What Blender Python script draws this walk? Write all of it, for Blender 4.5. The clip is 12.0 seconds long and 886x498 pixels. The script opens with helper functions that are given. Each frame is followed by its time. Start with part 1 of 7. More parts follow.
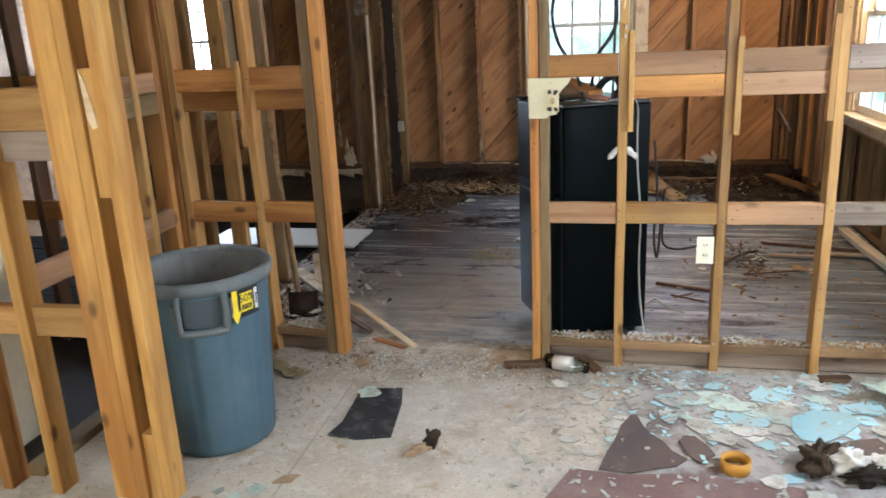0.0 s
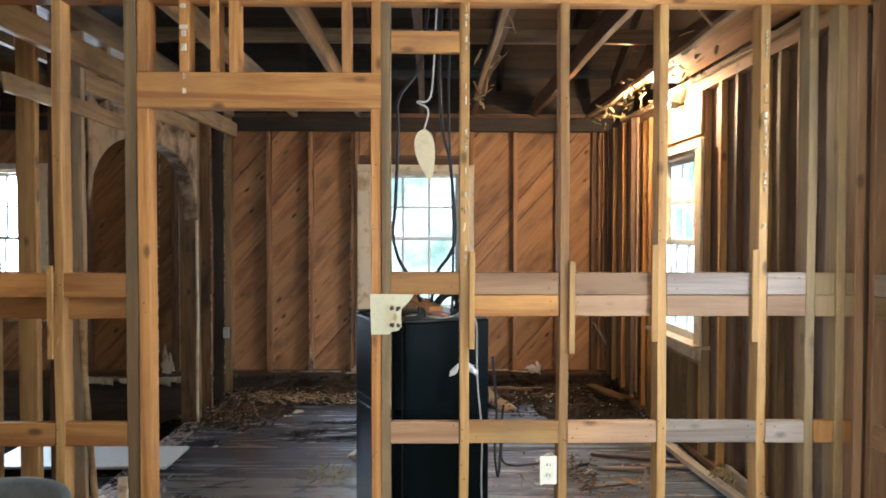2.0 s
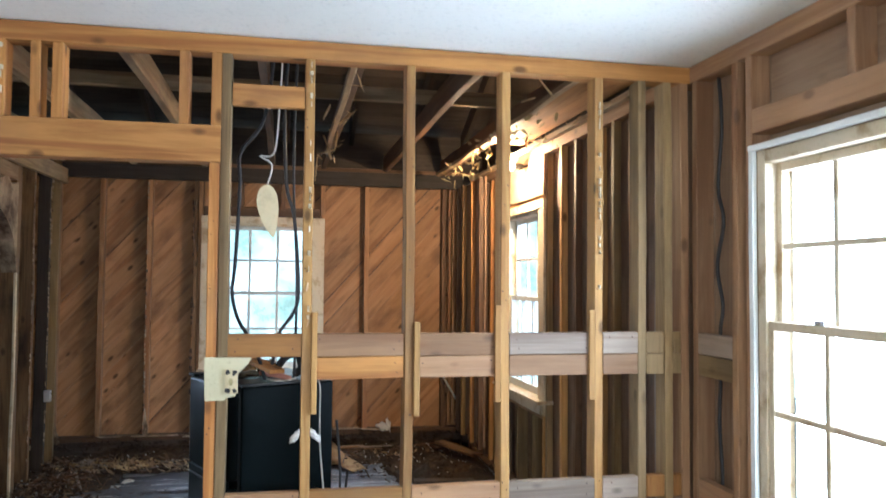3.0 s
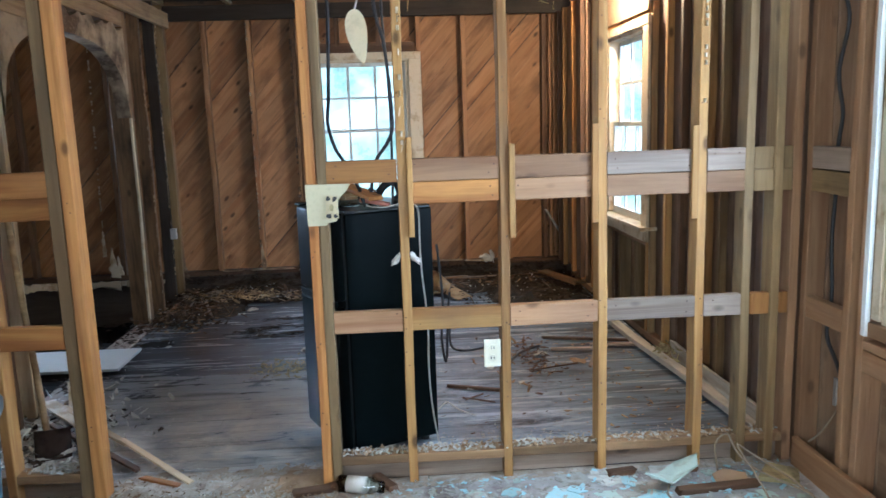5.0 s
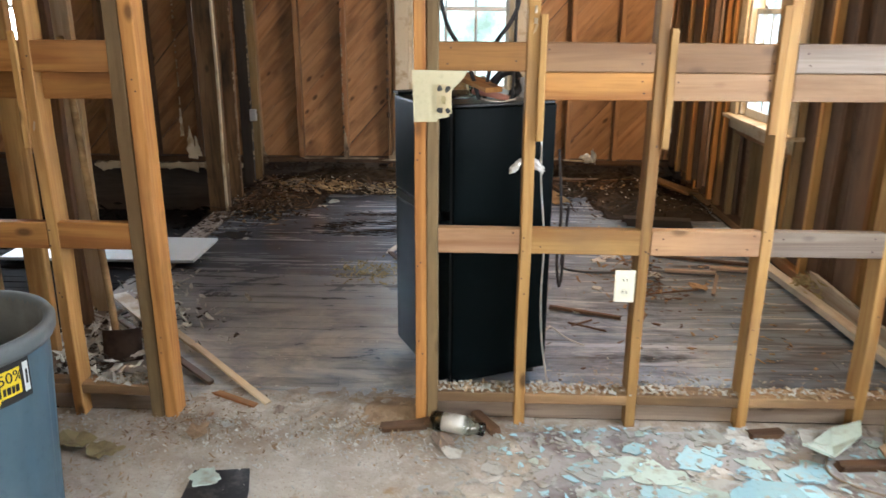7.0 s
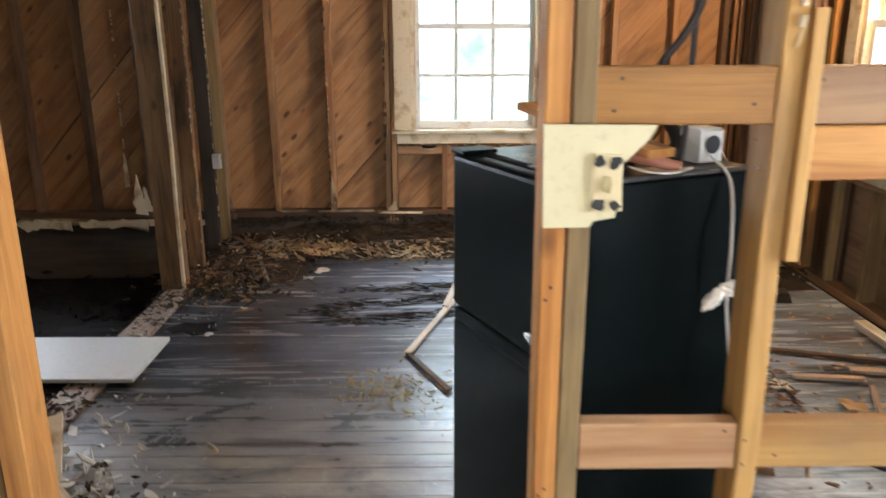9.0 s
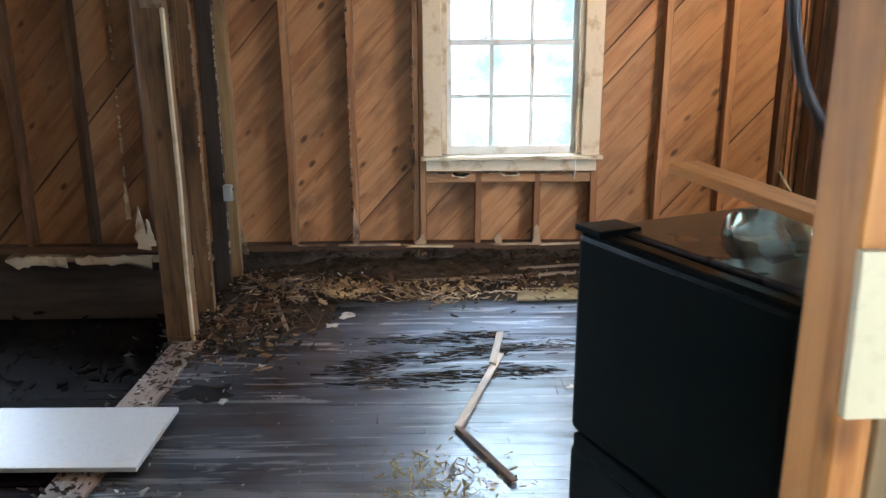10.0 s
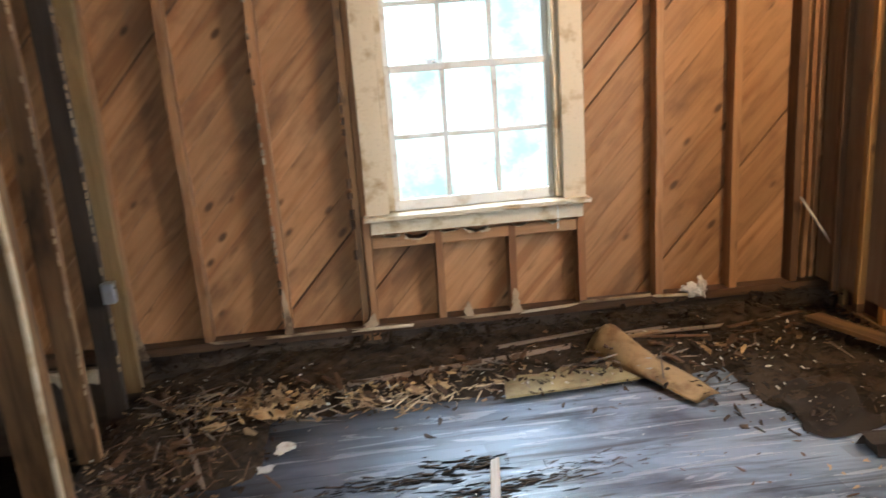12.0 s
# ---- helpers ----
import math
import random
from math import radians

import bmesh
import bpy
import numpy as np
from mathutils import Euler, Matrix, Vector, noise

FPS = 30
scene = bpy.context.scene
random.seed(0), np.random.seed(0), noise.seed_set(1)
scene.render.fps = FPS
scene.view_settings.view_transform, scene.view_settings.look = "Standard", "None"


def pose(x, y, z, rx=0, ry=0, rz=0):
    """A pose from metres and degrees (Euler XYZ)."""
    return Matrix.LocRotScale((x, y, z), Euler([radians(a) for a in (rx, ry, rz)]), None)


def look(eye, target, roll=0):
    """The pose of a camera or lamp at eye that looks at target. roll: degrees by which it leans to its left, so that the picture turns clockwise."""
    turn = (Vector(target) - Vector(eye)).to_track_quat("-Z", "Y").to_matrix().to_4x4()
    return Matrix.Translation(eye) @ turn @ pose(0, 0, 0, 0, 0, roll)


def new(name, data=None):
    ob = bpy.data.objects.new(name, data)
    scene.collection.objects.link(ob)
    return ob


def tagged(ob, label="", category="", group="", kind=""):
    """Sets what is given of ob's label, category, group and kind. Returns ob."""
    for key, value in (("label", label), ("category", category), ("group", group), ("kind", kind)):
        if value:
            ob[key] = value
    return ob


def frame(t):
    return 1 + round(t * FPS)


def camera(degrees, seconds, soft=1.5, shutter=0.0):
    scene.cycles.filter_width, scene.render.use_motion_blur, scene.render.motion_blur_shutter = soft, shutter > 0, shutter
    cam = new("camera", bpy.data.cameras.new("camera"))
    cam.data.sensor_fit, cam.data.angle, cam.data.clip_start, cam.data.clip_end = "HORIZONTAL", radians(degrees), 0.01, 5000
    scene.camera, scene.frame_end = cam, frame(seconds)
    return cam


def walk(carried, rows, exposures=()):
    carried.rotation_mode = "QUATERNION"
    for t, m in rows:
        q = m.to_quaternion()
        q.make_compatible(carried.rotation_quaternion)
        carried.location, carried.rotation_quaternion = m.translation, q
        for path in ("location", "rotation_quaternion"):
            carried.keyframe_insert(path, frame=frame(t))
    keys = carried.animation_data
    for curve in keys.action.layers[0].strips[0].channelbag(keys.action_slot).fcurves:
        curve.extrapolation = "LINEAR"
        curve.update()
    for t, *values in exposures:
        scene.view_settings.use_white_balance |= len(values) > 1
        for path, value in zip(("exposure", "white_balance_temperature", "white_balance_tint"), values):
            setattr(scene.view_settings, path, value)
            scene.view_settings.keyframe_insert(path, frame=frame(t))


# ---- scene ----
cam = camera(60.2, 12.0, shutter=0.3)
PATH = [
    (0, (0.335, 0.015, 1.513), (-0.087, 1.887, 0.952), -2.7),
    (0.5, (0.278, -0.027, 1.516), (-0.232, 1.832, 0.982), -3.5),
    (1, (0.25, -0.035, 1.535), (-0.11, 1.863, 1.018), -2.3),
    (1.5, (0.266, 0.018, 1.528), (0.155, 1.998, 1.271), -0.3),
    (2, (0.247, 0.123, 1.552), (0.279, 2.122, 1.5), 0.1),
    (2.2, (0.231, 0.115, 1.571), (0.333, 2.112, 1.542), -0.4),
    (2.5, (0.253, 0.121, 1.592), (0.431, 2.112, 1.641), 0.1),
    (2.9, (0.29, 0.167, 1.589), (0.661, 2.129, 1.696), 0.4),
    (3, (0.296, 0.174, 1.589), (0.701, 2.131, 1.672), 0.5),
    (3.5, (0.318, 0.175, 1.562), (0.732, 2.126, 1.414), -0.2),
    (5.3, (0.358, 0.188, 1.514), (0.408, 2.157, 1.167), -2.0),
    (5.5, (0.381, 0.186, 1.512), (0.388, 2.151, 1.141), -1.8),
    (6, (0.313, 0.325, 1.486), (0.276, 2.269, 1.014), -0.1),
    (6.5, (0.213, 0.519, 1.481), (0.221, 2.446, 0.942), 0.5),
    (7, (0.183, 0.734, 1.484), (0.121, 2.639, 0.877), 0.3),
    (7.2, (0.166, 0.855, 1.47), (0.061, 2.761, 0.874), 0.2),
    (8.8, (-0.158, 1.888, 1.427), (-0.097, 3.801, 0.844), -0.3),
    (8.9, (-0.145, 1.969, 1.433), (-0.101, 3.885, 0.863), 1.1),
    (9, (-0.17, 2.044, 1.427), (-0.15, 3.968, 0.879), -0.2),
    (9.5, (-0.271, 2.333, 1.436), (-0.3, 4.263, 0.912), -0.4),
    (10, (-0.387, 2.58, 1.473), (-0.363, 4.509, 0.946), -0.3),
    (10.5, (-0.415, 2.845, 1.447), (-0.433, 4.77, 0.904), -1.7),
    (11, (-0.392, 3.107, 1.503), (-0.523, 5.033, 0.981), -3.3),
    (11.5, (-0.422, 3.346, 1.555), (-0.502, 5.277, 1.043), -3.9),
    (12, (-0.447, 3.677, 1.561), (-0.256, 5.6, 1.044), -4.1),
]
EXPOSURES = [(0, 0.05, 5650, 8), (0.6, 0.08, 6000, 9), (1.2, 0.05, 5600, 8), (2.0, 0.04, 5450, 7), (2.5, 0.08, 5450, 7), (3.0, -0.05, 5150, 6), (3.6, -0.08, 4800, 4), (5.4, -0.03, 4800, 4), (6.1, 0.08, 5600, 8), (6.5, 0.12, 5800, 9), (7.2, 0.15, 5850, 9), (8.9, 0.35, 6000, 10), (9.5, 0.42, 5600, 8), (10.0, 0.5, 5300, 7), (10.5, 0.53, 6000, 13), (11.0, 0.6, 6350, 15), (11.5, 0.56, 6200, 14), (12, 0.5, 5700, 8)]
walk(cam, [(t, look(eye, target, roll)) for t, eye, target, roll in PATH], EXPOSURES)

# ---- light ----
world = bpy.data.worlds.new("world")
scene.world = world
world.use_nodes = True
wn = world.node_tree.nodes
sky = wn.new("ShaderNodeTexSky")
sky.sky_type = 'NISHITA'
sky.sun_disc = False
sky.sun_elevation, sky.sun_rotation = radians(50), radians(120)
wn["Background"].inputs["Strength"].default_value = 0.12
world.node_tree.links.new(sky.outputs[0], wn["Background"].inputs["Color"])
sun = new("sun", bpy.data.lights.new("sun", "SUN"))
sun.data.energy, sun.data.angle, sun.data.color = 1.2, radians(12), (1.0, 0.96, 0.9)
sun.matrix_world = look((12, -6, 16), (0, 3, 0))


def window_light(x, y, z, tx, ty, tz, w, h, watts, colour=(0.86, 0.93, 1.0)):
    """Sky light that comes in at a window's opening."""
    lamp = new("window_light", bpy.data.lights.new("window_light", "AREA"))
    lamp.data.shape, lamp.data.size, lamp.data.size_y = "RECTANGLE", w, h
    lamp.data.energy, lamp.data.color = watts, colour
    lamp.matrix_world = look((x, y, z), (tx, ty, tz))
    return lamp


window_light(3.75, 4.85, 1.95, -0.6, 7.1, 0.9, 2.3, 2.0, 185, (0.80, 0.91, 1.0))  # sky beyond the rear room's side window
window_light(0.1, 9.4, 3.5, 0.1, 5.8, 0.0, 2.4, 1.3, 215, (0.80, 0.91, 1.0))         # sky high beyond the rear room's end window
window_light(2.20, 2.295, 1.42, 0, 2.2, 1.42, 0.84, 1.32, 60, (0.90, 0.95, 1.0))    # front room, side window
window_light(-3.9, 7.56, 1.45, -3.9, 5, 1.2, 0.8, 1.25, 130)                         # side room, end window
window_light(-0.9, -2.62, 1.5, -0.4, 3, 1.4, 2.0, 1.6, 122, (1.0, 0.94, 0.82))      # unseen opening behind, added to light the front room

# ---- materials ----
def mat(name):
    m = bpy.data.materials.new(name)
    m.use_nodes = True
    b = m.node_tree.nodes["Principled BSDF"]
    return m, m.node_tree.nodes, m.node_tree.links, b


def ramp(n, stops):
    r = n.new("ShaderNodeValToRGB")
    e = r.color_ramp.elements
    while len(e) < len(stops):
        e.new(0.5)
    for k, (p, c) in enumerate(stops):
        e[k].position, e[k].color = p, (*c, 1)
    return r


def mixer(n, l, a, b, fac, mode="MIX"):
    m = n.new("ShaderNodeMix")
    m.data_type, m.blend_type = "RGBA", mode
    for sock, v in ((m.inputs[0], fac), (m.inputs[6], a), (m.inputs[7], b)):
        if isinstance(v, (int, float)):
            sock.default_value = v
        elif isinstance(v, tuple):
            sock.default_value = (*v, 1)
        else:
            l.new(v, sock)
    return m.outputs[2]


def noise_at(n, l, vec, scale, detail=4, rough=0.55, dist=0.0):
    t = n.new("ShaderNodeTexNoise")
    t.inputs["Scale"].default_value, t.inputs["Detail"].default_value = scale, detail
    t.inputs["Roughness"].default_value, t.inputs["Distortion"].default_value = rough, dist
    if vec is not None:
        l.new(vec, t.inputs["Vector"])
    return t.outputs[0]


def coords(n, l, scale=(1, 1, 1), shift=True):
    tc = n.new("ShaderNodeTexCoord")
    mp = n.new("ShaderNodeMapping")
    mp.inputs["Scale"].default_value = scale
    if shift:
        oi = n.new("ShaderNodeObjectInfo")
        add = n.new("ShaderNodeVectorMath")
        add.operation = "MULTIPLY_ADD"
        l.new(oi.outputs["Random"], add.inputs[0])
        add.inputs[1].default_value = (37, 91, 53)
        l.new(tc.outputs["Object"], add.inputs[2])
        l.new(add.outputs[0], mp.inputs["Vector"])
    else:
        l.new(tc.outputs["Object"], mp.inputs["Vector"])
    return mp.outputs[0]


def bump(n, l, b, height, strength, dist=0.01):
    bp = n.new("ShaderNodeBump")
    bp.inputs["Strength"].default_value, bp.inputs["Distance"].default_value = strength, dist
    l.new(height, bp.inputs["Height"])
    l.new(bp.outputs[0], b.inputs["Normal"])


def thresh(n, l, src, lo, hi):
    r = n.new("ShaderNodeMapRange")
    r.inputs["From Min"].default_value, r.inputs["From Max"].default_value = lo, hi
    l.new(src, r.inputs["Value"])
    return r.outputs[0]


def wood(name, light, dark, stain, knots=0.8, stained=0.5, rough=0.65, vary=0.35, spec=0.3, streaks=0.0):
    """Sawn wood with its grain along the piece's own x axis."""
    m, n, l, b = mat(name)
    v1 = coords(n, l, (0.8, 11, 11))
    v2 = coords(n, l, (4, 90, 90))
    v3 = coords(n, l, (1.0, 2.2, 2.2))
    vh = coords(n, l, (0.45, 9, 9))
    vk = coords(n, l, (5.5, 11, 11))
    rings = noise_at(n, l, v1, 1.0, 5, 0.62, 1.8)
    fine = noise_at(n, l, v2, 1.0, 3)
    heart = noise_at(n, l, vh, 1.0, 3, 0.5, 0.8)
    blot = noise_at(n, l, v3, 2.2, 4, 0.6)
    c = ramp(n, [(0.32, dark), (0.52, light), (0.72, tuple(min(1, 1.15 * k) for k in light))])
    l.new(rings, c.inputs[0])
    hf = n.new("ShaderNodeMath")
    hf.operation = "MULTIPLY"
    hf.inputs[1].default_value = 0.75
    l.new(thresh(n, l, heart, 0.54, 0.64), hf.inputs[0])
    col = mixer(n, l, c.outputs[0], (dark[0] * 0.85, dark[1] * 0.75, dark[2] * 0.7), hf.outputs[0])
    ff = n.new("ShaderNodeMath")
    ff.operation = "MULTIPLY"
    ff.inputs[1].default_value = 0.5
    l.new(thresh(n, l, fine, 0.5, 0.9), ff.inputs[0])
    col = mixer(n, l, col, tuple(0.7 * k for k in dark), ff.outputs[0])
    vo = n.new("ShaderNodeTexVoronoi")
    vo.inputs["Scale"].default_value = 1.0
    l.new(vk, vo.inputs["Vector"])
    kn = thresh(n, l, vo.outputs["Distance"], 0.22, 0.10)
    sep = n.new("ShaderNodeSeparateColor")
    l.new(vo.outputs["Color"], sep.inputs[0])
    pick = n.new("ShaderNodeMath")
    pick.operation = "GREATER_THAN"
    pick.inputs[1].default_value = 0.62
    l.new(sep.outputs[0], pick.inputs[0])
    kf = n.new("ShaderNodeMath")
    kf.operation = "MULTIPLY"
    l.new(kn, kf.inputs[0])
    l.new(pick.outputs[0], kf.inputs[1])
    kg = n.new("ShaderNodeMath")
    kg.operation = "MULTIPLY"
    kg.inputs[1].default_value = knots
    l.new(kf.outputs[0], kg.inputs[0])
    col = mixer(n, l, col, tuple(0.3 * k for k in dark), kg.outputs[0])
    sf = n.new("ShaderNodeMath")
    sf.operation = "MULTIPLY"
    sf.inputs[1].default_value = stained
    l.new(thresh(n, l, blot, 0.5, 0.72), sf.inputs[0])
    col = mixer(n, l, col, stain, sf.outputs[0])
    if streaks:
        vs = coords(n, l, (2.2, 15, 15))
        st = n.new("ShaderNodeMath")
        st.operation = "MULTIPLY"
        st.inputs[1].default_value = streaks
        l.new(thresh(n, l, noise_at(n, l, vs, 1.0, 4, 0.6, 0.6), 0.57, 0.70), st.inputs[0])
        col = mixer(n, l, col, tuple(0.35 * k for k in dark), st.outputs[0])
    oi = n.new("ShaderNodeObjectInfo")
    hs = n.new("ShaderNodeHueSaturation")
    vr = n.new("ShaderNodeMapRange")
    vr.inputs["To Min"].default_value, vr.inputs["To Max"].default_value = 1 - vary, 1 + vary * 0.55
    l.new(oi.outputs["Random"], vr.inputs["Value"])
    l.new(vr.outputs[0], hs.inputs["Value"])
    l.new(col, hs.inputs["Color"])
    l.new(hs.outputs[0], b.inputs["Base Color"])
    b.inputs["Roughness"].default_value = rough
    b.inputs["Specular IOR Level"].default_value = spec
    hm = n.new("ShaderNodeMath")
    hm.operation = "ADD"
    l.new(fine, hm.inputs[0])
    l.new(rings, hm.inputs[1])
    bump(n, l, b, hm.outputs[0], 0.4, 0.004)
    return m


def wet_floor():
    """Soaked dark boards; footprints of dust near the doorway, browner towards the side wall; bluish window sheen put
    into the colour.
    """
    m, n, l, b = mat("floor_wet_plank")
    geo = n.new("ShaderNodeNewGeometry")
    def at(scale):
        mp = n.new("ShaderNodeMapping")
        mp.inputs["Scale"].default_value = scale
        l.new(geo.outputs["Position"], mp.inputs["Vector"])
        return mp.outputs[0]
    def times(a, k):
        q = n.new("ShaderNodeMath")
        q.operation = "MULTIPLY"
        l.new(a, q.inputs[0])
        if isinstance(k, float):
            q.inputs[1].default_value = k
        else:
            l.new(k, q.inputs[1])
        return q.outputs[0]
    sp = n.new("ShaderNodeSeparateXYZ")
    l.new(geo.outputs["Position"], sp.inputs[0])
    blot = noise_at(n, l, at((1.0, 2.6, 1)), 1.6, 5, 0.6, 0.5)
    streak = noise_at(n, l, at((0.9, 11, 1)), 1.5, 6, 0.65, 0.7)
    grain = noise_at(n, l, at((6, 120, 1)), 1.0, 3)
    scuff = noise_at(n, l, at((2.2, 3.4, 1)), 1.5, 6, 0.7, 1.0)
    dry = thresh(n, l, sp.outputs["Y"], 5.0, 3.6)
    brown = thresh(n, l, sp.outputs["X"], 1.2, 1.8)
    c = ramp(n, [(0.34, (0.010, 0.012, 0.016)), (0.5, (0.027, 0.034, 0.047)), (0.66, (0.055, 0.066, 0.088))])
    l.new(blot, c.inputs[0])
    col = mixer(n, l, c.outputs[0], (0.11, 0.068, 0.05), times(brown, thresh(n, l, scuff, 0.35, 0.6)))
    # worn side: the window's bluish sheen is painted in with the wear
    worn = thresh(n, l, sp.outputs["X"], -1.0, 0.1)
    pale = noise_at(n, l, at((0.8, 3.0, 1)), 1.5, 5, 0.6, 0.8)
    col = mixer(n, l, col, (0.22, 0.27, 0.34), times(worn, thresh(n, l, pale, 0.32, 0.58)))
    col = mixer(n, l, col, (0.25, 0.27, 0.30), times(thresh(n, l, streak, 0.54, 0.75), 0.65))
    dust = times(times(dry, thresh(n, l, sp.outputs["X"], 0.45, 0.15)), thresh(n, l, scuff, 0.33, 0.62))
    col = mixer(n, l, col, (0.56, 0.49, 0.40), times(dust, 0.85))
    # pale dust beside the refrigerator, with the window's bluish glare painted in
    haze_noise = noise_at(n, l, at((3.0, 7.0, 1)), 1.5, 6, 0.7, 0.6)
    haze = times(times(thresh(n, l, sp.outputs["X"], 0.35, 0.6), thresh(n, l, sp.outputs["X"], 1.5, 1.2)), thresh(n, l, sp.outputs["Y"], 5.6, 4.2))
    col = mixer(n, l, col, (0.42, 0.48, 0.58), times(haze, thresh(n, l, haze_noise, 0.36, 0.62)))
    col = mixer(n, l, col, (0.015, 0.014, 0.015), times(thresh(n, l, streak, 0.44, 0.33), 0.8))
    oi = n.new("ShaderNodeObjectInfo")
    hs = n.new("ShaderNodeHueSaturation")
    vr = n.new("ShaderNodeMapRange")
    vr.inputs["To Min"].default_value, vr.inputs["To Max"].default_value = 0.84, 1.12
    l.new(oi.outputs["Random"], vr.inputs["Value"])
    l.new(vr.outputs[0], hs.inputs["Value"])
    l.new(col, hs.inputs["Color"])
    l.new(hs.outputs[0], b.inputs["Base Color"])
    rr = n.new("ShaderNodeMapRange")
    rr.inputs["To Min"].default_value, rr.inputs["To Max"].default_value = 0.17, 0.42
    l.new(dust, rr.inputs["Value"])
    ra = n.new("ShaderNodeMath")
    ra.operation = "MULTIPLY_ADD"
    ra.inputs[1].default_value = 0.18
    l.new(streak, ra.inputs[0])
    l.new(rr.outputs[0], ra.inputs[2])
    l.new(ra.outputs[0], b.inputs["Roughness"])
    b.inputs["Specular IOR Level"].default_value = 1.0
    b.inputs["Coat Weight"].default_value = 0.35
    b.inputs["Coat Roughness"].default_value = 0.28
    bump(n, l, b, grain, 0.12, 0.002)
    return m


def plain(name, colour, rough=0.6, metal=0.0, spot=None, spots=(0.55, 0.75), scale=9, bumpy=0.15, spec=0.4, fine=60, object_vary=0.0):
    m, n, l, b = mat(name)
    v = coords(n, l)
    a = noise_at(n, l, v, scale, 5, 0.6)
    f = noise_at(n, l, v, fine, 3)
    c = mixer(n, l, colour, spot or tuple(0.75 * k for k in colour), thresh(n, l, a, *spots))
    c = mixer(n, l, c, tuple(0.8 * k for k in colour), thresh(n, l, f, 0.55, 0.85))
    if object_vary:
        oi = n.new("ShaderNodeObjectInfo")
        hs = n.new("ShaderNodeHueSaturation")
        vr = n.new("ShaderNodeMapRange")
        vr.inputs["To Min"].default_value, vr.inputs["To Max"].default_value = 1 - object_vary, 1 + object_vary * 0.4
        l.new(oi.outputs["Random"], vr.inputs["Value"])
        l.new(vr.outputs[0], hs.inputs["Value"])
        l.new(c, hs.inputs["Color"])
        c = hs.outputs[0]
    l.new(c, b.inputs["Base Color"])
    rr = n.new("ShaderNodeMapRange")
    rr.inputs["To Min"].default_value, rr.inputs["To Max"].default_value = max(0.05, rough - 0.12), min(1, rough + 0.12)
    l.new(a, rr.inputs["Value"])
    l.new(rr.outputs[0], b.inputs["Roughness"])
    b.inputs["Metallic"].default_value = metal
    b.inputs["Specular IOR Level"].default_value = spec
    bump(n, l, b, a, bumpy, 0.004)
    return m


def dusty_ply():
    """Worn plywood under trodden plaster dust, with brown dirt gathered along the partition and golden stains."""
    m, n, l, b = mat("subfloor_dusty")
    geo = n.new("ShaderNodeNewGeometry")
    def layer(scale, detail, rough, lo, hi, amount):
        q = n.new("ShaderNodeMath")
        q.operation = "MULTIPLY"
        q.inputs[1].default_value = amount
        src = noise_at(n, l, geo.outputs["Position"], scale, detail, rough, 0.4)
        l.new(thresh(n, l, src, lo, hi), q.inputs[0])
        return q.outputs[0], src
    def both(a, c):
        q = n.new("ShaderNodeMath")
        q.operation = "MULTIPLY"
        l.new(a, q.inputs[0])
        l.new(c, q.inputs[1])
        return q.outputs[0]
    sp = n.new("ShaderNodeSeparateXYZ")
    l.new(geo.outputs["Position"], sp.inputs[0])
    blot, _ = layer(2.6, 6, 0.65, 0.48, 0.68, 0.75)
    clump, h1 = layer(16, 5, 0.7, 0.50, 0.64, 0.65)
    speck, h2 = layer(75, 4, 0.65, 0.56, 0.68, 0.55)
    gold, _ = layer(5.5, 4, 0.6, 0.63, 0.70, 0.7)
    dirt, _ = layer(6.5, 6, 0.75, 0.36, 0.62, 0.85)
    edge = thresh(n, l, sp.outputs["Y"], 2.75, 3.2)
    col = mixer(n, l, (0.53, 0.475, 0.40), (0.36, 0.30, 0.235), blot)
    col = mixer(n, l, col, (0.64, 0.60, 0.53), clump)
    col = mixer(n, l, col, (0.33, 0.21, 0.085), gold)
    col = mixer(n, l, col, (0.27, 0.20, 0.14), both(edge, dirt))
    col = mixer(n, l, col, (0.26, 0.20, 0.15), speck)
    l.new(col, b.inputs["Base Color"])
    b.inputs["Roughness"].default_value = 0.9
    b.inputs["Specular IOR Level"].default_value = 0.2
    hm = n.new("ShaderNodeMath")
    hm.operation = "ADD"
    l.new(h1, hm.inputs[0])
    l.new(h2, hm.inputs[1])
    bump(n, l, b, hm.outputs[0], 0.6, 0.006)
    return m


STUD = wood("stud_pine", (0.44, 0.25, 0.082), (0.30, 0.145, 0.04), (0.20, 0.12, 0.065), 0.9, 0.55)
STUD_NEAR = wood("stud_fresh", (0.60, 0.335, 0.095), (0.42, 0.19, 0.04), (0.22, 0.13, 0.06), 0.9, 0.45)
BLEACHED = wood("lath_bleached", (0.50, 0.45, 0.38), (0.36, 0.30, 0.23), (0.14, 0.11, 0.085), 0.3, 0.6)
STUD_ORANGE = wood("stud_orange", (0.42, 0.20, 0.055), (0.27, 0.11, 0.026), (0.17, 0.085, 0.042), 0.8, 0.5)
STUD_OLIVE = wood("stud_weathered", (0.29, 0.195, 0.09), (0.19, 0.122, 0.052), (0.1, 0.08, 0.05), 0.5, 0.5)
STUD_GREY = wood("stud_grey", (0.29, 0.225, 0.175), (0.205, 0.15, 0.11), (0.16, 0.12, 0.1), 0.8, 0.5)
BOTTOM = wood("plate_dirty", (0.27, 0.165, 0.08), (0.18, 0.10, 0.045), (0.09, 0.06, 0.04), 0.5, 0.7)
STUD_PINK = wood("block_pink", (0.33, 0.19, 0.097), (0.25, 0.13, 0.06), (0.2, 0.12, 0.08), 0.7, 0.45)
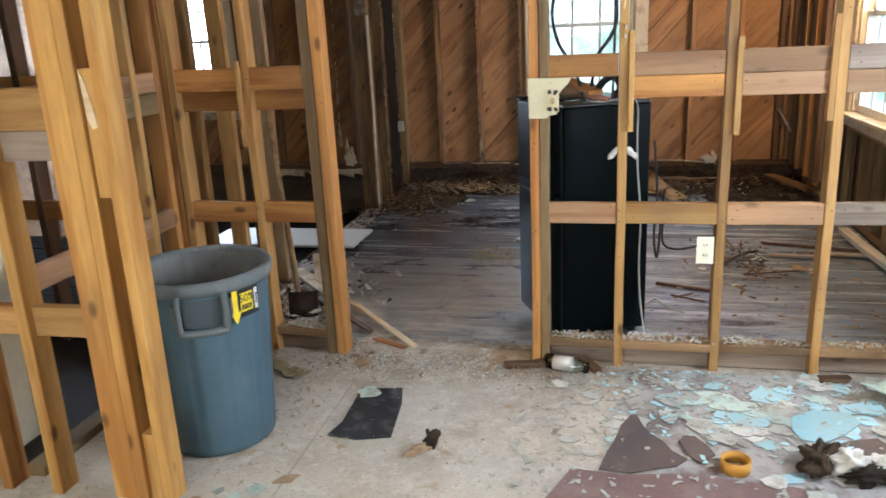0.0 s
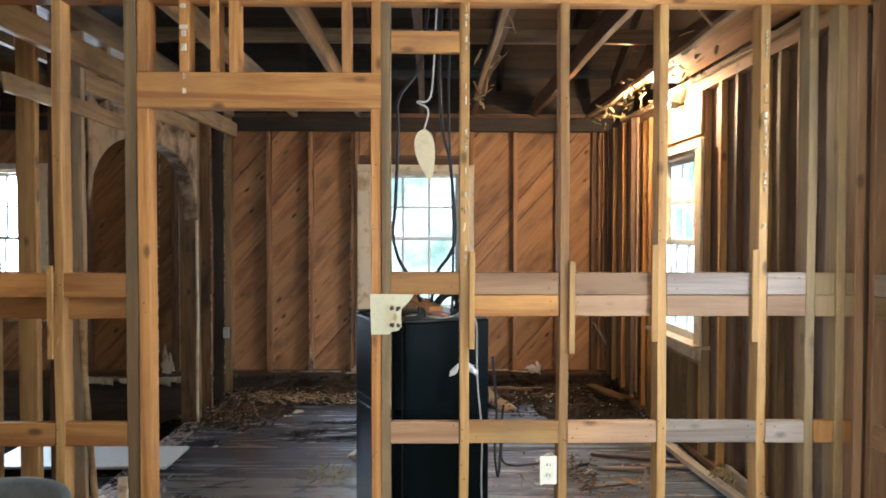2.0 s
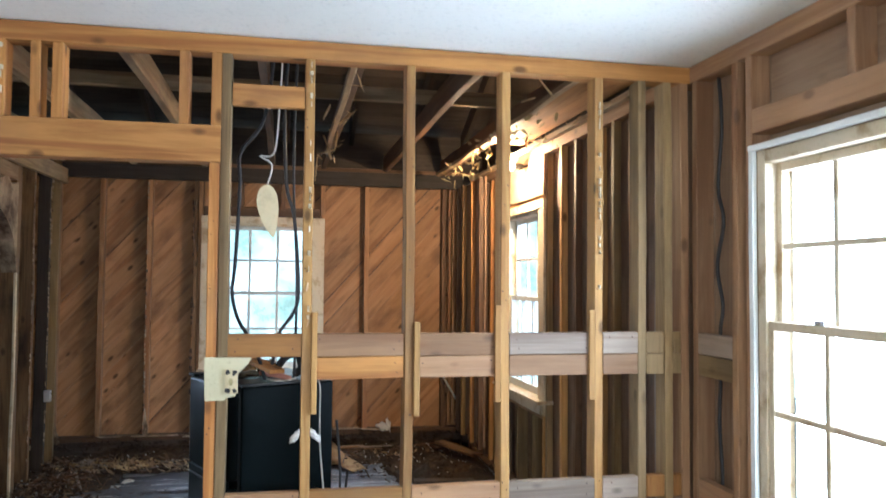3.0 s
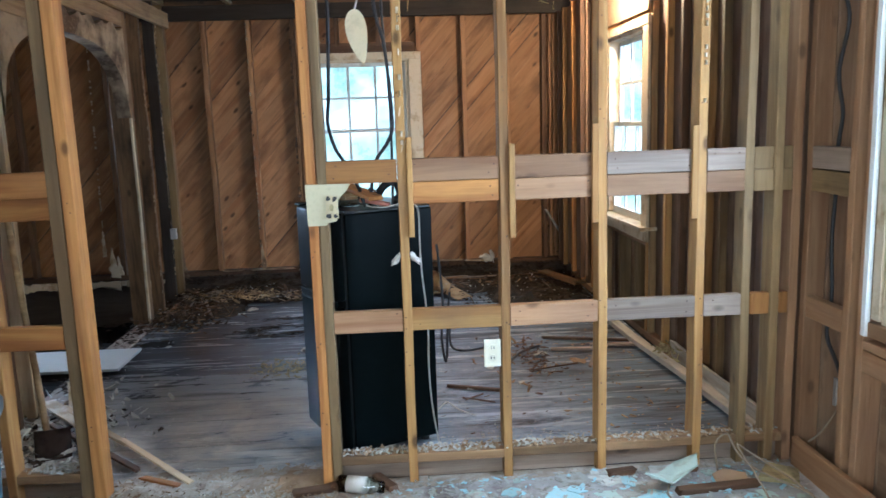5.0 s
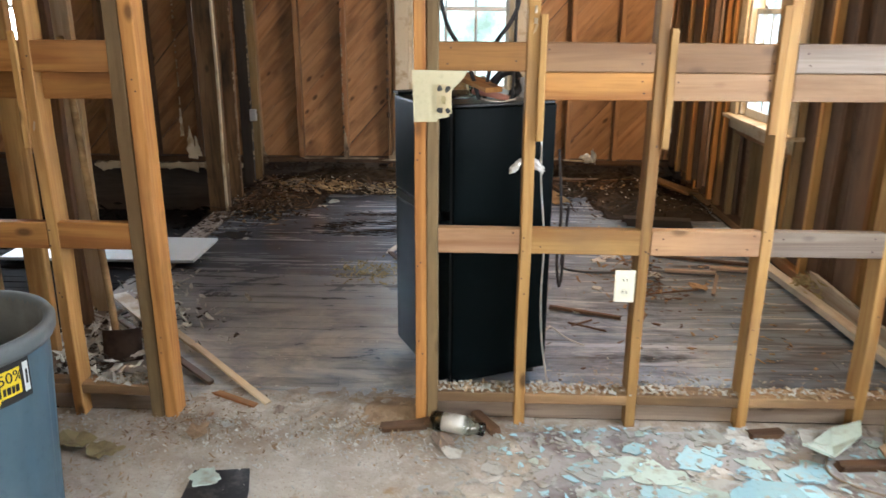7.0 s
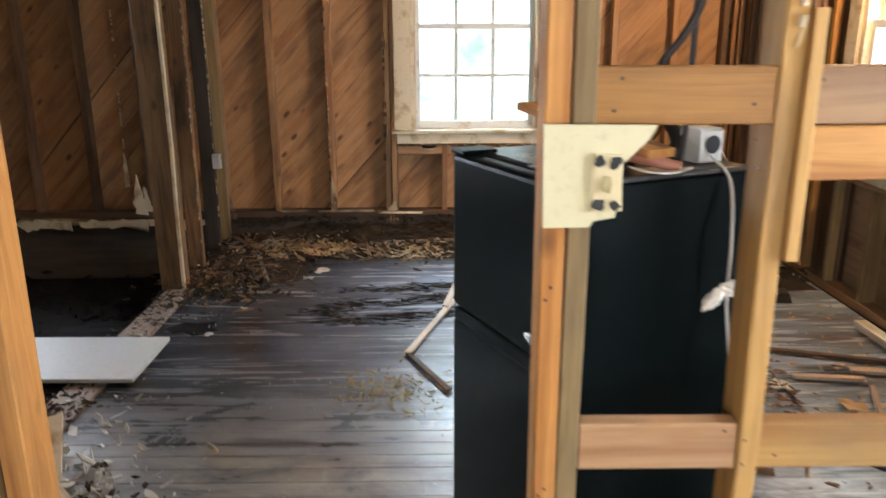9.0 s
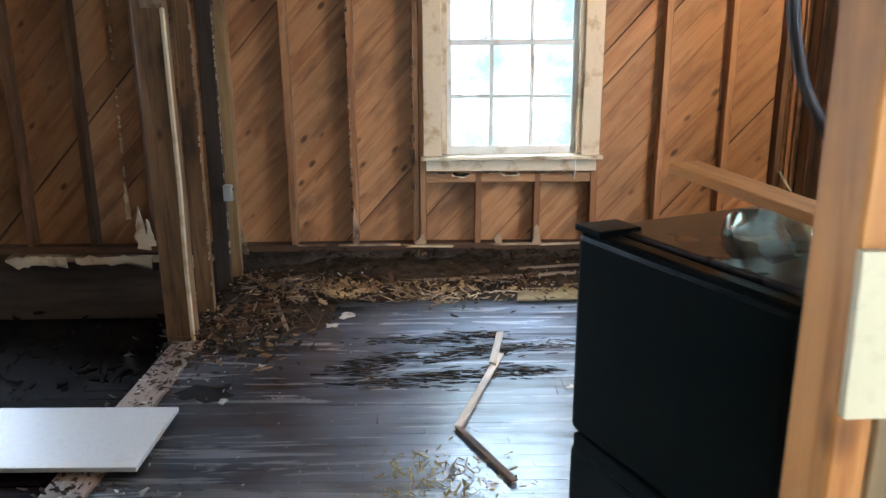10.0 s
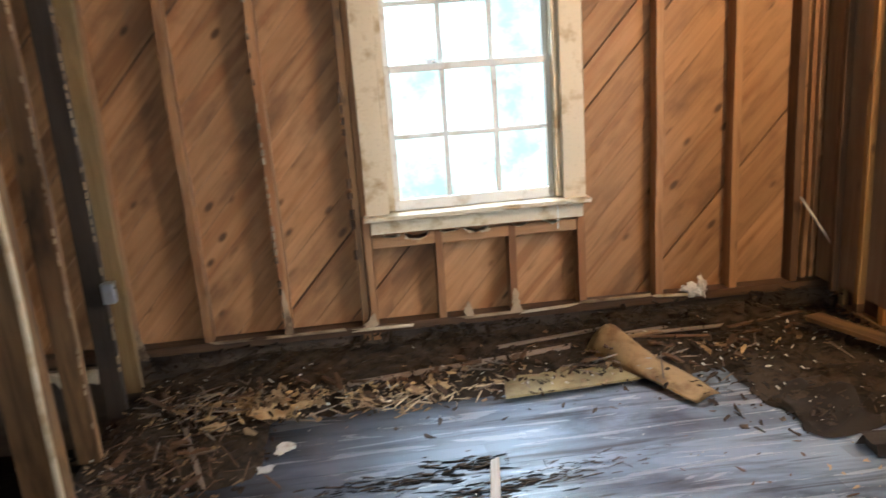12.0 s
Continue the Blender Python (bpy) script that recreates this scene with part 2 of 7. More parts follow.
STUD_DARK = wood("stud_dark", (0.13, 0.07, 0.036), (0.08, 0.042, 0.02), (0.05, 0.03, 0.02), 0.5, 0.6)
POST_ROT = wood("post_rotten", (0.20, 0.115, 0.052), (0.09, 0.05, 0.024), (0.015, 0.011, 0.008), 0.7, 0.9)
STUD_BACK = wood("stud_back", (0.34, 0.185, 0.085), (0.235, 0.115, 0.05), (0.12, 0.055, 0.025), 0.6, 0.5, 0.65, 0.2)
SHEATH = wood("sheathing_plank", (0.36, 0.19, 0.084), (0.285, 0.145, 0.062), (0.10, 0.05, 0.025), 1.0, 0.7, 0.6, 0.2, 0.3, 0.5)
# darker brown boards for the rear room's side wall
SHEATH_REAR = wood("sheathing_rear", (0.19, 0.12, 0.075), (0.14, 0.085, 0.052), (0.08, 0.05, 0.035), 0.4, 0.6, 0.7, 0.2)
SHEATH_DARK = wood("sheathing_panel", (0.29, 0.19, 0.115), (0.23, 0.14, 0.082), (0.16, 0.095, 0.065), 0.4, 0.5, 0.7, 0.15)
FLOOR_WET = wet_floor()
# near-black rot; the side room's shade is put into the colour
FLOOR_ROT_SHADE = wood("floor_rotten_shade", (0.009, 0.007, 0.007), (0.006, 0.005, 0.005), (0.004, 0.004, 0.004), 0.2, 0.7, 0.9, 0.3, 0.03)
ROOF_WOOD = wood("roof_wood", (0.055, 0.04, 0.03), (0.035, 0.025, 0.018), (0.015, 0.012, 0.01), 0.3, 0.6)
JOIST_PALE = wood("joist_pale", (0.40, 0.285, 0.165), (0.27, 0.17, 0.09), (0.08, 0.06, 0.04), 0.3, 0.6)
PLY = dusty_ply()
TRIM = plain("trim_cream_paint", (0.56, 0.47, 0.33), 0.55, 0, (0.33, 0.23, 0.12), (0.52, 0.66), 7, 0.3)
SASH = plain("sash_grey_white_paint", (0.62, 0.61, 0.57), 0.5, 0, (0.42, 0.36, 0.27), (0.56, 0.7), 8, 0.2)
TRIM_WHITE = plain("trim_white_paint", (0.74, 0.76, 0.76), 0.45, 0, (0.6, 0.6, 0.58), (0.6, 0.75), 6, 0.1)
CEIL = plain("ceiling_white", (0.80, 0.775, 0.72), 0.9, 0, (0.74, 0.715, 0.66), (0.5, 0.8), 1.5, 0.05, 0.2)
DRYWALL = plain("drywall_cream", (0.64, 0.61, 0.50), 0.9, 0, (0.52, 0.48, 0.38), (0.55, 0.75), 2, 0.05, 0.2)
PLASTER = plain("plaster_stained", (0.38, 0.29, 0.19), 0.9, 0, (0.09, 0.06, 0.04), (0.44, 0.62), 3.5, 0.4, 0.2)
# black of torn rot, and of the shade in the pit and hole
ROT_AND_SHADE = plain("rot_and_shade", (0.009, 0.008, 0.008), 0.92, 0, (0.02, 0.015, 0.012), (0.5, 0.75), 12, 0.8, 0.05)
DIRT = plain("dark_dirt", (0.022, 0.016, 0.012), 0.9, 0, (0.05, 0.035, 0.025), (0.5, 0.8), 5, 0.8, 0.2)
ROT = plain("rot_debris", (0.058, 0.039, 0.025), 0.9, 0, (0.016, 0.012, 0.009), (0.42, 0.66), 14, 1.0, 0.2, 90)
FRIDGE = plain("fridge_black", (0.0028, 0.0048, 0.0052), 0.34, 0, (0.006, 0.009, 0.0095), (0.55, 0.8), 6, 0.03, 0.055, 40)
FRIDGE_TOP = plain("fridge_dusty_top", (0.022, 0.021, 0.02), 0.3, 0, (0.075, 0.068, 0.06), (0.5, 0.75), 7, 0.05)
RUBBER = plain("black_rubber", (0.02, 0.02, 0.02), 0.6)
CABLE = plain("cable_black", (0.022, 0.022, 0.025), 0.5)
CABLE_TAN = plain("cable_tan", (0.26, 0.20, 0.135), 0.6)
CORD_WHITE = plain("cord_white", (0.6, 0.6, 0.57), 0.6)
CAN = plain("can_blue_grey", (0.062, 0.108, 0.140), 0.45, 0, (0.085, 0.13, 0.16), (0.5, 0.8), 5, 0.06, 0.4)
# can plastic darkened for the shade behind the handles
CAN_SHADE = plain("can_recess_shade", (0.05, 0.065, 0.075), 0.6)
CAN_RIM = plain("can_rim_grey", (0.10, 0.115, 0.12), 0.5, 0, (0.2, 0.21, 0.21), (0.5, 0.8), 8, 0.06)
CAN_IN = plain("can_inside_grey", (0.16, 0.16, 0.15), 0.6, 0, (0.09, 0.08, 0.07), (0.5, 0.75), 6, 0.1)
STICK_BLACK = plain("sticker_black", (0.015, 0.015, 0.015), 0.4)
STICK_YELLOW = plain("sticker_yellow", (0.80, 0.60, 0.02), 0.45)
PLATE = plain("plate_cream", (0.53, 0.48, 0.31), 0.6, 0, (0.42, 0.37, 0.22), (0.6, 0.8), 12, 0.05)
IVORY = plain("outlet_ivory", (0.74, 0.70, 0.54), 0.4)
BOARD_WHITE = plain("melamine_white", (0.52, 0.54, 0.54), 0.4, 0, (0.42, 0.43, 0.42), (0.6, 0.8), 4, 0.03)
FLAKE_BLUE = plain("paint_flake_blue", (0.38, 0.60, 0.66), 0.6, 0, (0.46, 0.50, 0.48), (0.52, 0.66), 14, 0.1, 0.3, 60, 0.2)
FLAKE_PALE = plain("paint_flake_pale", (0.55, 0.54, 0.49), 0.7, 0, (0.34, 0.29, 0.23), (0.48, 0.66), 16, 0.1, 0.3, 60, 0.3)
FLAKE_GREEN = plain("paint_flake_green", (0.46, 0.56, 0.50), 0.7, 0, (0.34, 0.34, 0.28), (0.5, 0.66), 14, 0.1, 0.3, 60, 0.25)
LINO = plain("linoleum_brown", (0.105, 0.078, 0.072), 0.6, 0, (0.16, 0.115, 0.1), (0.5, 0.7), 7, 0.1)
LINO_GREY = plain("linoleum_dirty_grey", (0.40, 0.375, 0.36), 0.8, 0, (0.20, 0.16, 0.15), (0.46, 0.66), 6, 0.3)
LINO_RED = plain("linoleum_red", (0.19, 0.115, 0.105), 0.7, 0, (0.27, 0.19, 0.165), (0.45, 0.7), 5, 0.1)
TAR = plain("tar_black", (0.022, 0.022, 0.026), 0.55, 0, (0.12, 0.115, 0.105), (0.52, 0.72), 16, 0.6)
TAPE = plain("tape_orange", (0.55, 0.27, 0.04), 0.4)
CARD = plain("cardboard_brown", (0.36, 0.25, 0.15), 0.85, 0, (0.26, 0.17, 0.1), (0.5, 0.7), 7, 0.1)
PEEL = plain("board_peel_tan", (0.50, 0.35, 0.18), 0.8, 0, (0.28, 0.17, 0.08), (0.48, 0.66), 9, 0.3)
CHIP = wood("wood_chip", (0.36, 0.24, 0.13), (0.22, 0.13, 0.07), (0.15, 0.09, 0.05), 0.1, 0.5, 0.8, 0.5)
SPLINT = wood("wood_splinter_pale", (0.66, 0.52, 0.34), (0.50, 0.36, 0.2), (0.3, 0.2, 0.12), 0.1, 0.3, 0.8, 0.3)
BOARD_TAN = plain("board_tan", (0.30, 0.245, 0.125), 0.8, 0, (0.20, 0.15, 0.075), (0.45, 0.65), 9, 0.3)
YELLOWED = plain("yellowed_insulation", (0.36, 0.30, 0.15), 0.9, 0, (0.22, 0.17, 0.09), (0.45, 0.65), 20, 0.8)
RUST = plain("steel_rusted", (0.10, 0.062, 0.045), 0.7, 0.4, (0.05, 0.03, 0.02), (0.45, 0.7), 20, 0.3)
STEEL = plain("steel_bright", (0.6, 0.6, 0.62), 0.3, 0.9)
RAG = plain("rag_white", (0.66, 0.63, 0.58), 0.9, 0, (0.4, 0.36, 0.3), (0.5, 0.7), 20, 0.4)
BLADE = plain("fan_blade_cream", (0.68, 0.58, 0.36), 0.5)
COPPER = plain("pipe_pink", (0.45, 0.2, 0.15), 0.5)
GRASS = plain("outside_ground", (0.34, 0.31, 0.26), 0.95, 0, (0.22, 0.24, 0.14), (0.45, 0.7), 0.6, 0.3)
SIDING = plain("siding_white", (0.7, 0.7, 0.68), 0.7)


def glass():
    m, n, l, b = mat("window_glass")
    b.inputs["Transmission Weight"].default_value = 1.0
    b.inputs["Roughness"].default_value = 0.02
    b.inputs["IOR"].default_value = 1.05
    b.inputs["Base Color"].default_value = (0.97, 1.0, 1.0, 1)
    return m


def bottle_glass():
    m, n, l, b = mat("bottle_glass")
    b.inputs["Transmission Weight"].default_value = 1.0
    b.inputs["Roughness"].default_value = 0.06
    b.inputs["IOR"].default_value = 1.45
    b.inputs["Base Color"].default_value = (0.90, 0.96, 0.92, 1)
    return m


def glow(name, colour, strength):
    m, n, l, b = mat(name)
    b.inputs["Base Color"].default_value = (*colour, 1)
    b.inputs["Emission Color"].default_value = (*colour, 1)
    b.inputs["Emission Strength"].default_value = strength
    return m


def foliage_backdrop(name, strength, stops):
    """Sunlit leaves and haze far outside, out of focus."""
    m, n, l, b = mat(name)
    v = coords(n, l, (1, 1, 1), False)
    a = noise_at(n, l, v, 1.1, 6, 0.7)
    c = ramp(n, stops)
    l.new(a, c.inputs[0])
    l.new(c.outputs[0], b.inputs["Emission Color"])
    b.inputs["Base Color"].default_value = (0.1, 0.15, 0.08, 1)
    b.inputs["Emission Strength"].default_value = strength
    return m


GLASS, BOTTLE, BULB = glass(), bottle_glass(), glow("bulb_glow", (1.0, 0.72, 0.33), 40)
FAR = foliage_backdrop("distance_foliage", 2.6, [(0.36, (0.19, 0.26, 0.22)), (0.44, (0.30, 0.38, 0.36)), (0.52, (0.46, 0.53, 0.53)), (0.64, (0.84, 0.95, 0.97))])
FAR_YARD = foliage_backdrop("distance_yard", 1.1, [(0.36, (0.44, 0.47, 0.45)), (0.46, (0.62, 0.63, 0.6)), (0.56, (0.84, 0.84, 0.81)), (0.68, (0.97, 0.98, 1.0))])

# ---- building blocks ----
rng = random.Random(7)


def part(name, bm, material, parent=None, label="", m=None, smooth=False):
    """Link a bmesh as one object."""
    me = bpy.data.meshes.new(name)
    bm.to_mesh(me)
    bm.free()
    me.materials.append(material)
    if smooth:
        for p in me.polygons:
            p.use_smooth = True
    ob = new(name, me)
    if m is not None:
        ob.matrix_basis = m
    if parent:
        ob.parent = parent
    if label:
        tagged(ob, label)
    return ob


def thing(name, label, category, m=None, group="", kind=""):
    ob = new(name)
    ob.empty_display_size = 0.1
    if m is not None:
        ob.matrix_basis = m
    return tagged(ob, label, category, group, kind)


def bar_mesh(length, w, h, wobble=0.0015, cut=0.003, rough_ends=0.0, segs=None):
    """A sawn bar along x with worn edges, centred."""
    bm = bmesh.new()
    a, b = w / 2, h / 2
    c = min(cut, a * 0.45, b * 0.45)
    ring = [(-a, -b + c), (-a + c, -b), (a - c, -b), (a, -b + c), (a, b - c), (a - c, b), (-a + c, b), (-a, b - c)]
    segs = segs or max(1, min(8, int(length / 0.35)))
    rows = []
    for i in range(segs + 1):
        x = -length / 2 + length * i / segs
        dy, dz = rng.uniform(-wobble, wobble), rng.uniform(-wobble, wobble)
        end = i in (0, segs)
        rows.append([bm.verts.new((x + (rng.uniform(-rough_ends, rough_ends) if end else 0), p + dy, q + dz)) for p, q in ring])
    for r0, r1 in zip(rows, rows[1:]):
        for k in range(8):
            bm.faces.new((r0[k], r0[(k + 1) % 8], r1[(k + 1) % 8], r1[k]))
    bm.faces.new(rows[0])
    bm.faces.new(list(reversed(rows[-1])))
    bmesh.ops.recalc_face_normals(bm, faces=bm.faces)
    return bm


def box(name, x0, x1, y0, y1, z0, z1, material, parent=None, label="", wobble=0.0012, cut=0.003, ragged=0.0):
    """A bar that fills the given box, with its grain along the longest side."""
    d = (x1 - x0, y1 - y0, z1 - z0)
    c = ((x0 + x1) / 2, (y0 + y1) / 2, (z0 + z1) / 2)
    k = d.index(max(d))
    if k == 0:
        bm, r = bar_mesh(d[0], d[1], d[2], wobble, cut, ragged), (0, 0, 0)
    elif k == 1:
        bm, r = bar_mesh(d[1], d[0], d[2], wobble, cut, ragged), (0, 0, 90)
    else:
        bm, r = bar_mesh(d[2], d[1], d[0], wobble, cut, ragged), (0, -90, 0)
    return part(name, bm, material, parent, label, pose(*c, *r))


def stick(name, p0, p1, w, h, material, parent=None, label="", roll=0.0, wobble=0.002, ragged=0.0, cut=0.002, segs=None):
    """A bar from point to point."""
    p0, p1 = Vector(p0), Vector(p1)
    d = p1 - p0
    m = Matrix.Translation((p0 + p1) / 2) @ d.to_track_quat("X", "Z").to_matrix().to_4x4() @ pose(0, 0, 0, roll, 0, 0)
    return part(name, bar_mesh(d.length, w, h, wobble, cut, ragged, segs), material, parent, label, m)


def tube(name, points, radius, material, parent=None, label="", sides=8):
    """A smooth round cord or pipe through the points."""
    pts = [Vector(p) for p in points]
    fine = []
    for i in range(len(pts) - 1):
        a, b, c, d = pts[max(0, i - 1)], pts[i], pts[i + 1], pts[min(len(pts) - 1, i + 2)]
        for s in range(6):
            t = s / 6
            fine.append(0.5 * ((2 * b) + (c - a) * t + (2 * a - 5 * b + 4 * c - d) * t * t + (3 * b - a - 3 * c + d) * t ** 3))
    fine.append(pts[-1])
    bm = bmesh.new()
    rows = []
    up = Vector((0.3, 0.2, 0.93)).normalized()
    for i, p in enumerate(fine):
        d = (fine[min(i + 1, len(fine) - 1)] - fine[max(i - 1, 0)]).normalized()
        s = d.cross(up)
        if s.length < 1e-3:
            s = d.cross(Vector((1, 0, 0)))
        s.normalize()
        u = s.cross(d).normalized()
        rows.append([bm.verts.new(p + radius * (math.cos(2 * math.pi * k / sides) * s + math.sin(2 * math.pi * k / sides) * u)) for k in range(sides)])
    for r0, r1 in zip(rows, rows[1:]):
        for k in range(sides):
            bm.faces.new((r0[k], r0[(k + 1) % sides], r1[(k + 1) % sides], r1[k]))
    bm.faces.new(rows[0])
    bm.faces.new(list(reversed(rows[-1])))
    bmesh.ops.recalc_face_normals(bm, faces=bm.faces)
    return part(name, bm, material, parent, label, None, True)


def lathe(profile, sides=40, wave=0.0):
    """A turned shell from (radius, height) pairs."""
    bm = bmesh.new()
    rows = [[bm.verts.new((r * math.cos(2 * math.pi * k / sides), r * math.sin(2 * math.pi * k / sides), z)) for k in range(sides)] for r, z in profile]
    for r0, r1 in zip(rows, rows[1:]):
        for k in range(sides):
            bm.faces.new((r0[k], r0[(k + 1) % sides], r1[(k + 1) % sides], r1[k]))
    bm.faces.new(list(reversed(rows[0])))
    bm.faces.new(rows[-1])
    bmesh.ops.recalc_face_normals(bm, faces=bm.faces)
    return bm


def prism(outline, thick, axis="z", bend=0.0):
    """A flat piece with an outline in its plane; bend lifts its edges."""
    bm = bmesh.new()
    lo, hi = [], []
    for u, v in outline:
        lift = bend * (u * u + v * v)
        lo.append(bm.verts.new((u, v, lift)))
        hi.append(bm.verts.new((u, v, lift + thick)))
    k = len(outline)
    c0 = bm.verts.new((sum(p[0] for p in outline) / k, sum(p[1] for p in outline) / k, 0))
    c1 = bm.verts.new((c0.co.x, c0.co.y, thick))
    for i in range(k):
        j = (i + 1) % k
        bm.faces.new((lo[i], lo[j], hi[j], hi[i]))
        bm.faces.new((lo[j], lo[i], c0))
        bm.faces.new((hi[i], hi[j], c1))
    bmesh.ops.recalc_face_normals(bm, faces=bm.faces)
    return bm


def shard(size, r, long=1.0, points=8):
    """An irregular broken outline."""
    base = []
    for i in range(points):
        a = 2 * math.pi * (i + r.uniform(-0.3, 0.3)) / points
        q = size * r.uniform(0.55, 1.12)
        base.append((q * math.cos(a) * long, q * math.sin(a)))
    out = []
    for (ax, ay), (bx, by) in zip(base, base[1:] + base[:1]):
        out.append((ax, ay))
        for f in (0.33, 0.67):
            k = r.uniform(-0.13, 0.13)
            out.append((ax + (bx - ax) * f - (by - ay) * k, ay + (by - ay) * f + (bx - ax) * k))
    return out


def crumpled(size, r, long, thick=0.004, lift=0.35):
    """A torn sheet, creased and uneven."""
    bm = prism(shard(size, r, long, 7), thick)
    rise = [r.uniform(0, lift * size) for _ in range(len(bm.verts) // 2 + 1)]
    for k, v in enumerate(bm.verts):
        v.co.z += rise[k // 2]
    return bm


def panel(name, x0, x1, y0, y1, z0, z1, material, parent=None, label=""):
    """A plain slab with a small bevel."""
    bm = bmesh.new()
    bmesh.ops.create_cube(bm, size=1)
    for v in bm.verts:
        v.co = Vector((x0 + (v.co.x + 0.5) * (x1 - x0), y0 + (v.co.y + 0.5) * (y1 - y0), z0 + (v.co.z + 0.5) * (z1 - z0)))
    return part(name, bm, material, parent, label)


P0, P1 = 3.253, 3.342       # the open partition, front and back
R0, R1 = 2.05, 2.14         # side wall, inside of the studs and of the boards
B0, B1 = 7.37, 7.46         # end wall, the same
CEIL_Z = 2.55

# ---- grounds and shell ----
bm = bmesh.new()
bmesh.ops.create_grid(bm, x_segments=40, y_segments=40, size=400)
for v in bm.verts:
    v.co.z = -0.55
tagged(part("ground", bm, GRASS), "pale dry ground outside the house", "ground", kind="structure")


def backdrop(name, m, w, h, far):
    bm = bmesh.new()
    bmesh.ops.create_grid(bm, x_segments=2, y_segments=2, size=1)
    for v in bm.verts:
        v.co.x *= w / 2
        v.co.y *= h / 2
    return tagged(part(name, bm, far, None, "", m), "bright hazy trees and sky far outside", "backdrop", kind="structure")


backdrop("backdrop", pose(-8, 13, 5, 90, 0, 0), 44, 13, FAR)
backdrop("backdrop", pose(12, 22, 6, 90, 0, -90), 80, 16, FAR_YARD)

front_floor = thing("floor_front", "dusty pale plywood subfloor with stains and paint dust", "floor", kind="structure")
panel("joist_bed", -4.9, 2.3, -2.7, 3.31, -0.14, -0.022, DIRT, front_floor)
for xa, xb, cuts in ((-4.9, -1.96, (-2.7, -0.3, 3.31)), (-1.96, -0.77, (-2.7, 0.05, 2.47, 3.31)), (-0.77, 0.45, (-2.7, 0.9, 3.31)), (0.45, 1.67, (-2.7, -0.2, 2.24, 3.31)), (1.67, 2.14, (-2.7, 0.6, 3.31))):
    for ya, yb in zip(cuts, cuts[1:]):
        box("plywood_sheet", xa + 0.0015, xb - 0.0015, ya + 0.0015, yb - 0.0015, -0.0195, -0.0005 * (1 + (xa > 0)), PLY, front_floor, wobble=0.0, cut=0.0015)
# ground coloured black for the shade of the pit
tagged(panel("ground_pit", -4.9, 2.3, 3.31, 7.6, -0.5, -0.32, ROT_AND_SHADE), "near-black ground under the missing boards, the pit's shade in its colour", "ground", kind="structure")
tagged(panel("ceiling", -4.8, 2.16, -2.7, 3.345, CEIL_Z + 0.002, CEIL_Z + 0.02, CEIL), "plain white painted drywall ceiling", "ceiling", kind="structure")

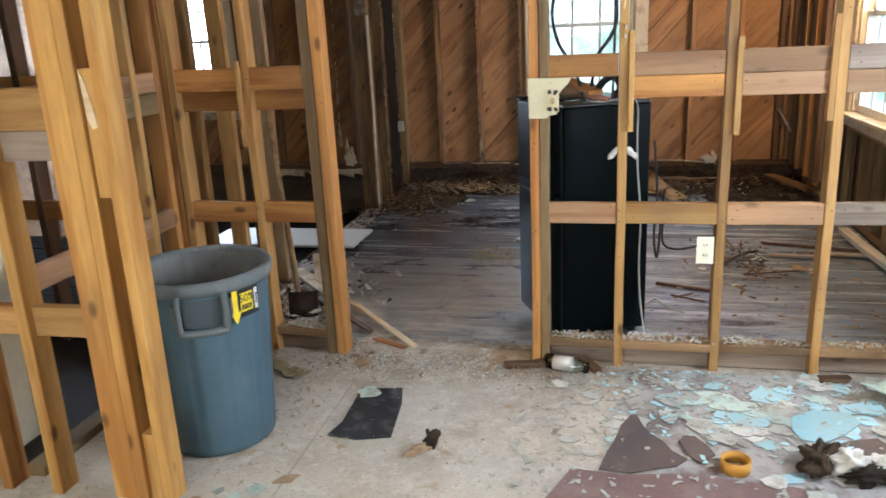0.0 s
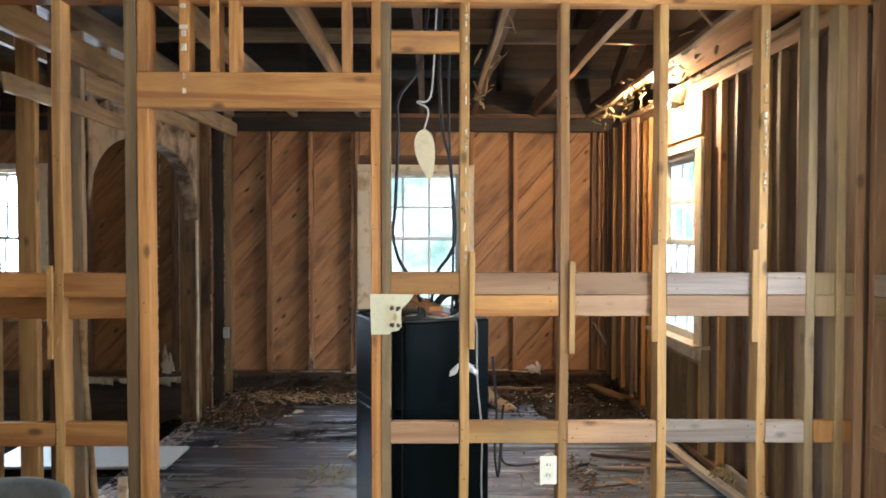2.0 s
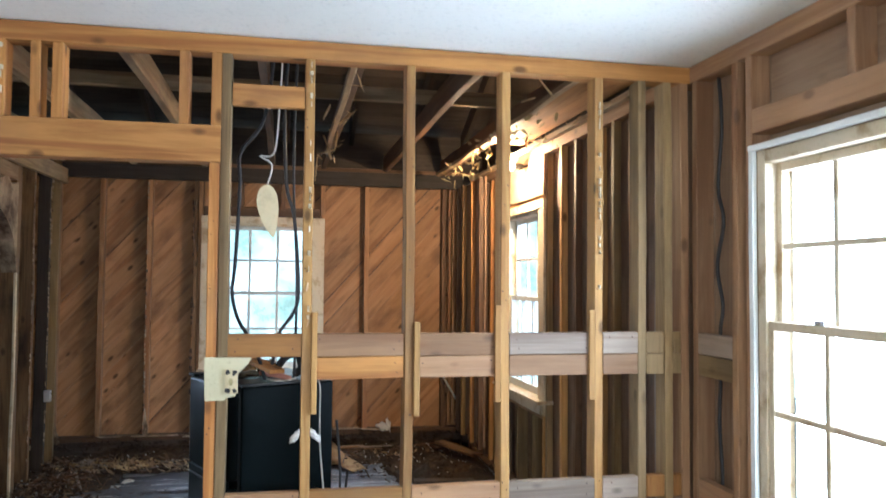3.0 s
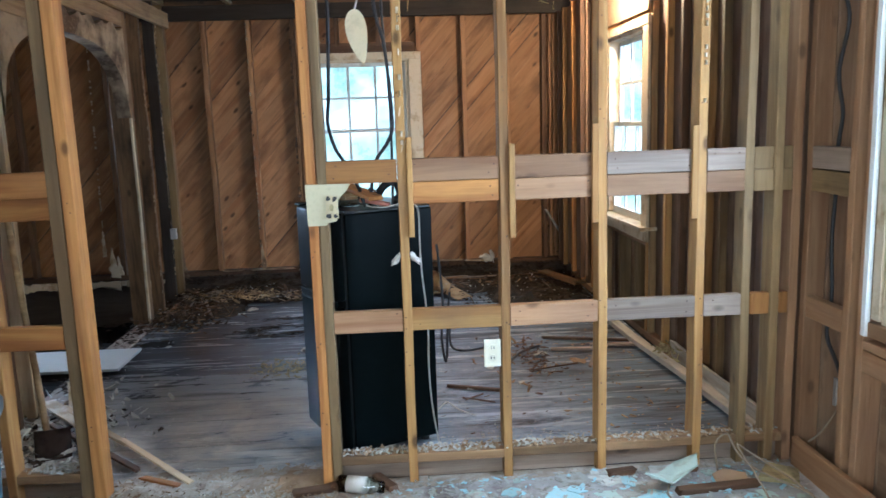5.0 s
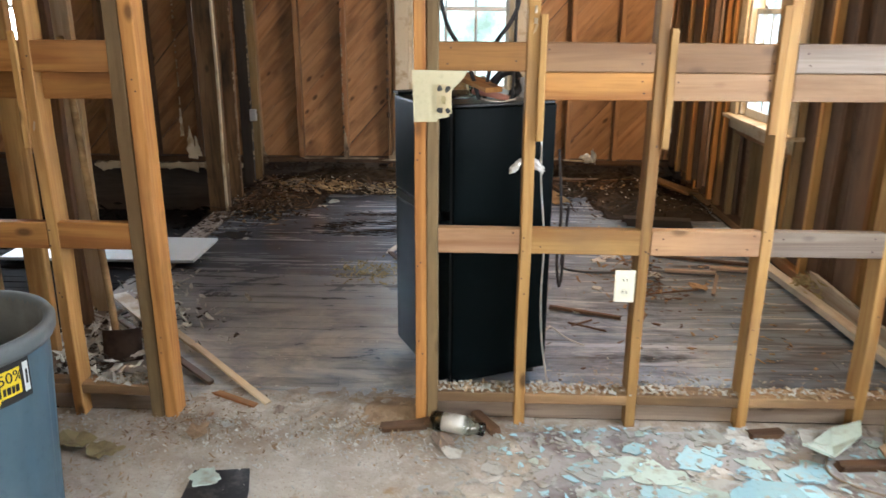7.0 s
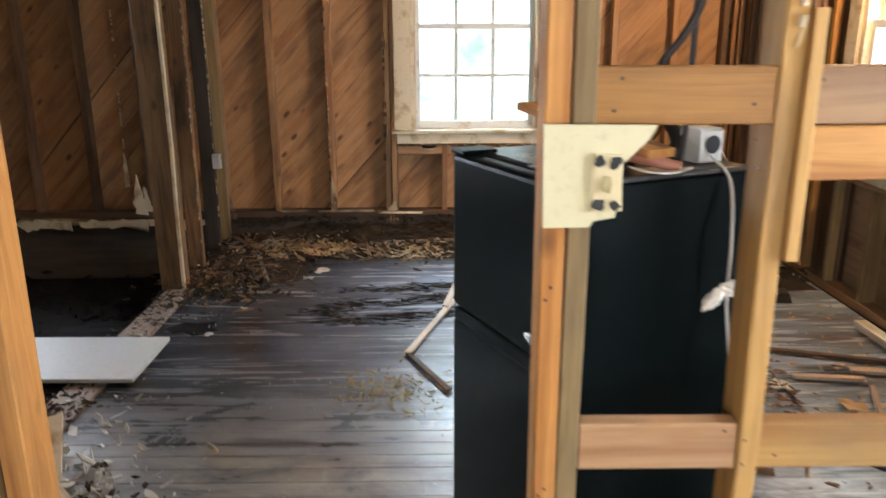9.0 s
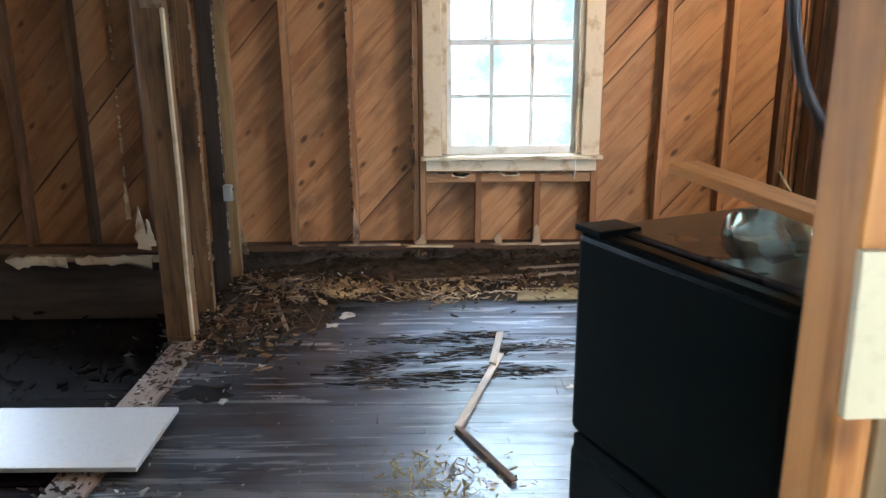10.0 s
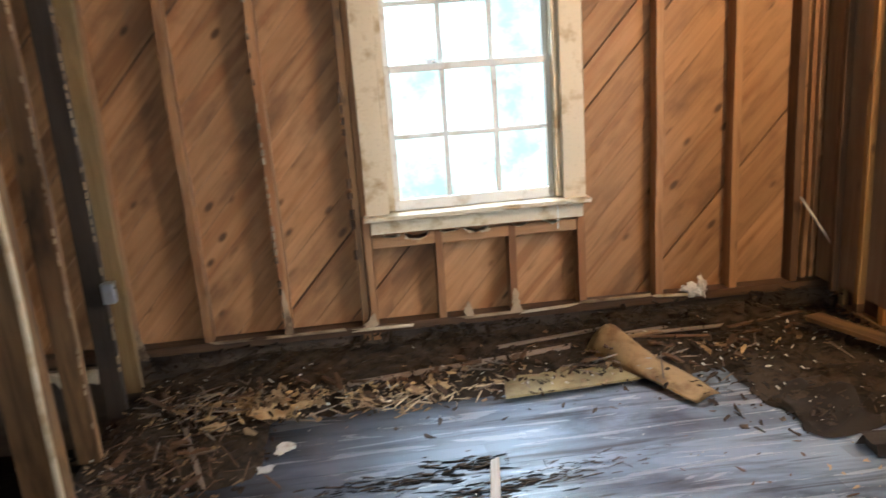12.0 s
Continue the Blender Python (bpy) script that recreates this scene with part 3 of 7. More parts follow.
# ---- windows ----
def window(name, m, label, trim=TRIM, casing=True, half=0.405):
    """A six-over-six sash window; its own x runs across, y outwards, z up from the floor. Glass 0.8 wide."""
    w = thing(name, label, "window", m, kind="structure")
    L, Rr, zb, zt, mid = -half, half, 0.835, 2.075, 1.465
    fr = thing("window_frame", "", "window frame")
    fr.pop("category", None)
    fr.parent = w
    for n_, a in (("jamb", (L - 0.05, L, -0.0, 0.13, zb - 0.05, zt + 0.05)), ("jamb", (Rr, Rr + 0.05, -0.0, 0.13, zb - 0.05, zt + 0.05)),
                  ("head", (L, Rr, -0.0, 0.13, zt, zt + 0.05))):
        box(n_, *a, trim, fr)
    if casing:
        box("casing", L - 0.145, L - 0.03, -0.022, -0.002, 0.775, zt + 0.02, trim, fr)
        box("casing", Rr + 0.03, Rr + 0.145, -0.022, -0.002, 0.775, zt + 0.02, trim, fr)
        box("casing", L - 0.145, Rr + 0.145, -0.024, -0.002, zt + 0.021, zt + 0.085, trim, fr)
    if casing:
      box("window_sill", L - 0.16, Rr + 0.16, -0.07, 0.10, 0.752, 0.775, trim, fr, wobble=0.003)
      box("apron", L - 0.13, Rr + 0.13, -0.022, -0.002, 0.675, 0.751, trim, fr, wobble=0.003)
    else:
      for a, b in ((L - 0.075, L - 0.046), (Rr + 0.046, Rr + 0.075)):
          box("casing", a, b, -0.022, -0.002, 0.72, zt + 0.05, TRIM_WHITE, fr, wobble=0.002)
      box("casing", L - 0.075, Rr + 0.075, -0.022, -0.002, zt + 0.051, zt + 0.075, TRIM_WHITE, fr, wobble=0.002)
      box("window_sill", L - 0.045, Rr + 0.045, -0.012, 0.12, 0.72, 0.775, STUD_PINK, fr)
    inset = 0.0 if casing else -0.027
    sash = SASH if casing else TRIM
    for (z0, z1, y0) in ((zb - 0.06, mid + 0.012, 0.035 + inset), (mid - 0.022, zt, 0.075 + inset)):
        s = thing("sash", "", "sash")
        s.pop("category", None)
        s.parent = w
        bot = 0.055 if z0 < 1 else 0.034
        box("stile", L, L + 0.03, y0, y0 + 0.036, z0, z1, sash, s)
        box("stile", Rr - 0.03, Rr, y0, y0 + 0.036, z0, z1, sash, s)
        box("rail", L + 0.03, Rr - 0.03, y0, y0 + 0.036, z0, z0 + bot, sash, s)
        box("rail", L + 0.03, Rr - 0.03, y0, y0 + 0.036, z1 - 0.034, z1, sash, s)
        gz0, gz1 = z0 + bot, z1 - 0.034
        gw = (Rr - L - 0.06)
        for k in (1, 2):
            x = L + 0.03 + gw * k / 3
            box("muntin", x - 0.012, x + 0.012, y0 + 0.004, y0 + 0.032, gz0, gz1, sash, s)
        zc = (gz0 + gz1) / 2
        box("muntin", L + 0.03, Rr - 0.03, y0 + 0.005, y0 + 0.031, zc - 0.011, zc + 0.011, sash, s)
        for i in range(3):
            for j in range(2):
                xa, xb = L + 0.03 + gw * i / 3, L + 0.03 + gw * (i + 1) / 3
                za, zb_ = (gz0, zc) if j == 0 else (zc, gz1)
                bm = bmesh.new()
                vs = [bm.verts.new((x, y0 + 0.018, z)) for x, z in ((xa, za), (xb, za), (xb, zb_), (xa, zb_))]
                bm.faces.new(vs)
                g = part("pane", bm, GLASS, s)
                g.visible_shadow = False
    box("sash_lock", -0.2, -0.15, 0.01, 0.035, mid + 0.012, mid + 0.03, STEEL, w)
    return w


WIN_BACK = (0.105, 0.0)
window("window_1", pose(WIN_BACK[0], B0, 0), "cream painted six-over-six sash window with flaking paint", TRIM)
window("window_2", pose(R0, 5.7, 0, 0, 0, -90), "cream painted six-over-six sash window in bare stud wall", TRIM)
window("window_3", pose(R0 + 0.02, 2.295, -0.03, 0, 0, -90), "white painted six-over-six sash window facing the yard", TRIM, False, 0.45)
window("window_4", pose(-3.9, B0, 0), "white sash window in the dark side room", TRIM)

# ---- end wall: diagonal boards behind studs ----
def clip_poly(poly, axis, bound, keep_low):
    out = []
    for i, p in enumerate(poly):
        q = poly[(i + 1) % len(poly)]
        pin = (p[axis] <= bound) == keep_low or p[axis] == bound
        qin = (q[axis] <= bound) == keep_low or q[axis] == bound
        if pin:
            out.append(p)
        if pin != qin:
            t = (bound - p[axis]) / (q[axis] - p[axis])
            out.append((p[0] + t * (q[0] - p[0]), p[1] + t * (q[1] - p[1])))
    return out


def diagonal_boards(parent, place, rects, width=0.142, gap=0.0018, angle=48, material=SHEATH):
    """Boards laid aslant over the given rectangles (u, v in the wall's plane)."""
    ca, sa = math.cos(radians(angle)), math.sin(radians(angle))
    for (u0, u1, v0, v1) in rects:
        offs = [-sa * u + ca * v for u in (u0, u1) for v in (v0, v1)]
        k = math.floor(min(offs) / width)
        while k * width < max(offs):
            a, b = k * width + gap / 2, (k + 1) * width - gap / 2
            k += 1
            if crack.random() < 0.2:
                b -= crack.uniform(0.004, 0.009)
            poly = [(ca * s - sa * o, sa * s + ca * o) for s, o in ((-30, a), (30, a), (30, b), (-30, b))]
            for ax, bd, low in ((0, u0, False), (0, u1, True), (1, v0, False), (1, v1, True)):
                poly = clip_poly(poly, ax, bd, low) if poly else poly
            if len(poly) < 3:
                continue
            loc = [(ca * u + sa * v, -sa * u + ca * v) for u, v in poly]
            cx, cy = sum(p[0] for p in loc) / len(loc), sum(p[1] for p in loc) / len(loc)
            loc = [(p[0] - cx, p[1] - cy) for p in loc]
            bm = prism(loc, 0.019)
            proud = rng.uniform(0, 0.002)
            part("board", bm, material, parent, "", place @ pose(ca * cx - sa * cy, sa * cx + ca * cy, proud - 0.019, 0, 0, angle))


crack = random.Random(8)
wall_end = thing("wall_end", "end wall of orange diagonal board sheathing between bare studs", "wall", kind="structure")
diagonal_boards(wall_end, pose(0, B1, 0, 90, 0, 0),
                [(-4.8, -4.36, 0.05, 2.62), (-3.44, -0.35, 0.05, 2.62), (0.56, 2.16, 0.05, 2.62), (-0.35, 0.56, 0.05, 0.74), (-0.35, 0.56, 2.12, 2.62),
                 (-4.36, -3.44, 0.05, 0.74), (-4.36, -3.44, 2.12, 2.62)])
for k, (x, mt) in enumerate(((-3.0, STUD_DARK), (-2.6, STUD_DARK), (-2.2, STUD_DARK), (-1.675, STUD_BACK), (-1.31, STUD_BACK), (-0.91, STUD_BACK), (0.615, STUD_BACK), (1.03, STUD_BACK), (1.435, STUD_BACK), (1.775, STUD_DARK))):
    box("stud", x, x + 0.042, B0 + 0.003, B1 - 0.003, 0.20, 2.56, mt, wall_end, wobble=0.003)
for x in (1.835, 1.876):
    box("lath", x, x + 0.026, B0 - 0.012, B0 + 0.02, 0.22, 2.46, STUD_BACK, wall_end, wobble=0.004)
for x, mt in ((-0.515, POST_ROT), (-0.47, STUD_BACK)):
    box("stud", x, x + 0.038, B0 + 0.003, B1 - 0.003, 0.12, 2.56, mt, wall_end, wobble=0.004)
for x in (-0.12, 0.255):
    box("cripple_stud", x, x + 0.04, B0 + 0.003, B1 - 0.003, 0.20, 0.67, STUD_BACK, wall_end, wobble=0.003)
    box("cripple_stud", x, x + 0.04, B0 + 0.003, B1 - 0.003, 2.22, 2.56, STUD_DARK, wall_end)
box("rough_sill", -0.43, 0.61, B0 + 0.003, B1 - 0.003, 0.60, 0.672, STUD_BACK, wall_end)
box("window_header", -0.43, 0.61, B0 + 0.003, B1 - 0.003, 2.165, 2.25, STUD_DARK, wall_end)
box("sole_plate", -4.8, 2.05, B0 - 0.002, B1 - 0.003, 0.155, 0.20, STUD_DARK, wall_end, wobble=0.006)
box("rim_board", -4.8, 2.05, B0 + 0.02, B1 - 0.003, -0.3, 0.154, ROOF_WOOD, wall_end, wobble=0.006)
box("soot_beam", -4.8, 2.045, B0 - 0.045, B0 - 0.004, 2.47, 2.60, ROOF_WOOD, wall_end)
box("top_plate", -4.8, 2.05, B0 - 0.002, B1 - 0.003, 2.56, 2.64, STUD_DARK, wall_end)

# ---- side wall on the window side ----
wall_side = thing("wall_side", "bare stud side wall with brown board sheathing", "wall", kind="structure")
def side_boards(y0, y1, z0, z1, x=R1, mt=SHEATH_DARK):
    y = y0
    while y < y1 - 0.01:
        e = min(y1, y + 0.405)
        box("sheathing_board", x, x + 0.02, y + 0.002, e - 0.002, z0, z1, mt, wall_side, wobble=0)
        y = e
side_boards(-2.7, 1.79, 0.0, 2.62)
side_boards(2.80, 3.35, 0.0, 2.62)
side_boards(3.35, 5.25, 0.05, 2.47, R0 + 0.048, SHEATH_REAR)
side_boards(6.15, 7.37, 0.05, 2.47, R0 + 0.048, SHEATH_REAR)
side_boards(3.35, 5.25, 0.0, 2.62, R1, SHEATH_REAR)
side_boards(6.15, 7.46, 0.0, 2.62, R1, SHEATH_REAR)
for y0, y1 in ((1.79, 2.80), (5.25, 6.15)):
    box("sheathing_board", R1, R1 + 0.02, y0, y1, 0.0, 0.74, SHEATH_DARK, wall_side, wobble=0)
    box("sheathing_board", R1, R1 + 0.02, y0, y1, 2.12, 2.62, SHEATH_DARK, wall_side, wobble=0)
side_studs = [(-2.3, STUD_GREY), (-1.9, STUD), (-1.5, STUD_GREY), (-1.1, STUD), (-0.7, STUD), (-0.3, STUD_GREY), (0.1, STUD), (0.5, STUD), (0.9, STUD_GREY), (1.3, STUD), (1.64, STUD_PINK), (1.68, STUD_GREY),
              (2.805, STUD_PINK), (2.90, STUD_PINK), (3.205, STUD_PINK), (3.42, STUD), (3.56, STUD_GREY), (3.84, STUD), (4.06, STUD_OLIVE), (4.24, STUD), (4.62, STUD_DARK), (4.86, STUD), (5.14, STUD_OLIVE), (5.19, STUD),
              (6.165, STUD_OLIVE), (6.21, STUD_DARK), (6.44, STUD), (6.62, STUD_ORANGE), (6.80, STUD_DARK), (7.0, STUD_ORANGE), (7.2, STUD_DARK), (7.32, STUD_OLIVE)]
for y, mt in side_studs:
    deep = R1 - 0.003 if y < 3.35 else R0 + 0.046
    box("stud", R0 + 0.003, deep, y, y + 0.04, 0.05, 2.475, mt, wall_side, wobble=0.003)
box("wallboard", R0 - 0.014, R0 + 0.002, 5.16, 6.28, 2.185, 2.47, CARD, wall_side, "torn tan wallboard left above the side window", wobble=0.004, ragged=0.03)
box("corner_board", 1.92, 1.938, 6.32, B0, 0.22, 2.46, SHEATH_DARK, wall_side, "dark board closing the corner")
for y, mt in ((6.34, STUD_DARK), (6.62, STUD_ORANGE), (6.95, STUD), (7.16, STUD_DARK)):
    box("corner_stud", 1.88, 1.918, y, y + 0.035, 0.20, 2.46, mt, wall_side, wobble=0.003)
for y in (1.9, 2.25, 5.45, 5.8):
    box("cripple_stud", R0 + 0.003, R1 - 0.003, y, y + 0.04, 0.05, 0.64, STUD_PINK if y < 3 else STUD_OLIVE, wall_side)
    box("cripple_stud", R0 + 0.003, R1 - 0.003, y, y + 0.04, 2.26, 2.475, STUD_PINK if y < 3 else STUD, wall_side)
for y0, y1 in ((1.79, 2.80), (5.235, 6.16)):
    box("window_header", R0 + 0.003, R1 - 0.003, y0, y1, 2.165, 2.26, STUD_PINK if y0 < 3 else STUD_ORANGE, wall_side)
    box("rough_sill", R0 + 0.003, R1 - 0.003, y0, y1, 0.64, 0.672, STUD_PINK, wall_side)
box("sole_plate", R0 - 0.002, R1 - 0.003, -2.7, 7.36, 0.0, 0.05, STUD_PINK, wall_side)
box("top_plate", R0 - 0.002, R1 - 0.003, -2.7, 7.36, 2.475, 2.549, STUD_PINK, wall_side)
for z0, z1, mt in ((1.283, 1.372, STUD_GREY), (1.19, 1.279, STUD_OLIVE), (0.66, 0.75, STUD_PINK)):
    box("block", R0 + 0.004, R0 + 0.045, 2.945, 3.2, z0, z1, mt, wall_side)
box("block", R0 + 0.004, R0 + 0.045, 1.795, 2.80, 0.55, 0.635, STUD_PINK, wall_side)
box("baseboard", R0 - 0.03, R0 - 0.004, 1.0, 3.2, 0.0, 0.13, STUD_PINK, wall_side, wobble=0.003)

# ---- open partition with the doorway ----
wall_part = thing("wall_partition", "open stud partition of orange pine with a framed doorway", "wall", kind="structure")
TOP = 2.474
for x0, x1, mt in ((0.045, 0.083, STUD_OLIVE), (0.366, 0.404, STUD), (0.776, 0.814, STUD), (1.183, 1.221, STUD), (1.60, 1.638, STUD),
                   (1.80, 1.838, STUD_OLIVE), (1.925, 1.963, STUD_OLIVE), (2.005, 2.043, STUD_PINK),
                   (-0.995, -0.945, STUD_OLIVE), (-1.288, -1.25, STUD), (-1.70, -1.662, STUD_ORANGE), (-1.655, -1.617, STUD), (-2.08, -2.042, STUD), (-2.48, -2.442, STUD_DARK), (-2.9, -2.862, STUD), (-3.3, -3.262, STUD)):
    box("stud", x0, x1, P0, P1, 0.0, TOP, mt, wall_part, wobble=0.003)
box("trimmer", 0.003, 0.042, P0 - 0.002, P1, 0.0, 2.04, STUD_ORANGE, wall_part, wobble=0.002)
box("trimmer", -0.943, -0.896, P0 - 0.002, P1, 0.0, 2.04, STUD_ORANGE, wall_part, wobble=0.002)
box("header", -0.943, 0.043, P0 - 0.003, P1, 2.042, 2.186, STUD_ORANGE, wall_part)
for x0, x1 in ((-0.943, -0.897), (-0.772, -0.734), (-0.648, -0.612), (-0.572, -0.534), (-0.116, -0.078), (0.003, 0.042)):
    box("cripple_stud", x0, x1, P0, P1, 2.188, TOP, STUD_ORANGE, wall_part)
box("top_plate", -4.2, 2.048, P0 - 0.001, P1, 2.475, 2.548, STUD_ORANGE, wall_part)
box("block", 0.085, 0.364, P0 + 0.004, P0 + 0.042, 2.273, 2.36, STUD_ORANGE, wall_part)
bays = [(0.084, 0.365), (0.405, 0.775), (0.815, 1.182), (1.222, 1.599), (1.639, 1.799), (1.839, 1.924), (1.964, 2.004)]
for k, (a, b) in enumerate(bays):
    up = (STUD_ORANGE, STUD_PINK, STUD_PINK, STUD_GREY, STUD_GREY, STUD_OLIVE, STUD_OLIVE)[k]
    box("block", a, b, P0 + 0.004, P0 + 0.043, 1.283, 1.374, up, wall_part)
    if k:
        box("block", a, b, P0 + 0.004, P0 + 0.043, 1.193, 1.281, (STUD_ORANGE, STUD_ORANGE, STUD_PINK, STUD_PINK, STUD_PINK, STUD_OLIVE, STUD_OLIVE)[k], wall_part)
    box("rail", a, b, P0 + 0.003, P0 + 0.042, 0.667, 0.757, (STUD_PINK, STUD, STUD_PINK, STUD_GREY, STUD_GREY, STUD_ORANGE, STUD_ORANGE)[k], wall_part)
    box("bottom_block", a, b, P0 + 0.004, P1 - 0.002, 0.088, 0.127, BOTTOM, wall_part, wobble=0.003)
    box("toe_board", a, b, P1 - 0.035, P1 - 0.002, 0.0, 0.087, STUD_GREY, wall_part)
for a, b in ((-1.249, -0.996), (-1.616, -1.289), (-2.041, -1.701), (-2.441, -2.081), (-2.861, -2.481)):
    box("block", a, b, P0 + 0.004, P0 + 0.043, 1.27, 1.371, STUD_ORANGE, wall_part)
    box("block", a, b, P1 - 0.042, P1 - 0.003, 1.178, 1.268, STUD_ORANGE, wall_part)
    box("rail", a, b, P0 + 0.004, P0 + 0.043, 0.66, 0.757, STUD_ORANGE, wall_part)
    box("bottom_block", a, b, P0 + 0.004, P1 - 0.002, 0.088, 0.127, BOTTOM, wall_part, wobble=0.003)
    box("toe_board", a, b, P1 - 0.035, P1 - 0.002, 0.0, 0.087, STUD_GREY, wall_part)
for x0, x1, z0, z1 in ((0.405, 0.428, 1.06, 1.46), (0.815, 0.84, 1.04, 1.42), (1.155, 1.182, 1.09, 1.49), (1.57, 1.599, 1.09, 1.47), (-1.312, -1.289, 1.02, 1.4)):
    box("scab", x0, x1, P0 - 0.012, P0 + 0.003, z0, z1, STUD, wall_part)

# ---- near wall with the built-up end post ----
wall_near = thing("wall_near", "open stud wall of fresh yellow pine with a built-up end post", "wall", kind="structure")
N0, N1 = 2.0, 2.089
box("post", -1.304, -1.216, N0, N0 + 0.038, 0.0, 2.474, STUD_NEAR, wall_near, wobble=0.002)
box("stud", -1.213, -1.173, N0 - 0.006, N1, 0.0, 2.474, STUD_NEAR, wall_near)
box("spacer", -1.171, -1.127, N0 + 0.012, N1, 0.0, 0.255, STUD_NEAR, wall_near)
box("spacer", -1.171, -1.127, N0 + 0.008, N1, 1.06, 1.44, STUD_NEAR, wall_near)
part("paint_scrap", prism([(-1.168, 1.44), (-1.163, 1.30), (-1.150, 1.265), (-1.131, 1.272), (-1.138, 1.33), (-1.152, 1.40)], 0.004), SPLINT, wall_near, "pale torn paper left on the spacer", pose(0, N0 + 0.008, 0, 90, 0, 0))
box("stud", -1.125, -1.087, N0, N1, 0.0, 2.474, STUD_NEAR, wall_near)
for x, mt in ((-1.555, STUD_NEAR), (-1.76, STUD_ORANGE), (-1.87, STUD_ORANGE)):
    box("stud", x, x + 0.042, N0, N1, 0.0, 2.474, mt, wall_near)
for a, b in ((-1.511, -1.306), (-1.717, -1.557)):
    box("block", a, b, N0 + 0.028, N0 + 0.068, 1.262, 1.39, STUD, wall_near)
    box("block", a, b, N0 + 0.045, N0 + 0.085, 1.166, 1.26, STUD_GREY, wall_near)
    box("rail", a, b, N0 + 0.03, N0 + 0.07, 0.585, 0.688, STUD, wall_near)
box("top_plate", -4.2, -1.05, N0 - 0.002, N1, 2.475, 2.548, STUD_NEAR, wall_near)
wall_alcove = thing("wall_alcove", "short open stud wall with drywall on its far side", "wall", kind="structure")
for y, mt in ((3.16, STUD_ORANGE), (2.98, STUD), (2.6, STUD), (2.2, STUD_OLIVE)):
    box("stud", -1.74, -1.655, y, y + 0.04, 0.0, 2.474, mt, wall_alcove)
for a, b in ((2.24, 2.6), (2.64, 2.98), (3.02, 3.16)):
    box("block", -1.70, -1.66, a, b, 1.283, 1.372, STUD_PINK, wall_alcove)
    box("block", -1.70, -1.66, a, b, 1.19, 1.279, STUD_OLIVE, wall_alcove)
    box("rail", -1.70, -1.66, a, b, 0.66, 0.75, STUD_PINK, wall_alcove)
box("sole_plate", -1.74, -1.655, 2.09, 3.25, 0.0, 0.038, STUD_OLIVE, wall_alcove)
box("top_plate", -1.74, -1.655, 2.09, 3.25, 2.475, 2.548, STUD_ORANGE, wall_alcove)
panel("drywall", -1.885, -1.87, 1.5, 2.36, 0.02, 2.3, DRYWALL, wall_alcove)

# ---- wall with the plaster arch, seen edge on ----
wall_arch = thing("wall_arch", "rotted stud wall remnant with a stained plaster arch", "wall", kind="structure")
AX0, AX1 = -1.70, -1.60
def arch_mesh(ya, yb, spring, crown, top, x0, x1):
    bm = bmesh.new()
    lo0, lo1, hi0, hi1 = [], [], [], []
    n = 28
    for i in range(n + 1):
        t = i / n
        y = ya + (yb - ya) * t
        u = 2 * t - 1
        z = spring + (crown - spring) * max(0.0, 1 - abs(u) ** 2.6) ** (1 / 2.2)
        zt = top + 0.02 * math.sin(i * 2.1) + 0.015 * math.sin(i * 5.3)
        for lst, x, zz in ((lo0, x0, z), (lo1, x1, z), (hi0, x0, zt), (hi1, x1, zt)):
            lst.append(bm.verts.new((x, y, zz)))
    for i in range(n):
        bm.faces.new((lo1[i], lo1[i + 1], hi1[i + 1], hi1[i]))
        bm.faces.new((lo0[i + 1], lo0[i], hi0[i], hi0[i + 1]))
        bm.faces.new((lo0[i], lo0[i + 1], lo1[i + 1], lo1[i]))
        bm.faces.new((hi1[i], hi1[i + 1], hi0[i + 1], hi0[i]))
    bmesh.ops.recalc_face_normals(bm, faces=bm.faces)
    return bm
part("arch", arch_mesh(4.28, 6.2, 1.62, 2.13, 2.27, AX0, AX1), PLASTER, wall_arch, "stained cracked plaster arch")
box("post", -1.745, -1.615, 6.215, 6.33, 0.0, 2.6, POST_ROT, wall_arch, wobble=0.005)
box("plaster_edge", -1.614, -1.597, 6.195, 6.222, 0.02, 1.62, TRIM, wall_arch, "ragged white plaster edge", wobble=0.004, ragged=0.02)
for y, mt in ((6.60, POST_ROT), (7.0, ROOF_WOOD), (7.27, STUD_OLIVE)):
    box("stud", AX0, AX1 - 0.01, y, y + 0.045, 0.02, 2.6, mt, wall_arch, wobble=0.006)
for y0, mt in ((4.235, SPLINT), (4.05, STUD_DARK), (3.75, STUD), (3.42, STUD_OLIVE)):
    box("stud", AX0, AX1 - 0.01, y0, y0 + 0.042, 0.0, 2.6, mt, wall_arch, wobble=0.004)
box("beam", AX0, AX1, 3.35, 7.36, 2.6, 2.75, JOIST_PALE, wall_arch, wobble=0.004)
box("lintel", AX0 + 0.01, AX1 - 0.01, 4.28, 6.21, 2.29, 2.40, JOIST_PALE, wall_arch, wobble=0.004)
box("beam", AX1 + 0.002, AX1 + 0.042, 3.36, 7.30, 2.40, 2.53, JOIST_PALE, wall_arch, wobble=0.004)
box("lintel", AX1 + 0.002, AX1 + 0.022, 3.46, 4.95, 2.14, 2.225, JOIST_PALE, wall_arch, wobble=0.004, ragged=0.03)
for y in (4.6, 4.95, 5.3, 5.65, 6.0):
    box("cripple_stud", AX0 + 0.01, AX1 - 0.02, y, y + 0.03, 2.40, 2.6, JOIST_PALE, wall_arch)

# ---- walls, backing and blocking panels added to close the place ----
siding = thing("siding", "plain dark backing added behind the walls to keep daylight out", "siding", kind="structure")
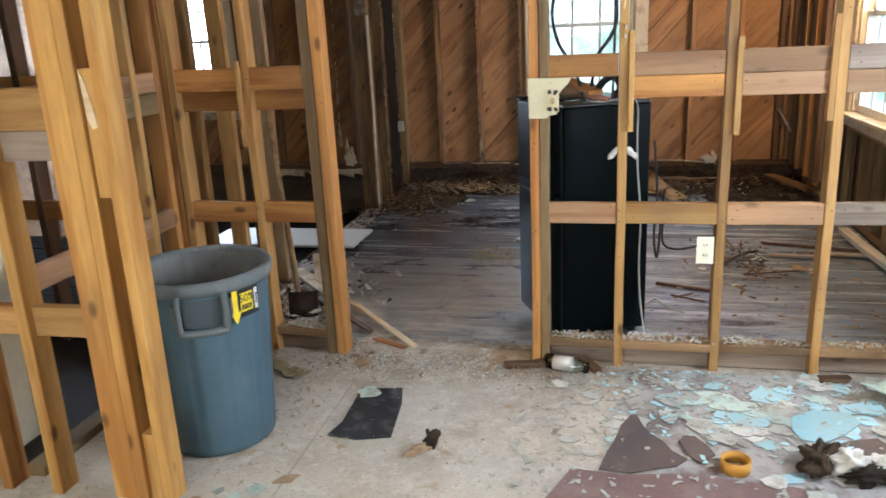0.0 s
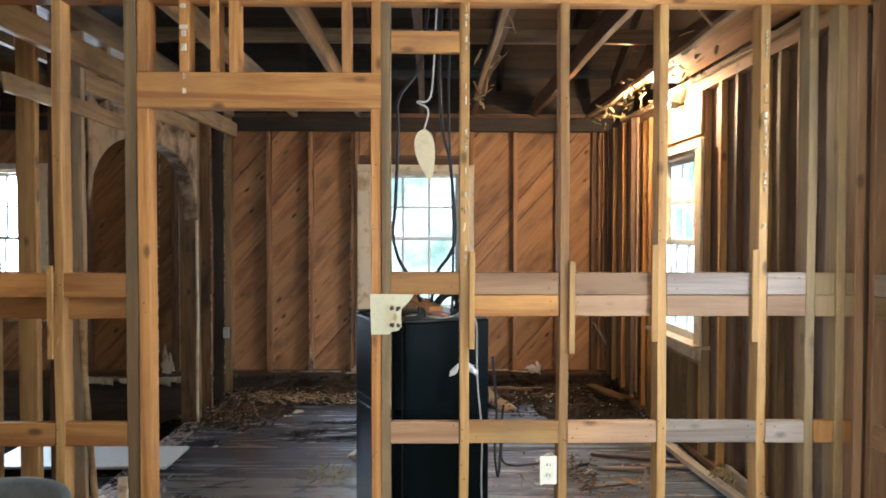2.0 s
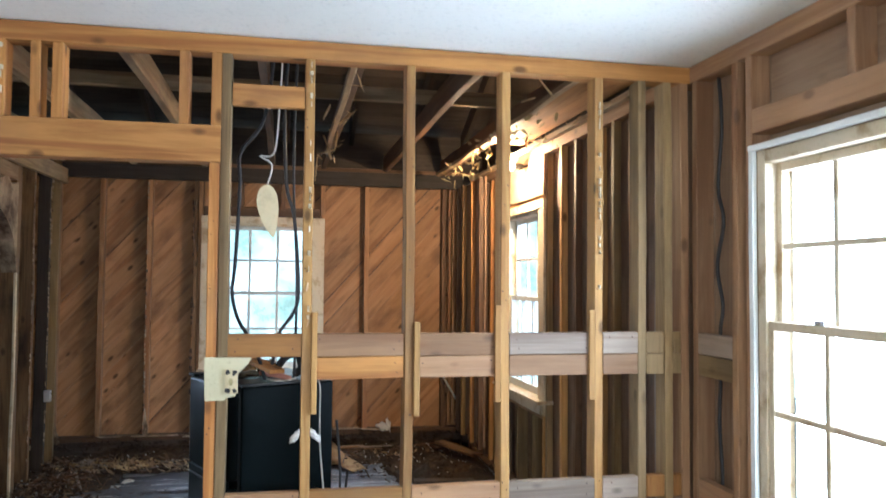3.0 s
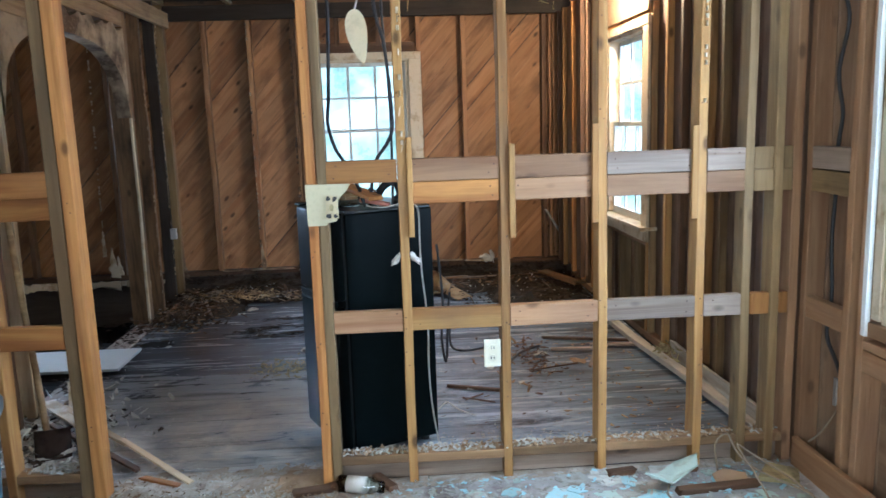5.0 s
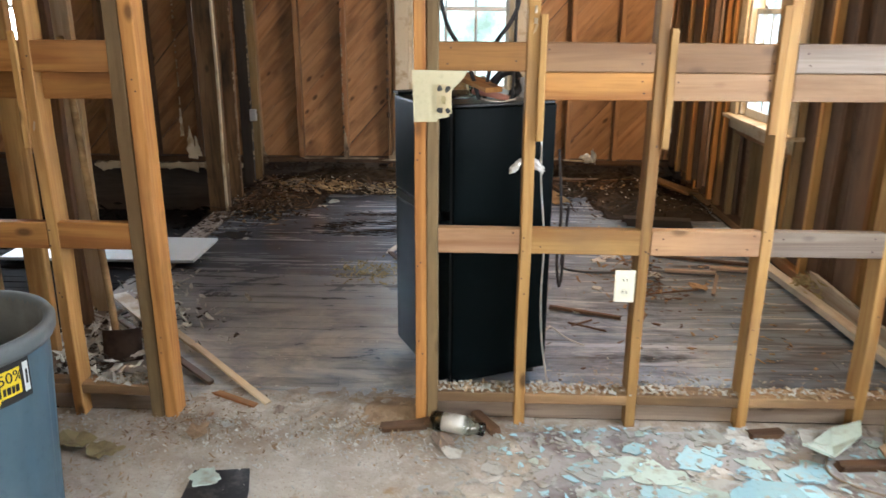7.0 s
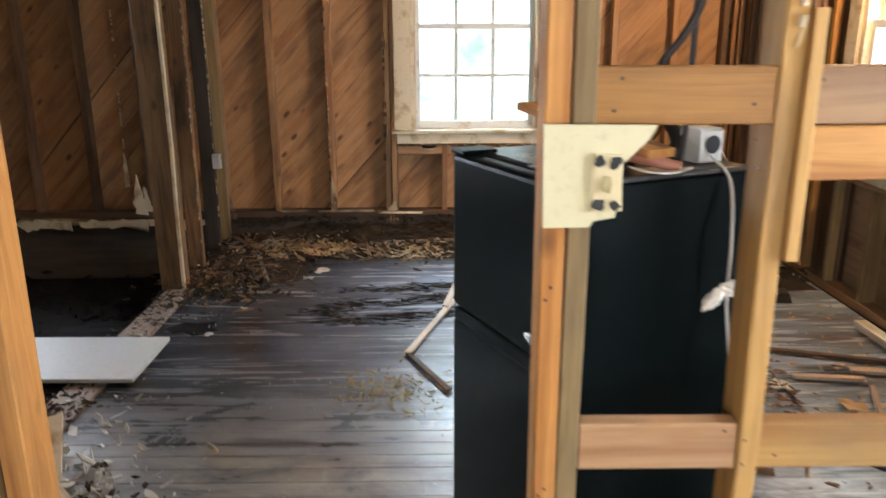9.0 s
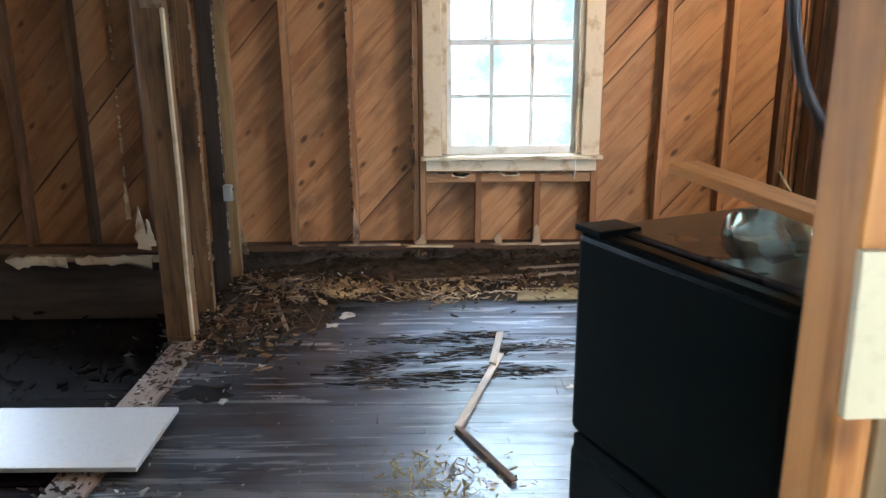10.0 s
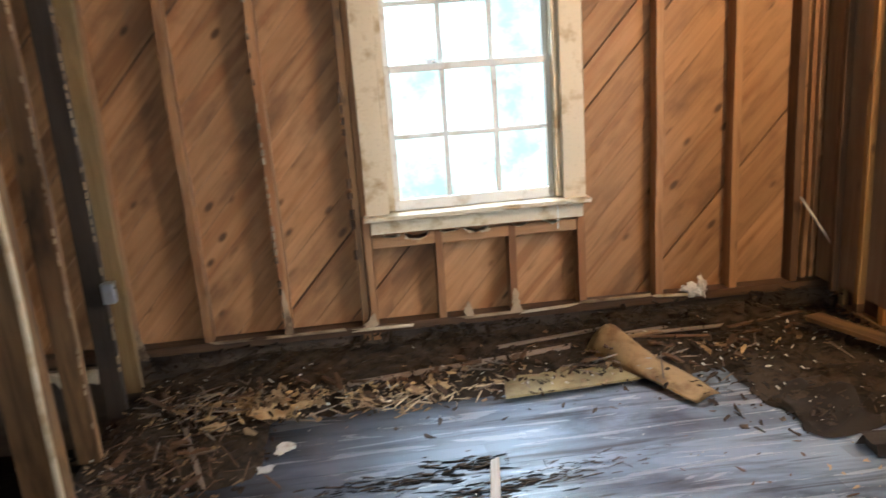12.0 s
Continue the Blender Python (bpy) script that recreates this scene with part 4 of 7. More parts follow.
# unseen dark backing that keeps daylight out of the board gaps
for x0, x1, z0, z1 in ((-5.0, -4.36, -0.5, 3.0), (-3.44, -0.36, -0.5, 3.0), (0.57, 2.3, -0.5, 3.0), (-4.36, -3.44, -0.5, 0.74), (-4.36, -3.44, 2.12, 3.0), (-0.36, 0.57, -0.5, 0.74), (-0.36, 0.57, 2.12, 3.0)):
    panel("siding_panel", x0, x1, B1 + 0.03, B1 + 0.05, z0, z1, ROOF_WOOD, siding)
for y0, y1, z0, z1 in ((-2.8, 1.79, -0.5, 2.7), (2.80, 5.25, -0.5, 2.7), (6.15, 7.5, -0.5, 2.7), (1.79, 2.80, -0.5, 0.7), (5.25, 6.15, -0.5, 0.74), (1.79, 2.80, 2.12, 2.7), (5.25, 6.15, 2.12, 2.7)):
    panel("siding_panel", R1 + 0.03, R1 + 0.05, y0, y1, z0, z1, ROOF_WOOD, siding)
# added panels: one shuts light out of the side room, one backs it dark
panel("partition_panel", -2.02, -1.96, -2.65, 1.99, 0.0, 2.549, DRYWALL, siding)
panel("partition_panel", -2.66, -2.6, 2.1, 3.24, 0.0, 2.549, SHEATH_DARK, siding)
# slab coloured dark for the shade of the windowless room
tagged(panel("floor_side", -4.7, -1.76, 2.1, 3.30, 0.0, 0.006, DIRT), "dark slab over the side room floor, standing in for its shade", "floor", kind="structure")

wall_left = tagged(panel("wall_left", -4.9, -4.8, -2.8, 7.6, -0.3, 2.64, SHEATH_DARK), "brown board wall closing the dark side room", "wall", kind="structure")
# unseen wall; its opening is added for the lamp behind
wall_rear = thing("wall_rear", "plain pale unseen wall with an opening added to let light in", "wall", kind="structure")
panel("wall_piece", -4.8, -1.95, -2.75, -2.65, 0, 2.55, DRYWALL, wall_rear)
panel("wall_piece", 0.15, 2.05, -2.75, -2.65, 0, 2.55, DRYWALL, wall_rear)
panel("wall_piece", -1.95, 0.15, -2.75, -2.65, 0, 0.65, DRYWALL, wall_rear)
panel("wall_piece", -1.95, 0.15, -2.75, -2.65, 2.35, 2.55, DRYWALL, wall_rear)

# ---- roof over the gutted rooms ----
roof = thing("roof", "dark open gable roof with boards and rafters", "roof", kind="structure")
def slope(y):
    return 2.72 + (7.9 - y) * 0.42 if y > 3.0 else 2.72 + 4.9 * 0.42 - (3.0 - y) * 0.35
k = 0
while k < 38:
    ya, yb = 7.95 - k * 0.135, 7.95 - (k + 1) * 0.135 + 0.005
    bm = bmesh.new()
    vs = []
    for x in (-5.0, 2.4):
        for (y, dz) in ((ya, 0), (yb, 0), (yb, 0.02), (ya, 0.02)):
            vs.append(bm.verts.new((x, y, slope(y) + 0.15 + dz)))
    a, b = vs[:4], vs[4:]
    for i in range(4):
        j = (i + 1) % 4
        bm.faces.new((a[i], a[j], b[j], b[i]))
    bm.faces.new(a), bm.faces.new(b)
    bmesh.ops.recalc_face_normals(bm, faces=bm.faces)
    part("roof_board", bm, ROOF_WOOD, roof)
    k += 1
panel("roof_slab", -5.0, 2.4, -2.8, 2.83, 4.95, 5.0, ROOF_WOOD, roof)
for x0, x1, y0, y1 in ((-5.0, 2.4, -2.85, -2.75), (-5.0, -4.8, -2.8, 7.6), (2.2, 2.4, -2.8, 7.6)):
    panel("gable", x0, x1, y0, y1, 2.64, 5.0, ROOF_WOOD, roof)
for x in (-3.9, -3.3, -2.7, -2.1, -1.5, -0.9, -0.3, 0.3, 0.9, 1.5, 2.0):
    stick("rafter", (x, 7.9, slope(7.9) + 0.06), (x, 3.05, slope(3.05) + 0.06), 0.045, 0.14, ROOF_WOOD, roof)
for x, mt, z in ((-1.05, JOIST_PALE, 2.6), (-0.45, JOIST_PALE, 2.6), (0.15, STUD_DARK, 2.64), (0.62, STUD_DARK, 2.62), (1.2, STUD_DARK, 2.62), (1.75, STUD_DARK, 2.6), (-2.2, JOIST_PALE, 2.6), (-2.8, STUD_DARK, 2.6)):
    box("joist", x, x + 0.045, 3.36, 7.36, z, z + 0.14, mt, roof, wobble=0.004)
box("collar_beam", -4.2, 2.05, 5.1, 5.145, 2.76, 2.85, JOIST_PALE, roof)
box("ceiling_board", 1.70, 1.98, 3.42, 5.45, 2.575, 2.592, STUD_ORANGE, roof, "brown ceiling board left above the side window", wobble=0.003, ragged=0.02)
box("furring", 0.585, 0.617, 3.5, 6.2, 2.575, 2.60, JOIST_PALE, roof, wobble=0.006)
box("furring", 1.62, 1.655, 3.4, 6.9, 2.53, 2.56, JOIST_PALE, roof, wobble=0.008)
box("furring", 1.93, 1.97, 3.4, 6.9, 2.50, 2.53, JOIST_PALE, roof, wobble=0.008)

# ================= things =================
# ---- black refrigerator ----
def fridge():
    f = thing("refrigerator", "small black two-door refrigerator with dusty top, standing on the wet floor", "refrigerator", pose(0.075, 3.48, 0.0, 0, 0, 24.7))
    W, D, Ht, dt = 0.485, 0.49, 1.145, 0.055
    def slab(name, x0, x1, y0, y1, z0, z1, mt, par=f, r=0.012, label="", segs=3):
        bm = bmesh.new()
        bmesh.ops.create_cube(bm, size=1)
        for v in bm.verts:
            v.co = Vector((x0 + (v.co.x + 0.5) * (x1 - x0), y0 + (v.co.y + 0.5) * (y1 - y0), z0 + (v.co.z + 0.5) * (z1 - z0)))
        bmesh.ops.bevel(bm, geom=bm.edges[:], offset=r, segments=segs, affect="EDGES", profile=0.5)
        return part(name, bm, mt, par, label)
    slab("cabinet", dt + 0.006, D, 0, W, 0.03, Ht - 0.012, FRIDGE, r=0.008)
    slab("top_panel", dt + 0.008, D - 0.004, 0.006, W - 0.006, Ht - 0.014, Ht, FRIDGE_TOP, r=0.005, label="dusty black top panel")
    up = slab("freezer_door", 0, dt, 0.0, W, 0.745, Ht - 0.004, FRIDGE, r=0.016)
    lo = slab("main_door", 0, dt, 0.0, W, 0.05, 0.715, FRIDGE, r=0.016)
    slab("gasket", dt - 0.002, dt + 0.008, 0.012, W - 0.012, 0.06, Ht - 0.02, RUBBER, r=0.002)
    slab("handle_recess", -0.003, 0.02, 0.02, W - 0.02, 0.714, 0.746, FRIDGE, up, 0.004)
    bm = bmesh.new()
    bmesh.ops.create_uvsphere(bm, u_segments=20, v_segments=10, radius=1)
    for v in bm.verts:
        v.co = Vector((v.co.x * 0.006 - 0.001, v.co.y * 0.042 + 0.085, v.co.z * 0.013 + 0.79))
    part("badge", bm, STEEL, up, "oval chrome badge", None, True)
    slab("hinge_cap", -0.004, 0.09, W - 0.07, W + 0.002, Ht - 0.004, Ht + 0.007, FRIDGE, r=0.003)
    for y in (0.05, W - 0.05):
        for x in (0.09, D - 0.05):
            bm = lathe([(0.02, 0.0), (0.02, 0.03)], 12)
            part("foot", bm, RUBBER, f, "", pose(x, y, 0))
    return f


fridge()

# ---- loose things on the refrigerator ----
FT = 1.147
def jar(name, x, y, z, rz, length, r, label, cap=None):
    j = thing(name, label, "jar", pose(x, y, z + r, 0, 90, rz))
    prof = [(0.001, -length / 2), (r * 0.9, -length / 2), (r, -length / 2 + 0.012), (r, length * 0.25), (r * 0.72, length * 0.36), (r * 0.7, length / 2),
            (r * 0.66, length / 2), (r * 0.68, length * 0.36), (r * 0.965, length * 0.245), (r * 0.965, -length / 2 + 0.012), (0.001, -length / 2 + 0.004)]
    bm = lathe(prof, 28)
    for v in bm.verts:
        v.co += 0.16 * r * Vector((noise.noise(v.co * 26 + Vector((x * 9, 0, 0))), noise.noise(v.co * 26 + Vector((0, x * 9, 5))), 0))
    part("body", bm, BOTTLE, j, "", None, True)
    if cap:
        part("lid", lathe([(r * 0.74, length / 2 - 0.03), (r * 0.76, length / 2 + 0.004), (0.001, length / 2 + 0.006)], 24), cap, j, "", None, True)
    return j


jar("glass_jar", 0.17, 3.73, FT, 10, 0.20, 0.036, "crushed clear greenish glass jar lying on the refrigerator")
jar("glass_jar", 0.22, 3.87, FT, 75, 0.15, 0.034, "small crushed clear glass jar lying on the refrigerator")
tagged(stick("wood_offcut", (0.06, 3.93, FT + 0.105), (0.27, 3.52, FT + 0.05), 0.07, 0.018, STUD_ORANGE), "orange pine offcut leaning over a jar on the refrigerator", "board")
b_ = thing("white_box", "small white plastic speaker box on the refrigerator", "speaker", pose(0.42, 3.73, FT, 0, 0, 20))
part("case", bar_mesh(0.06, 0.07, 0.075, 0.0, 0.006), plain("box_white", (0.6, 0.6, 0.58), 0.5), b_, "", pose(0, 0, 0.0385))
part("speaker_hole", lathe([(0.018, 0), (0.02, 0.004), (0.012, 0.005)], 20), RUBBER, b_, "round black speaker", pose(0, -0.036, 0.042, 90, 0, 0))
tagged(tube("pink_tube", [(0.2, 3.66, FT + 0.03), (0.27, 3.6, FT + 0.025), (0.33, 3.58, FT + 0.012)], 0.012, COPPER), "short pink plastic tube on the refrigerator", "tube")
tagged(tube("black_hose", [(0.26, 3.8, FT + 0.02), (0.31, 3.84, FT + 0.08), (0.36, 3.82, FT + 0.09), (0.38, 3.76, FT + 0.04), (0.35, 3.72, FT + 0.015)], 0.018, RUBBER), "curled black rubber hose on the refrigerator", "hose")
tagged(part("paper_scrap", prism(shard(0.05, rng, 1.4), 0.004, bend=2.5), RAG, None, "", pose(0.29, 3.58, FT + 0.001, 0, 0, 30)), "crumpled white paper scrap on the refrigerator", "paper")

# ---- cords by the refrigerator ----
tagged(tube("extension_cable", [(0.43, 3.69, 1.165), (0.458, 3.64, 1.12), (0.458, 3.60, 1.0), (0.462, 3.60, 0.85), (0.48, 3.56, 0.62), (0.478, 3.56, 0.4), (0.49, 3.56, 0.2), (0.52, 3.5, 0.008)], 0.0038, CORD_WHITE), "thin white cord hanging down the refrigerator side", "cord")
tagged(tube("extension_cable", [(0.54, 3.72, 0.95), (0.56, 3.72, 0.7), (0.55, 3.7, 0.5), (0.57, 3.72, 0.38), (0.585, 3.74, 0.6), (0.60, 3.8, 0.7)], 0.006, CABLE), "black power cord looped behind the refrigerator", "cord")
tagged(tube("extension_cable", [(0.60, 3.75, 0.62), (0.62, 4.1, 0.35), (0.70, 4.2, 0.28), (0.78, 3.55, 0.5), (0.76, 3.37, 0.57)], 0.006, CABLE), "black power cord running to the wall outlet", "cord")
tagged(tube("extension_cable", [(0.79, 3.36, 0.66), (0.86, 3.6, 0.5), (0.97, 4.5, 0.1), (1.16, 5.0, 0.012), (1.29, 5.1, 0.012)], 0.008, CABLE), "black cord trailing onto the floor", "cord")
rag = thing("rag", "torn white rag tied round a partition stud by the refrigerator", "rag")
def lump(name, p, size, rot, mt, parent, seed, rough=0.35):
    """A crumpled lump of cloth."""
    bm = bmesh.new()
    bmesh.ops.create_icosphere(bm, subdivisions=4, radius=1)
    for v in bm.verts:
        q = v.co * 1.0
        k = 1 + rough * noise.fractal(q * 1.7 + Vector((seed, 0, 0)), 0.9, 2.1, 4) - 0.6 * rough * abs(noise.noise(q * 3.1 + Vector((0, seed, 0))))
        v.co = Vector((q.x * size[0] * k, q.y * size[1] * k, q.z * size[2] * k))
    return part(name, bm, mt, parent, "", pose(*p, *rot), True)


lump("knot", (0.386, 3.385, 0.965), (0.03, 0.012, 0.014), (0, 0, 0), RAG, rag, 1)
lump("tail", (0.350, 3.385, 0.947), (0.028, 0.008, 0.012), (0, -48, 0), RAG, rag, 5, 0.5)
lump("tail", (0.425, 3.385, 0.951), (0.034, 0.009, 0.015), (0, 42, 0), RAG, rag, 9, 0.5)

for name, pts, lab in (("hanging_cable", [(0.24, 3.62, 2.64), (0.20, 3.6, 2.30), (0.10, 3.6, 2.14), (0.1, 3.6, 1.99), (0.085, 3.6, 1.65), (0.075, 3.6, 1.53), (0.10, 3.6, 1.42), (0.14, 3.6, 1.35), (0.19, 3.61, 1.25), (0.22, 3.62, 1.15)], "black electric cable hanging from the open ceiling"),
                       ("hanging_cable", [(0.30, 3.62, 2.64), (0.285, 3.6, 2.3), (0.30, 3.6, 2.0), (0.335, 3.6, 1.85), (0.357, 3.6, 1.54), (0.335, 3.6, 1.44), (0.28, 3.6, 1.36), (0.26, 3.6, 1.28), (0.24, 3.63, 1.15)], "black electric cable hanging from the open ceiling"),
                       ("hanging_cable", [(0.34, 3.64, 2.64), (0.33, 3.63, 2.3), (0.33, 3.62, 2.0), (0.345, 3.62, 1.7), (0.35, 3.62, 1.5), (0.345, 3.62, 1.2), (0.34, 3.64, 1.15)], "black electric cable hanging from the open ceiling")):
    tagged(tube(name, pts, 0.008 if "0.34" not in str(pts[0]) else 0.006, CABLE), lab, "cable", "cables hanging in the partition")

# leaf-shaped cream blade on its wire
bl = thing("fan_blade", "cream leaf-shaped blade hanging by a wire from the ceiling", "fan blade", pose(0.215, 3.58, 1.885, 90, 0, 0))
out = []
for k in range(26):
    a = 2 * math.pi * k / 26
    c_, s_ = math.cos(a), math.sin(a)
    q = 0.5 * (1 + c_)
    out.append((0.058 * s_ * (0.25 + 0.75 * q ** 0.6) + 0.03 * (1 - q) ** 2, 0.115 * c_))
part("blade", prism(out, 0.012), BLADE, bl)
tube("wire", [(0.0, 0.11, 0.005), (0.02, 0.2, 0.02), (-0.03, 0.24, 0.0), (0.03, 0.26, 0.02), (0.05, 0.5, 0.02), (0.06, 0.76, 0.02)], 0.004, CORD_WHITE, bl)

# ---- broken switch plate and the outlet on the partition ----
sw = thing("switch_panel", "broken cream wallboard scrap with a switch box, nailed to the stud", "switch plate", pose(0.0, P0 - 0.004, 0.0, 90, 0, 0))
part("wallboard", prism([(0.0, 1.287), (0.178, 1.285), (0.165, 1.262), (0.128, 1.226), (0.124, 1.160), (0.118, 1.138), (0.085, 1.132), (0.078, 1.122), (0.004, 1.121)], 0.012), PLATE, sw, "", pose(0, 0, 0))
part("switch_box", prism([(0.078, 1.148), (0.128, 1.150), (0.124, 1.24), (0.08, 1.243)], 0.006), plain("switch_yoke", (0.55, 0.46, 0.28), 0.5), sw, "", pose(0, 0, 0.012))
sr = random.Random(14)
for x, z in ((0.089, 1.160), (0.116, 1.158), (0.088, 1.230), (0.114, 1.228)):
    part("torn_slot", prism([(x + u, z + v) for u, v in shard(0.0125, sr, 0.85, 9)], 0.003), RUBBER, sw, "", pose(0, 0, 0.0181))
part("toggle", prism([(0.096, 1.182), (0.106, 1.180), (0.109, 1.193), (0.106, 1.206), (0.096, 1.207), (0.093, 1.194)], 0.006), YELLOWED, sw, "", pose(0, 0, 0.0181))

ou = thing("wall_outlet", "ivory double outlet hanging beside a stud", "outlet", pose(0.733, P0 - 0.006, 0.558, 90, 0, 0))
part("plate", bar_mesh(0.116, 0.07, 0.006, 0, 0.002), IVORY, ou, "", pose(0, 0, 0, 0, 0, 90))
for z in (0.022, -0.022):
    part("socket", lathe([(0.016, 0.0), (0.016, 0.003)], 18), IVORY, ou, "", pose(0, z, 0.003))
    for x in (-0.006, 0.006):
        part("slot", prism([(x - 0.0015, z - 0.003), (x + 0.0015, z - 0.003), (x + 0.0015, z + 0.007), (x - 0.0015, z + 0.007)], 0.002), RUBBER, ou, "", pose(0, 0, 0.0055))
part("back_box", bar_mesh(0.09, 0.05, 0.05, 0, 0.004), RUBBER, ou, "", pose(0.0, 0, -0.03, 0, 0, 90))

o2 = thing("wall_outlet", "white outlet dangling from its wires on the board wall", "outlet", pose(R0 + 0.045, 3.0, 0.40, 90, 0, -90))
part("socket", bar_mesh(0.1, 0.035, 0.03, 0, 0.003), TRIM_WHITE, o2, "", pose(0, 0, 0, 0, 0, 90))
part("metal_strap", bar_mesh(0.115, 0.02, 0.004, 0, 0.001), STEEL, o2, "", pose(0, 0, 0.017, 0, 0, 90))
WX = R0 + 0.06
tagged(tube("wall_cable", [(WX, 3.12, 2.47), (WX, 3.10, 2.25), (WX, 3.13, 2.0), (WX, 3.09, 1.85), (WX, 3.14, 1.66), (WX, 3.10, 1.5), (WX, 3.12, 1.378), (WX, 3.12, 1.19), (WX, 3.13, 1.0), (WX, 3.11, 0.76), (WX, 3.13, 0.6), (WX, 3.05, 0.5), (WX, 3.0, 0.42)], 0.008, CABLE), "black cable stapled down the board wall", "cable")
tagged(tube("wall_cable", [(WX, 2.98, 0.66), (WX, 2.97, 0.55), (WX, 2.985, 0.44)], 0.008, CABLE), "short black cable above the dangling outlet", "cable")
tagged(tube("tan_wire", [(WX, 3.0, 0.36), (WX - 0.02, 3.03, 0.28), (WX - 0.03, 3.1, 0.18), (WX - 0.05, 3.14, 0.13)], 0.004, CABLE_TAN), "thin tan wire below the dangling outlet", "wire")

# ---- bare bulb above the side window ----
lampy = thing("bare_bulb", "bare warm bulb glowing over the side window", "lamp", pose(1.93, 5.52, 2.43))
part("socket", lathe([(0.022, -0.03), (0.026, 0.0), (0.02, 0.03)], 16), RUBBER, lampy, "", pose(0.035, 0, 0, 0, 90, 0))
tube("bracket", [(0.06, 0, 0.0), (0.085, 0, 0.004), (0.107, 0, 0.012)], 0.008, RUST, lampy)
bm = bmesh.new()
bmesh.ops.create_uvsphere(bm, u_segments=20, v_segments=12, radius=0.034)
part("bulb", bm, BULB, lampy, "glowing bulb", pose(-0.03, 0, 0), True)
pt = new("bulb_light", bpy.data.lights.new("bulb_light", "POINT"))
pt.data.energy, pt.data.color, pt.data.shadow_soft_size = 150, (1.0, 0.64, 0.32), 0.035
pt.location = (1.835, 5.50, 2.42)

# ---- trash can ----
def trash_can():
    c = thing("trash_can", "large blue-grey plastic trash can with a yellow and black sticker", "trash can", pose(-1.155, 2.48, 0.0, 0, 0, -62))
    sides = 96
    def wall(z, r):
        row = []
        for k in range(sides):
            a = 2 * math.pi * k / sides
            rib = 0.0
            for q in range(12):
                d = abs((a - (q + 0.5) * math.pi / 6 + math.pi) % (2 * math.pi) - math.pi)
                rib += 0.007 * max(0.0, 1 - (d / 0.05) ** 2)
            rr = r - (rib if 0.03 < z < 0.56 else 0)
            row.append((rr * math.cos(a), rr * math.sin(a), z))
        return row
    def shell(profile, ribs=True):
        bm = bmesh.new()
        rows = [[bm.verts.new(p) for p in wall(z, r)] for r, z in profile]
        for a, b in zip(rows, rows[1:]):
            for k in range(sides):
                bm.faces.new((a[k], a[(k + 1) % sides], b[(k + 1) % sides], b[k]))
        return bm, rows
    bm, rows = shell([(0.19, 0.0), (0.207, 0.012), (0.211, 0.04), (0.214, 0.1), (0.222, 0.25), (0.231, 0.4), (0.24, 0.54), (0.242, 0.57), (0.245, 0.66)])
    bm.faces.new(list(reversed(rows[0])))
    bmesh.ops.recalc_face_normals(bm, faces=bm.faces)
    part("body", bm, CAN, c, "", None, True)
    bm, rows = shell([(0.236, 0.69), (0.232, 0.5), (0.2, 0.012)])
    bm.faces.new(rows[-1])
    part("inside", bm, CAN_IN, c, "scuffed grey inside", None, True)
    part("rim", lathe_ring([(0.236, 0.655), (0.258, 0.652), (0.264, 0.665), (0.266, 0.69), (0.258, 0.703), (0.243, 0.70), (0.236, 0.69)], 64), CAN_RIM, c, "", None, True)
    for a in (0, 180):
        h = new("handle")
        h.parent = c
        h.matrix_basis = pose(0, 0, 0, 0, 0, a)
        def seg(name, pts, rad):
            tube(name, pts, rad, CAN_RIM, h)
        arc = lambda t, r, z: (r * math.cos(t), r * math.sin(t), z)
        seg("grip", [arc(t, 0.266, 0.525) for t in (-0.30, -0.15, 0, 0.15, 0.30)], 0.014)
        seg("grip_side", [arc(-0.31, 0.257, 0.66), arc(-0.31, 0.266, 0.6), arc(-0.30, 0.266, 0.525)], 0.013)
        seg("grip_side", [arc(0.31, 0.257, 0.66), arc(0.31, 0.266, 0.6), arc(0.30, 0.266, 0.525)], 0.013)
        curved("hollow", -0.29, 0.29, 0.2475, 0.54, 0.64, CAN_SHADE, h)
        for q in (-0.40, 0.40):
            seg("rib", [arc(q, 0.25, 0.63), arc(q, 0.25, 0.58), arc(q * 0.97, 0.246, 0.55)], 0.008)
    st = curved("sticker", 0.42, 0.92, 0.2515, 0.545, 0.65, STICK_BLACK, c, "black and yellow sticker with an arrow")
    st.matrix_basis = pose(0, 0, 0, 0, 0, -2)
    curved("yellow_block", 0.585, 0.80, 0.2525, 0.565, 0.635, STICK_YELLOW, st)
    words = bpy.data.curves.new("figure_text", "FONT")
    words.body, words.size, words.extrude, words.align_x = "50%", 0.040, 0.0004, "CENTER"
    words.materials.append(STICK_BLACK)
    tx = new("figure_text", words)
    tx.parent = st
    tx.matrix_basis = pose(0.2556 * math.cos(0.69), 0.2556 * math.sin(0.69), 0.602, 90, 0, math.degrees(0.69) + 90)
    for a0, a1 in ((0.60, 0.63), (0.64, 0.68), (0.69, 0.72), (0.73, 0.77)):
        curved("text_bar", a0, a1, 0.2532, 0.572, 0.592, STICK_BLACK, st)
    curved("loop_hole", 0.855, 0.88, 0.2535, 0.58, 0.62, STICK_BLACK, st)
    curved("white_loop", 0.835, 0.90, 0.2523, 0.56, 0.64, TRIM_WHITE, st)
    curved("arrow_shaft", 0.46, 0.54, 0.2535, 0.57, 0.65, STICK_YELLOW, st)
    bm = bmesh.new()
    vs = [bm.verts.new((0.2555 * math.cos(t), 0.2555 * math.sin(t), z)) for t, z in ((0.42, 0.571), (0.58, 0.571), (0.50, 0.525))]
    bm.faces.new(vs)
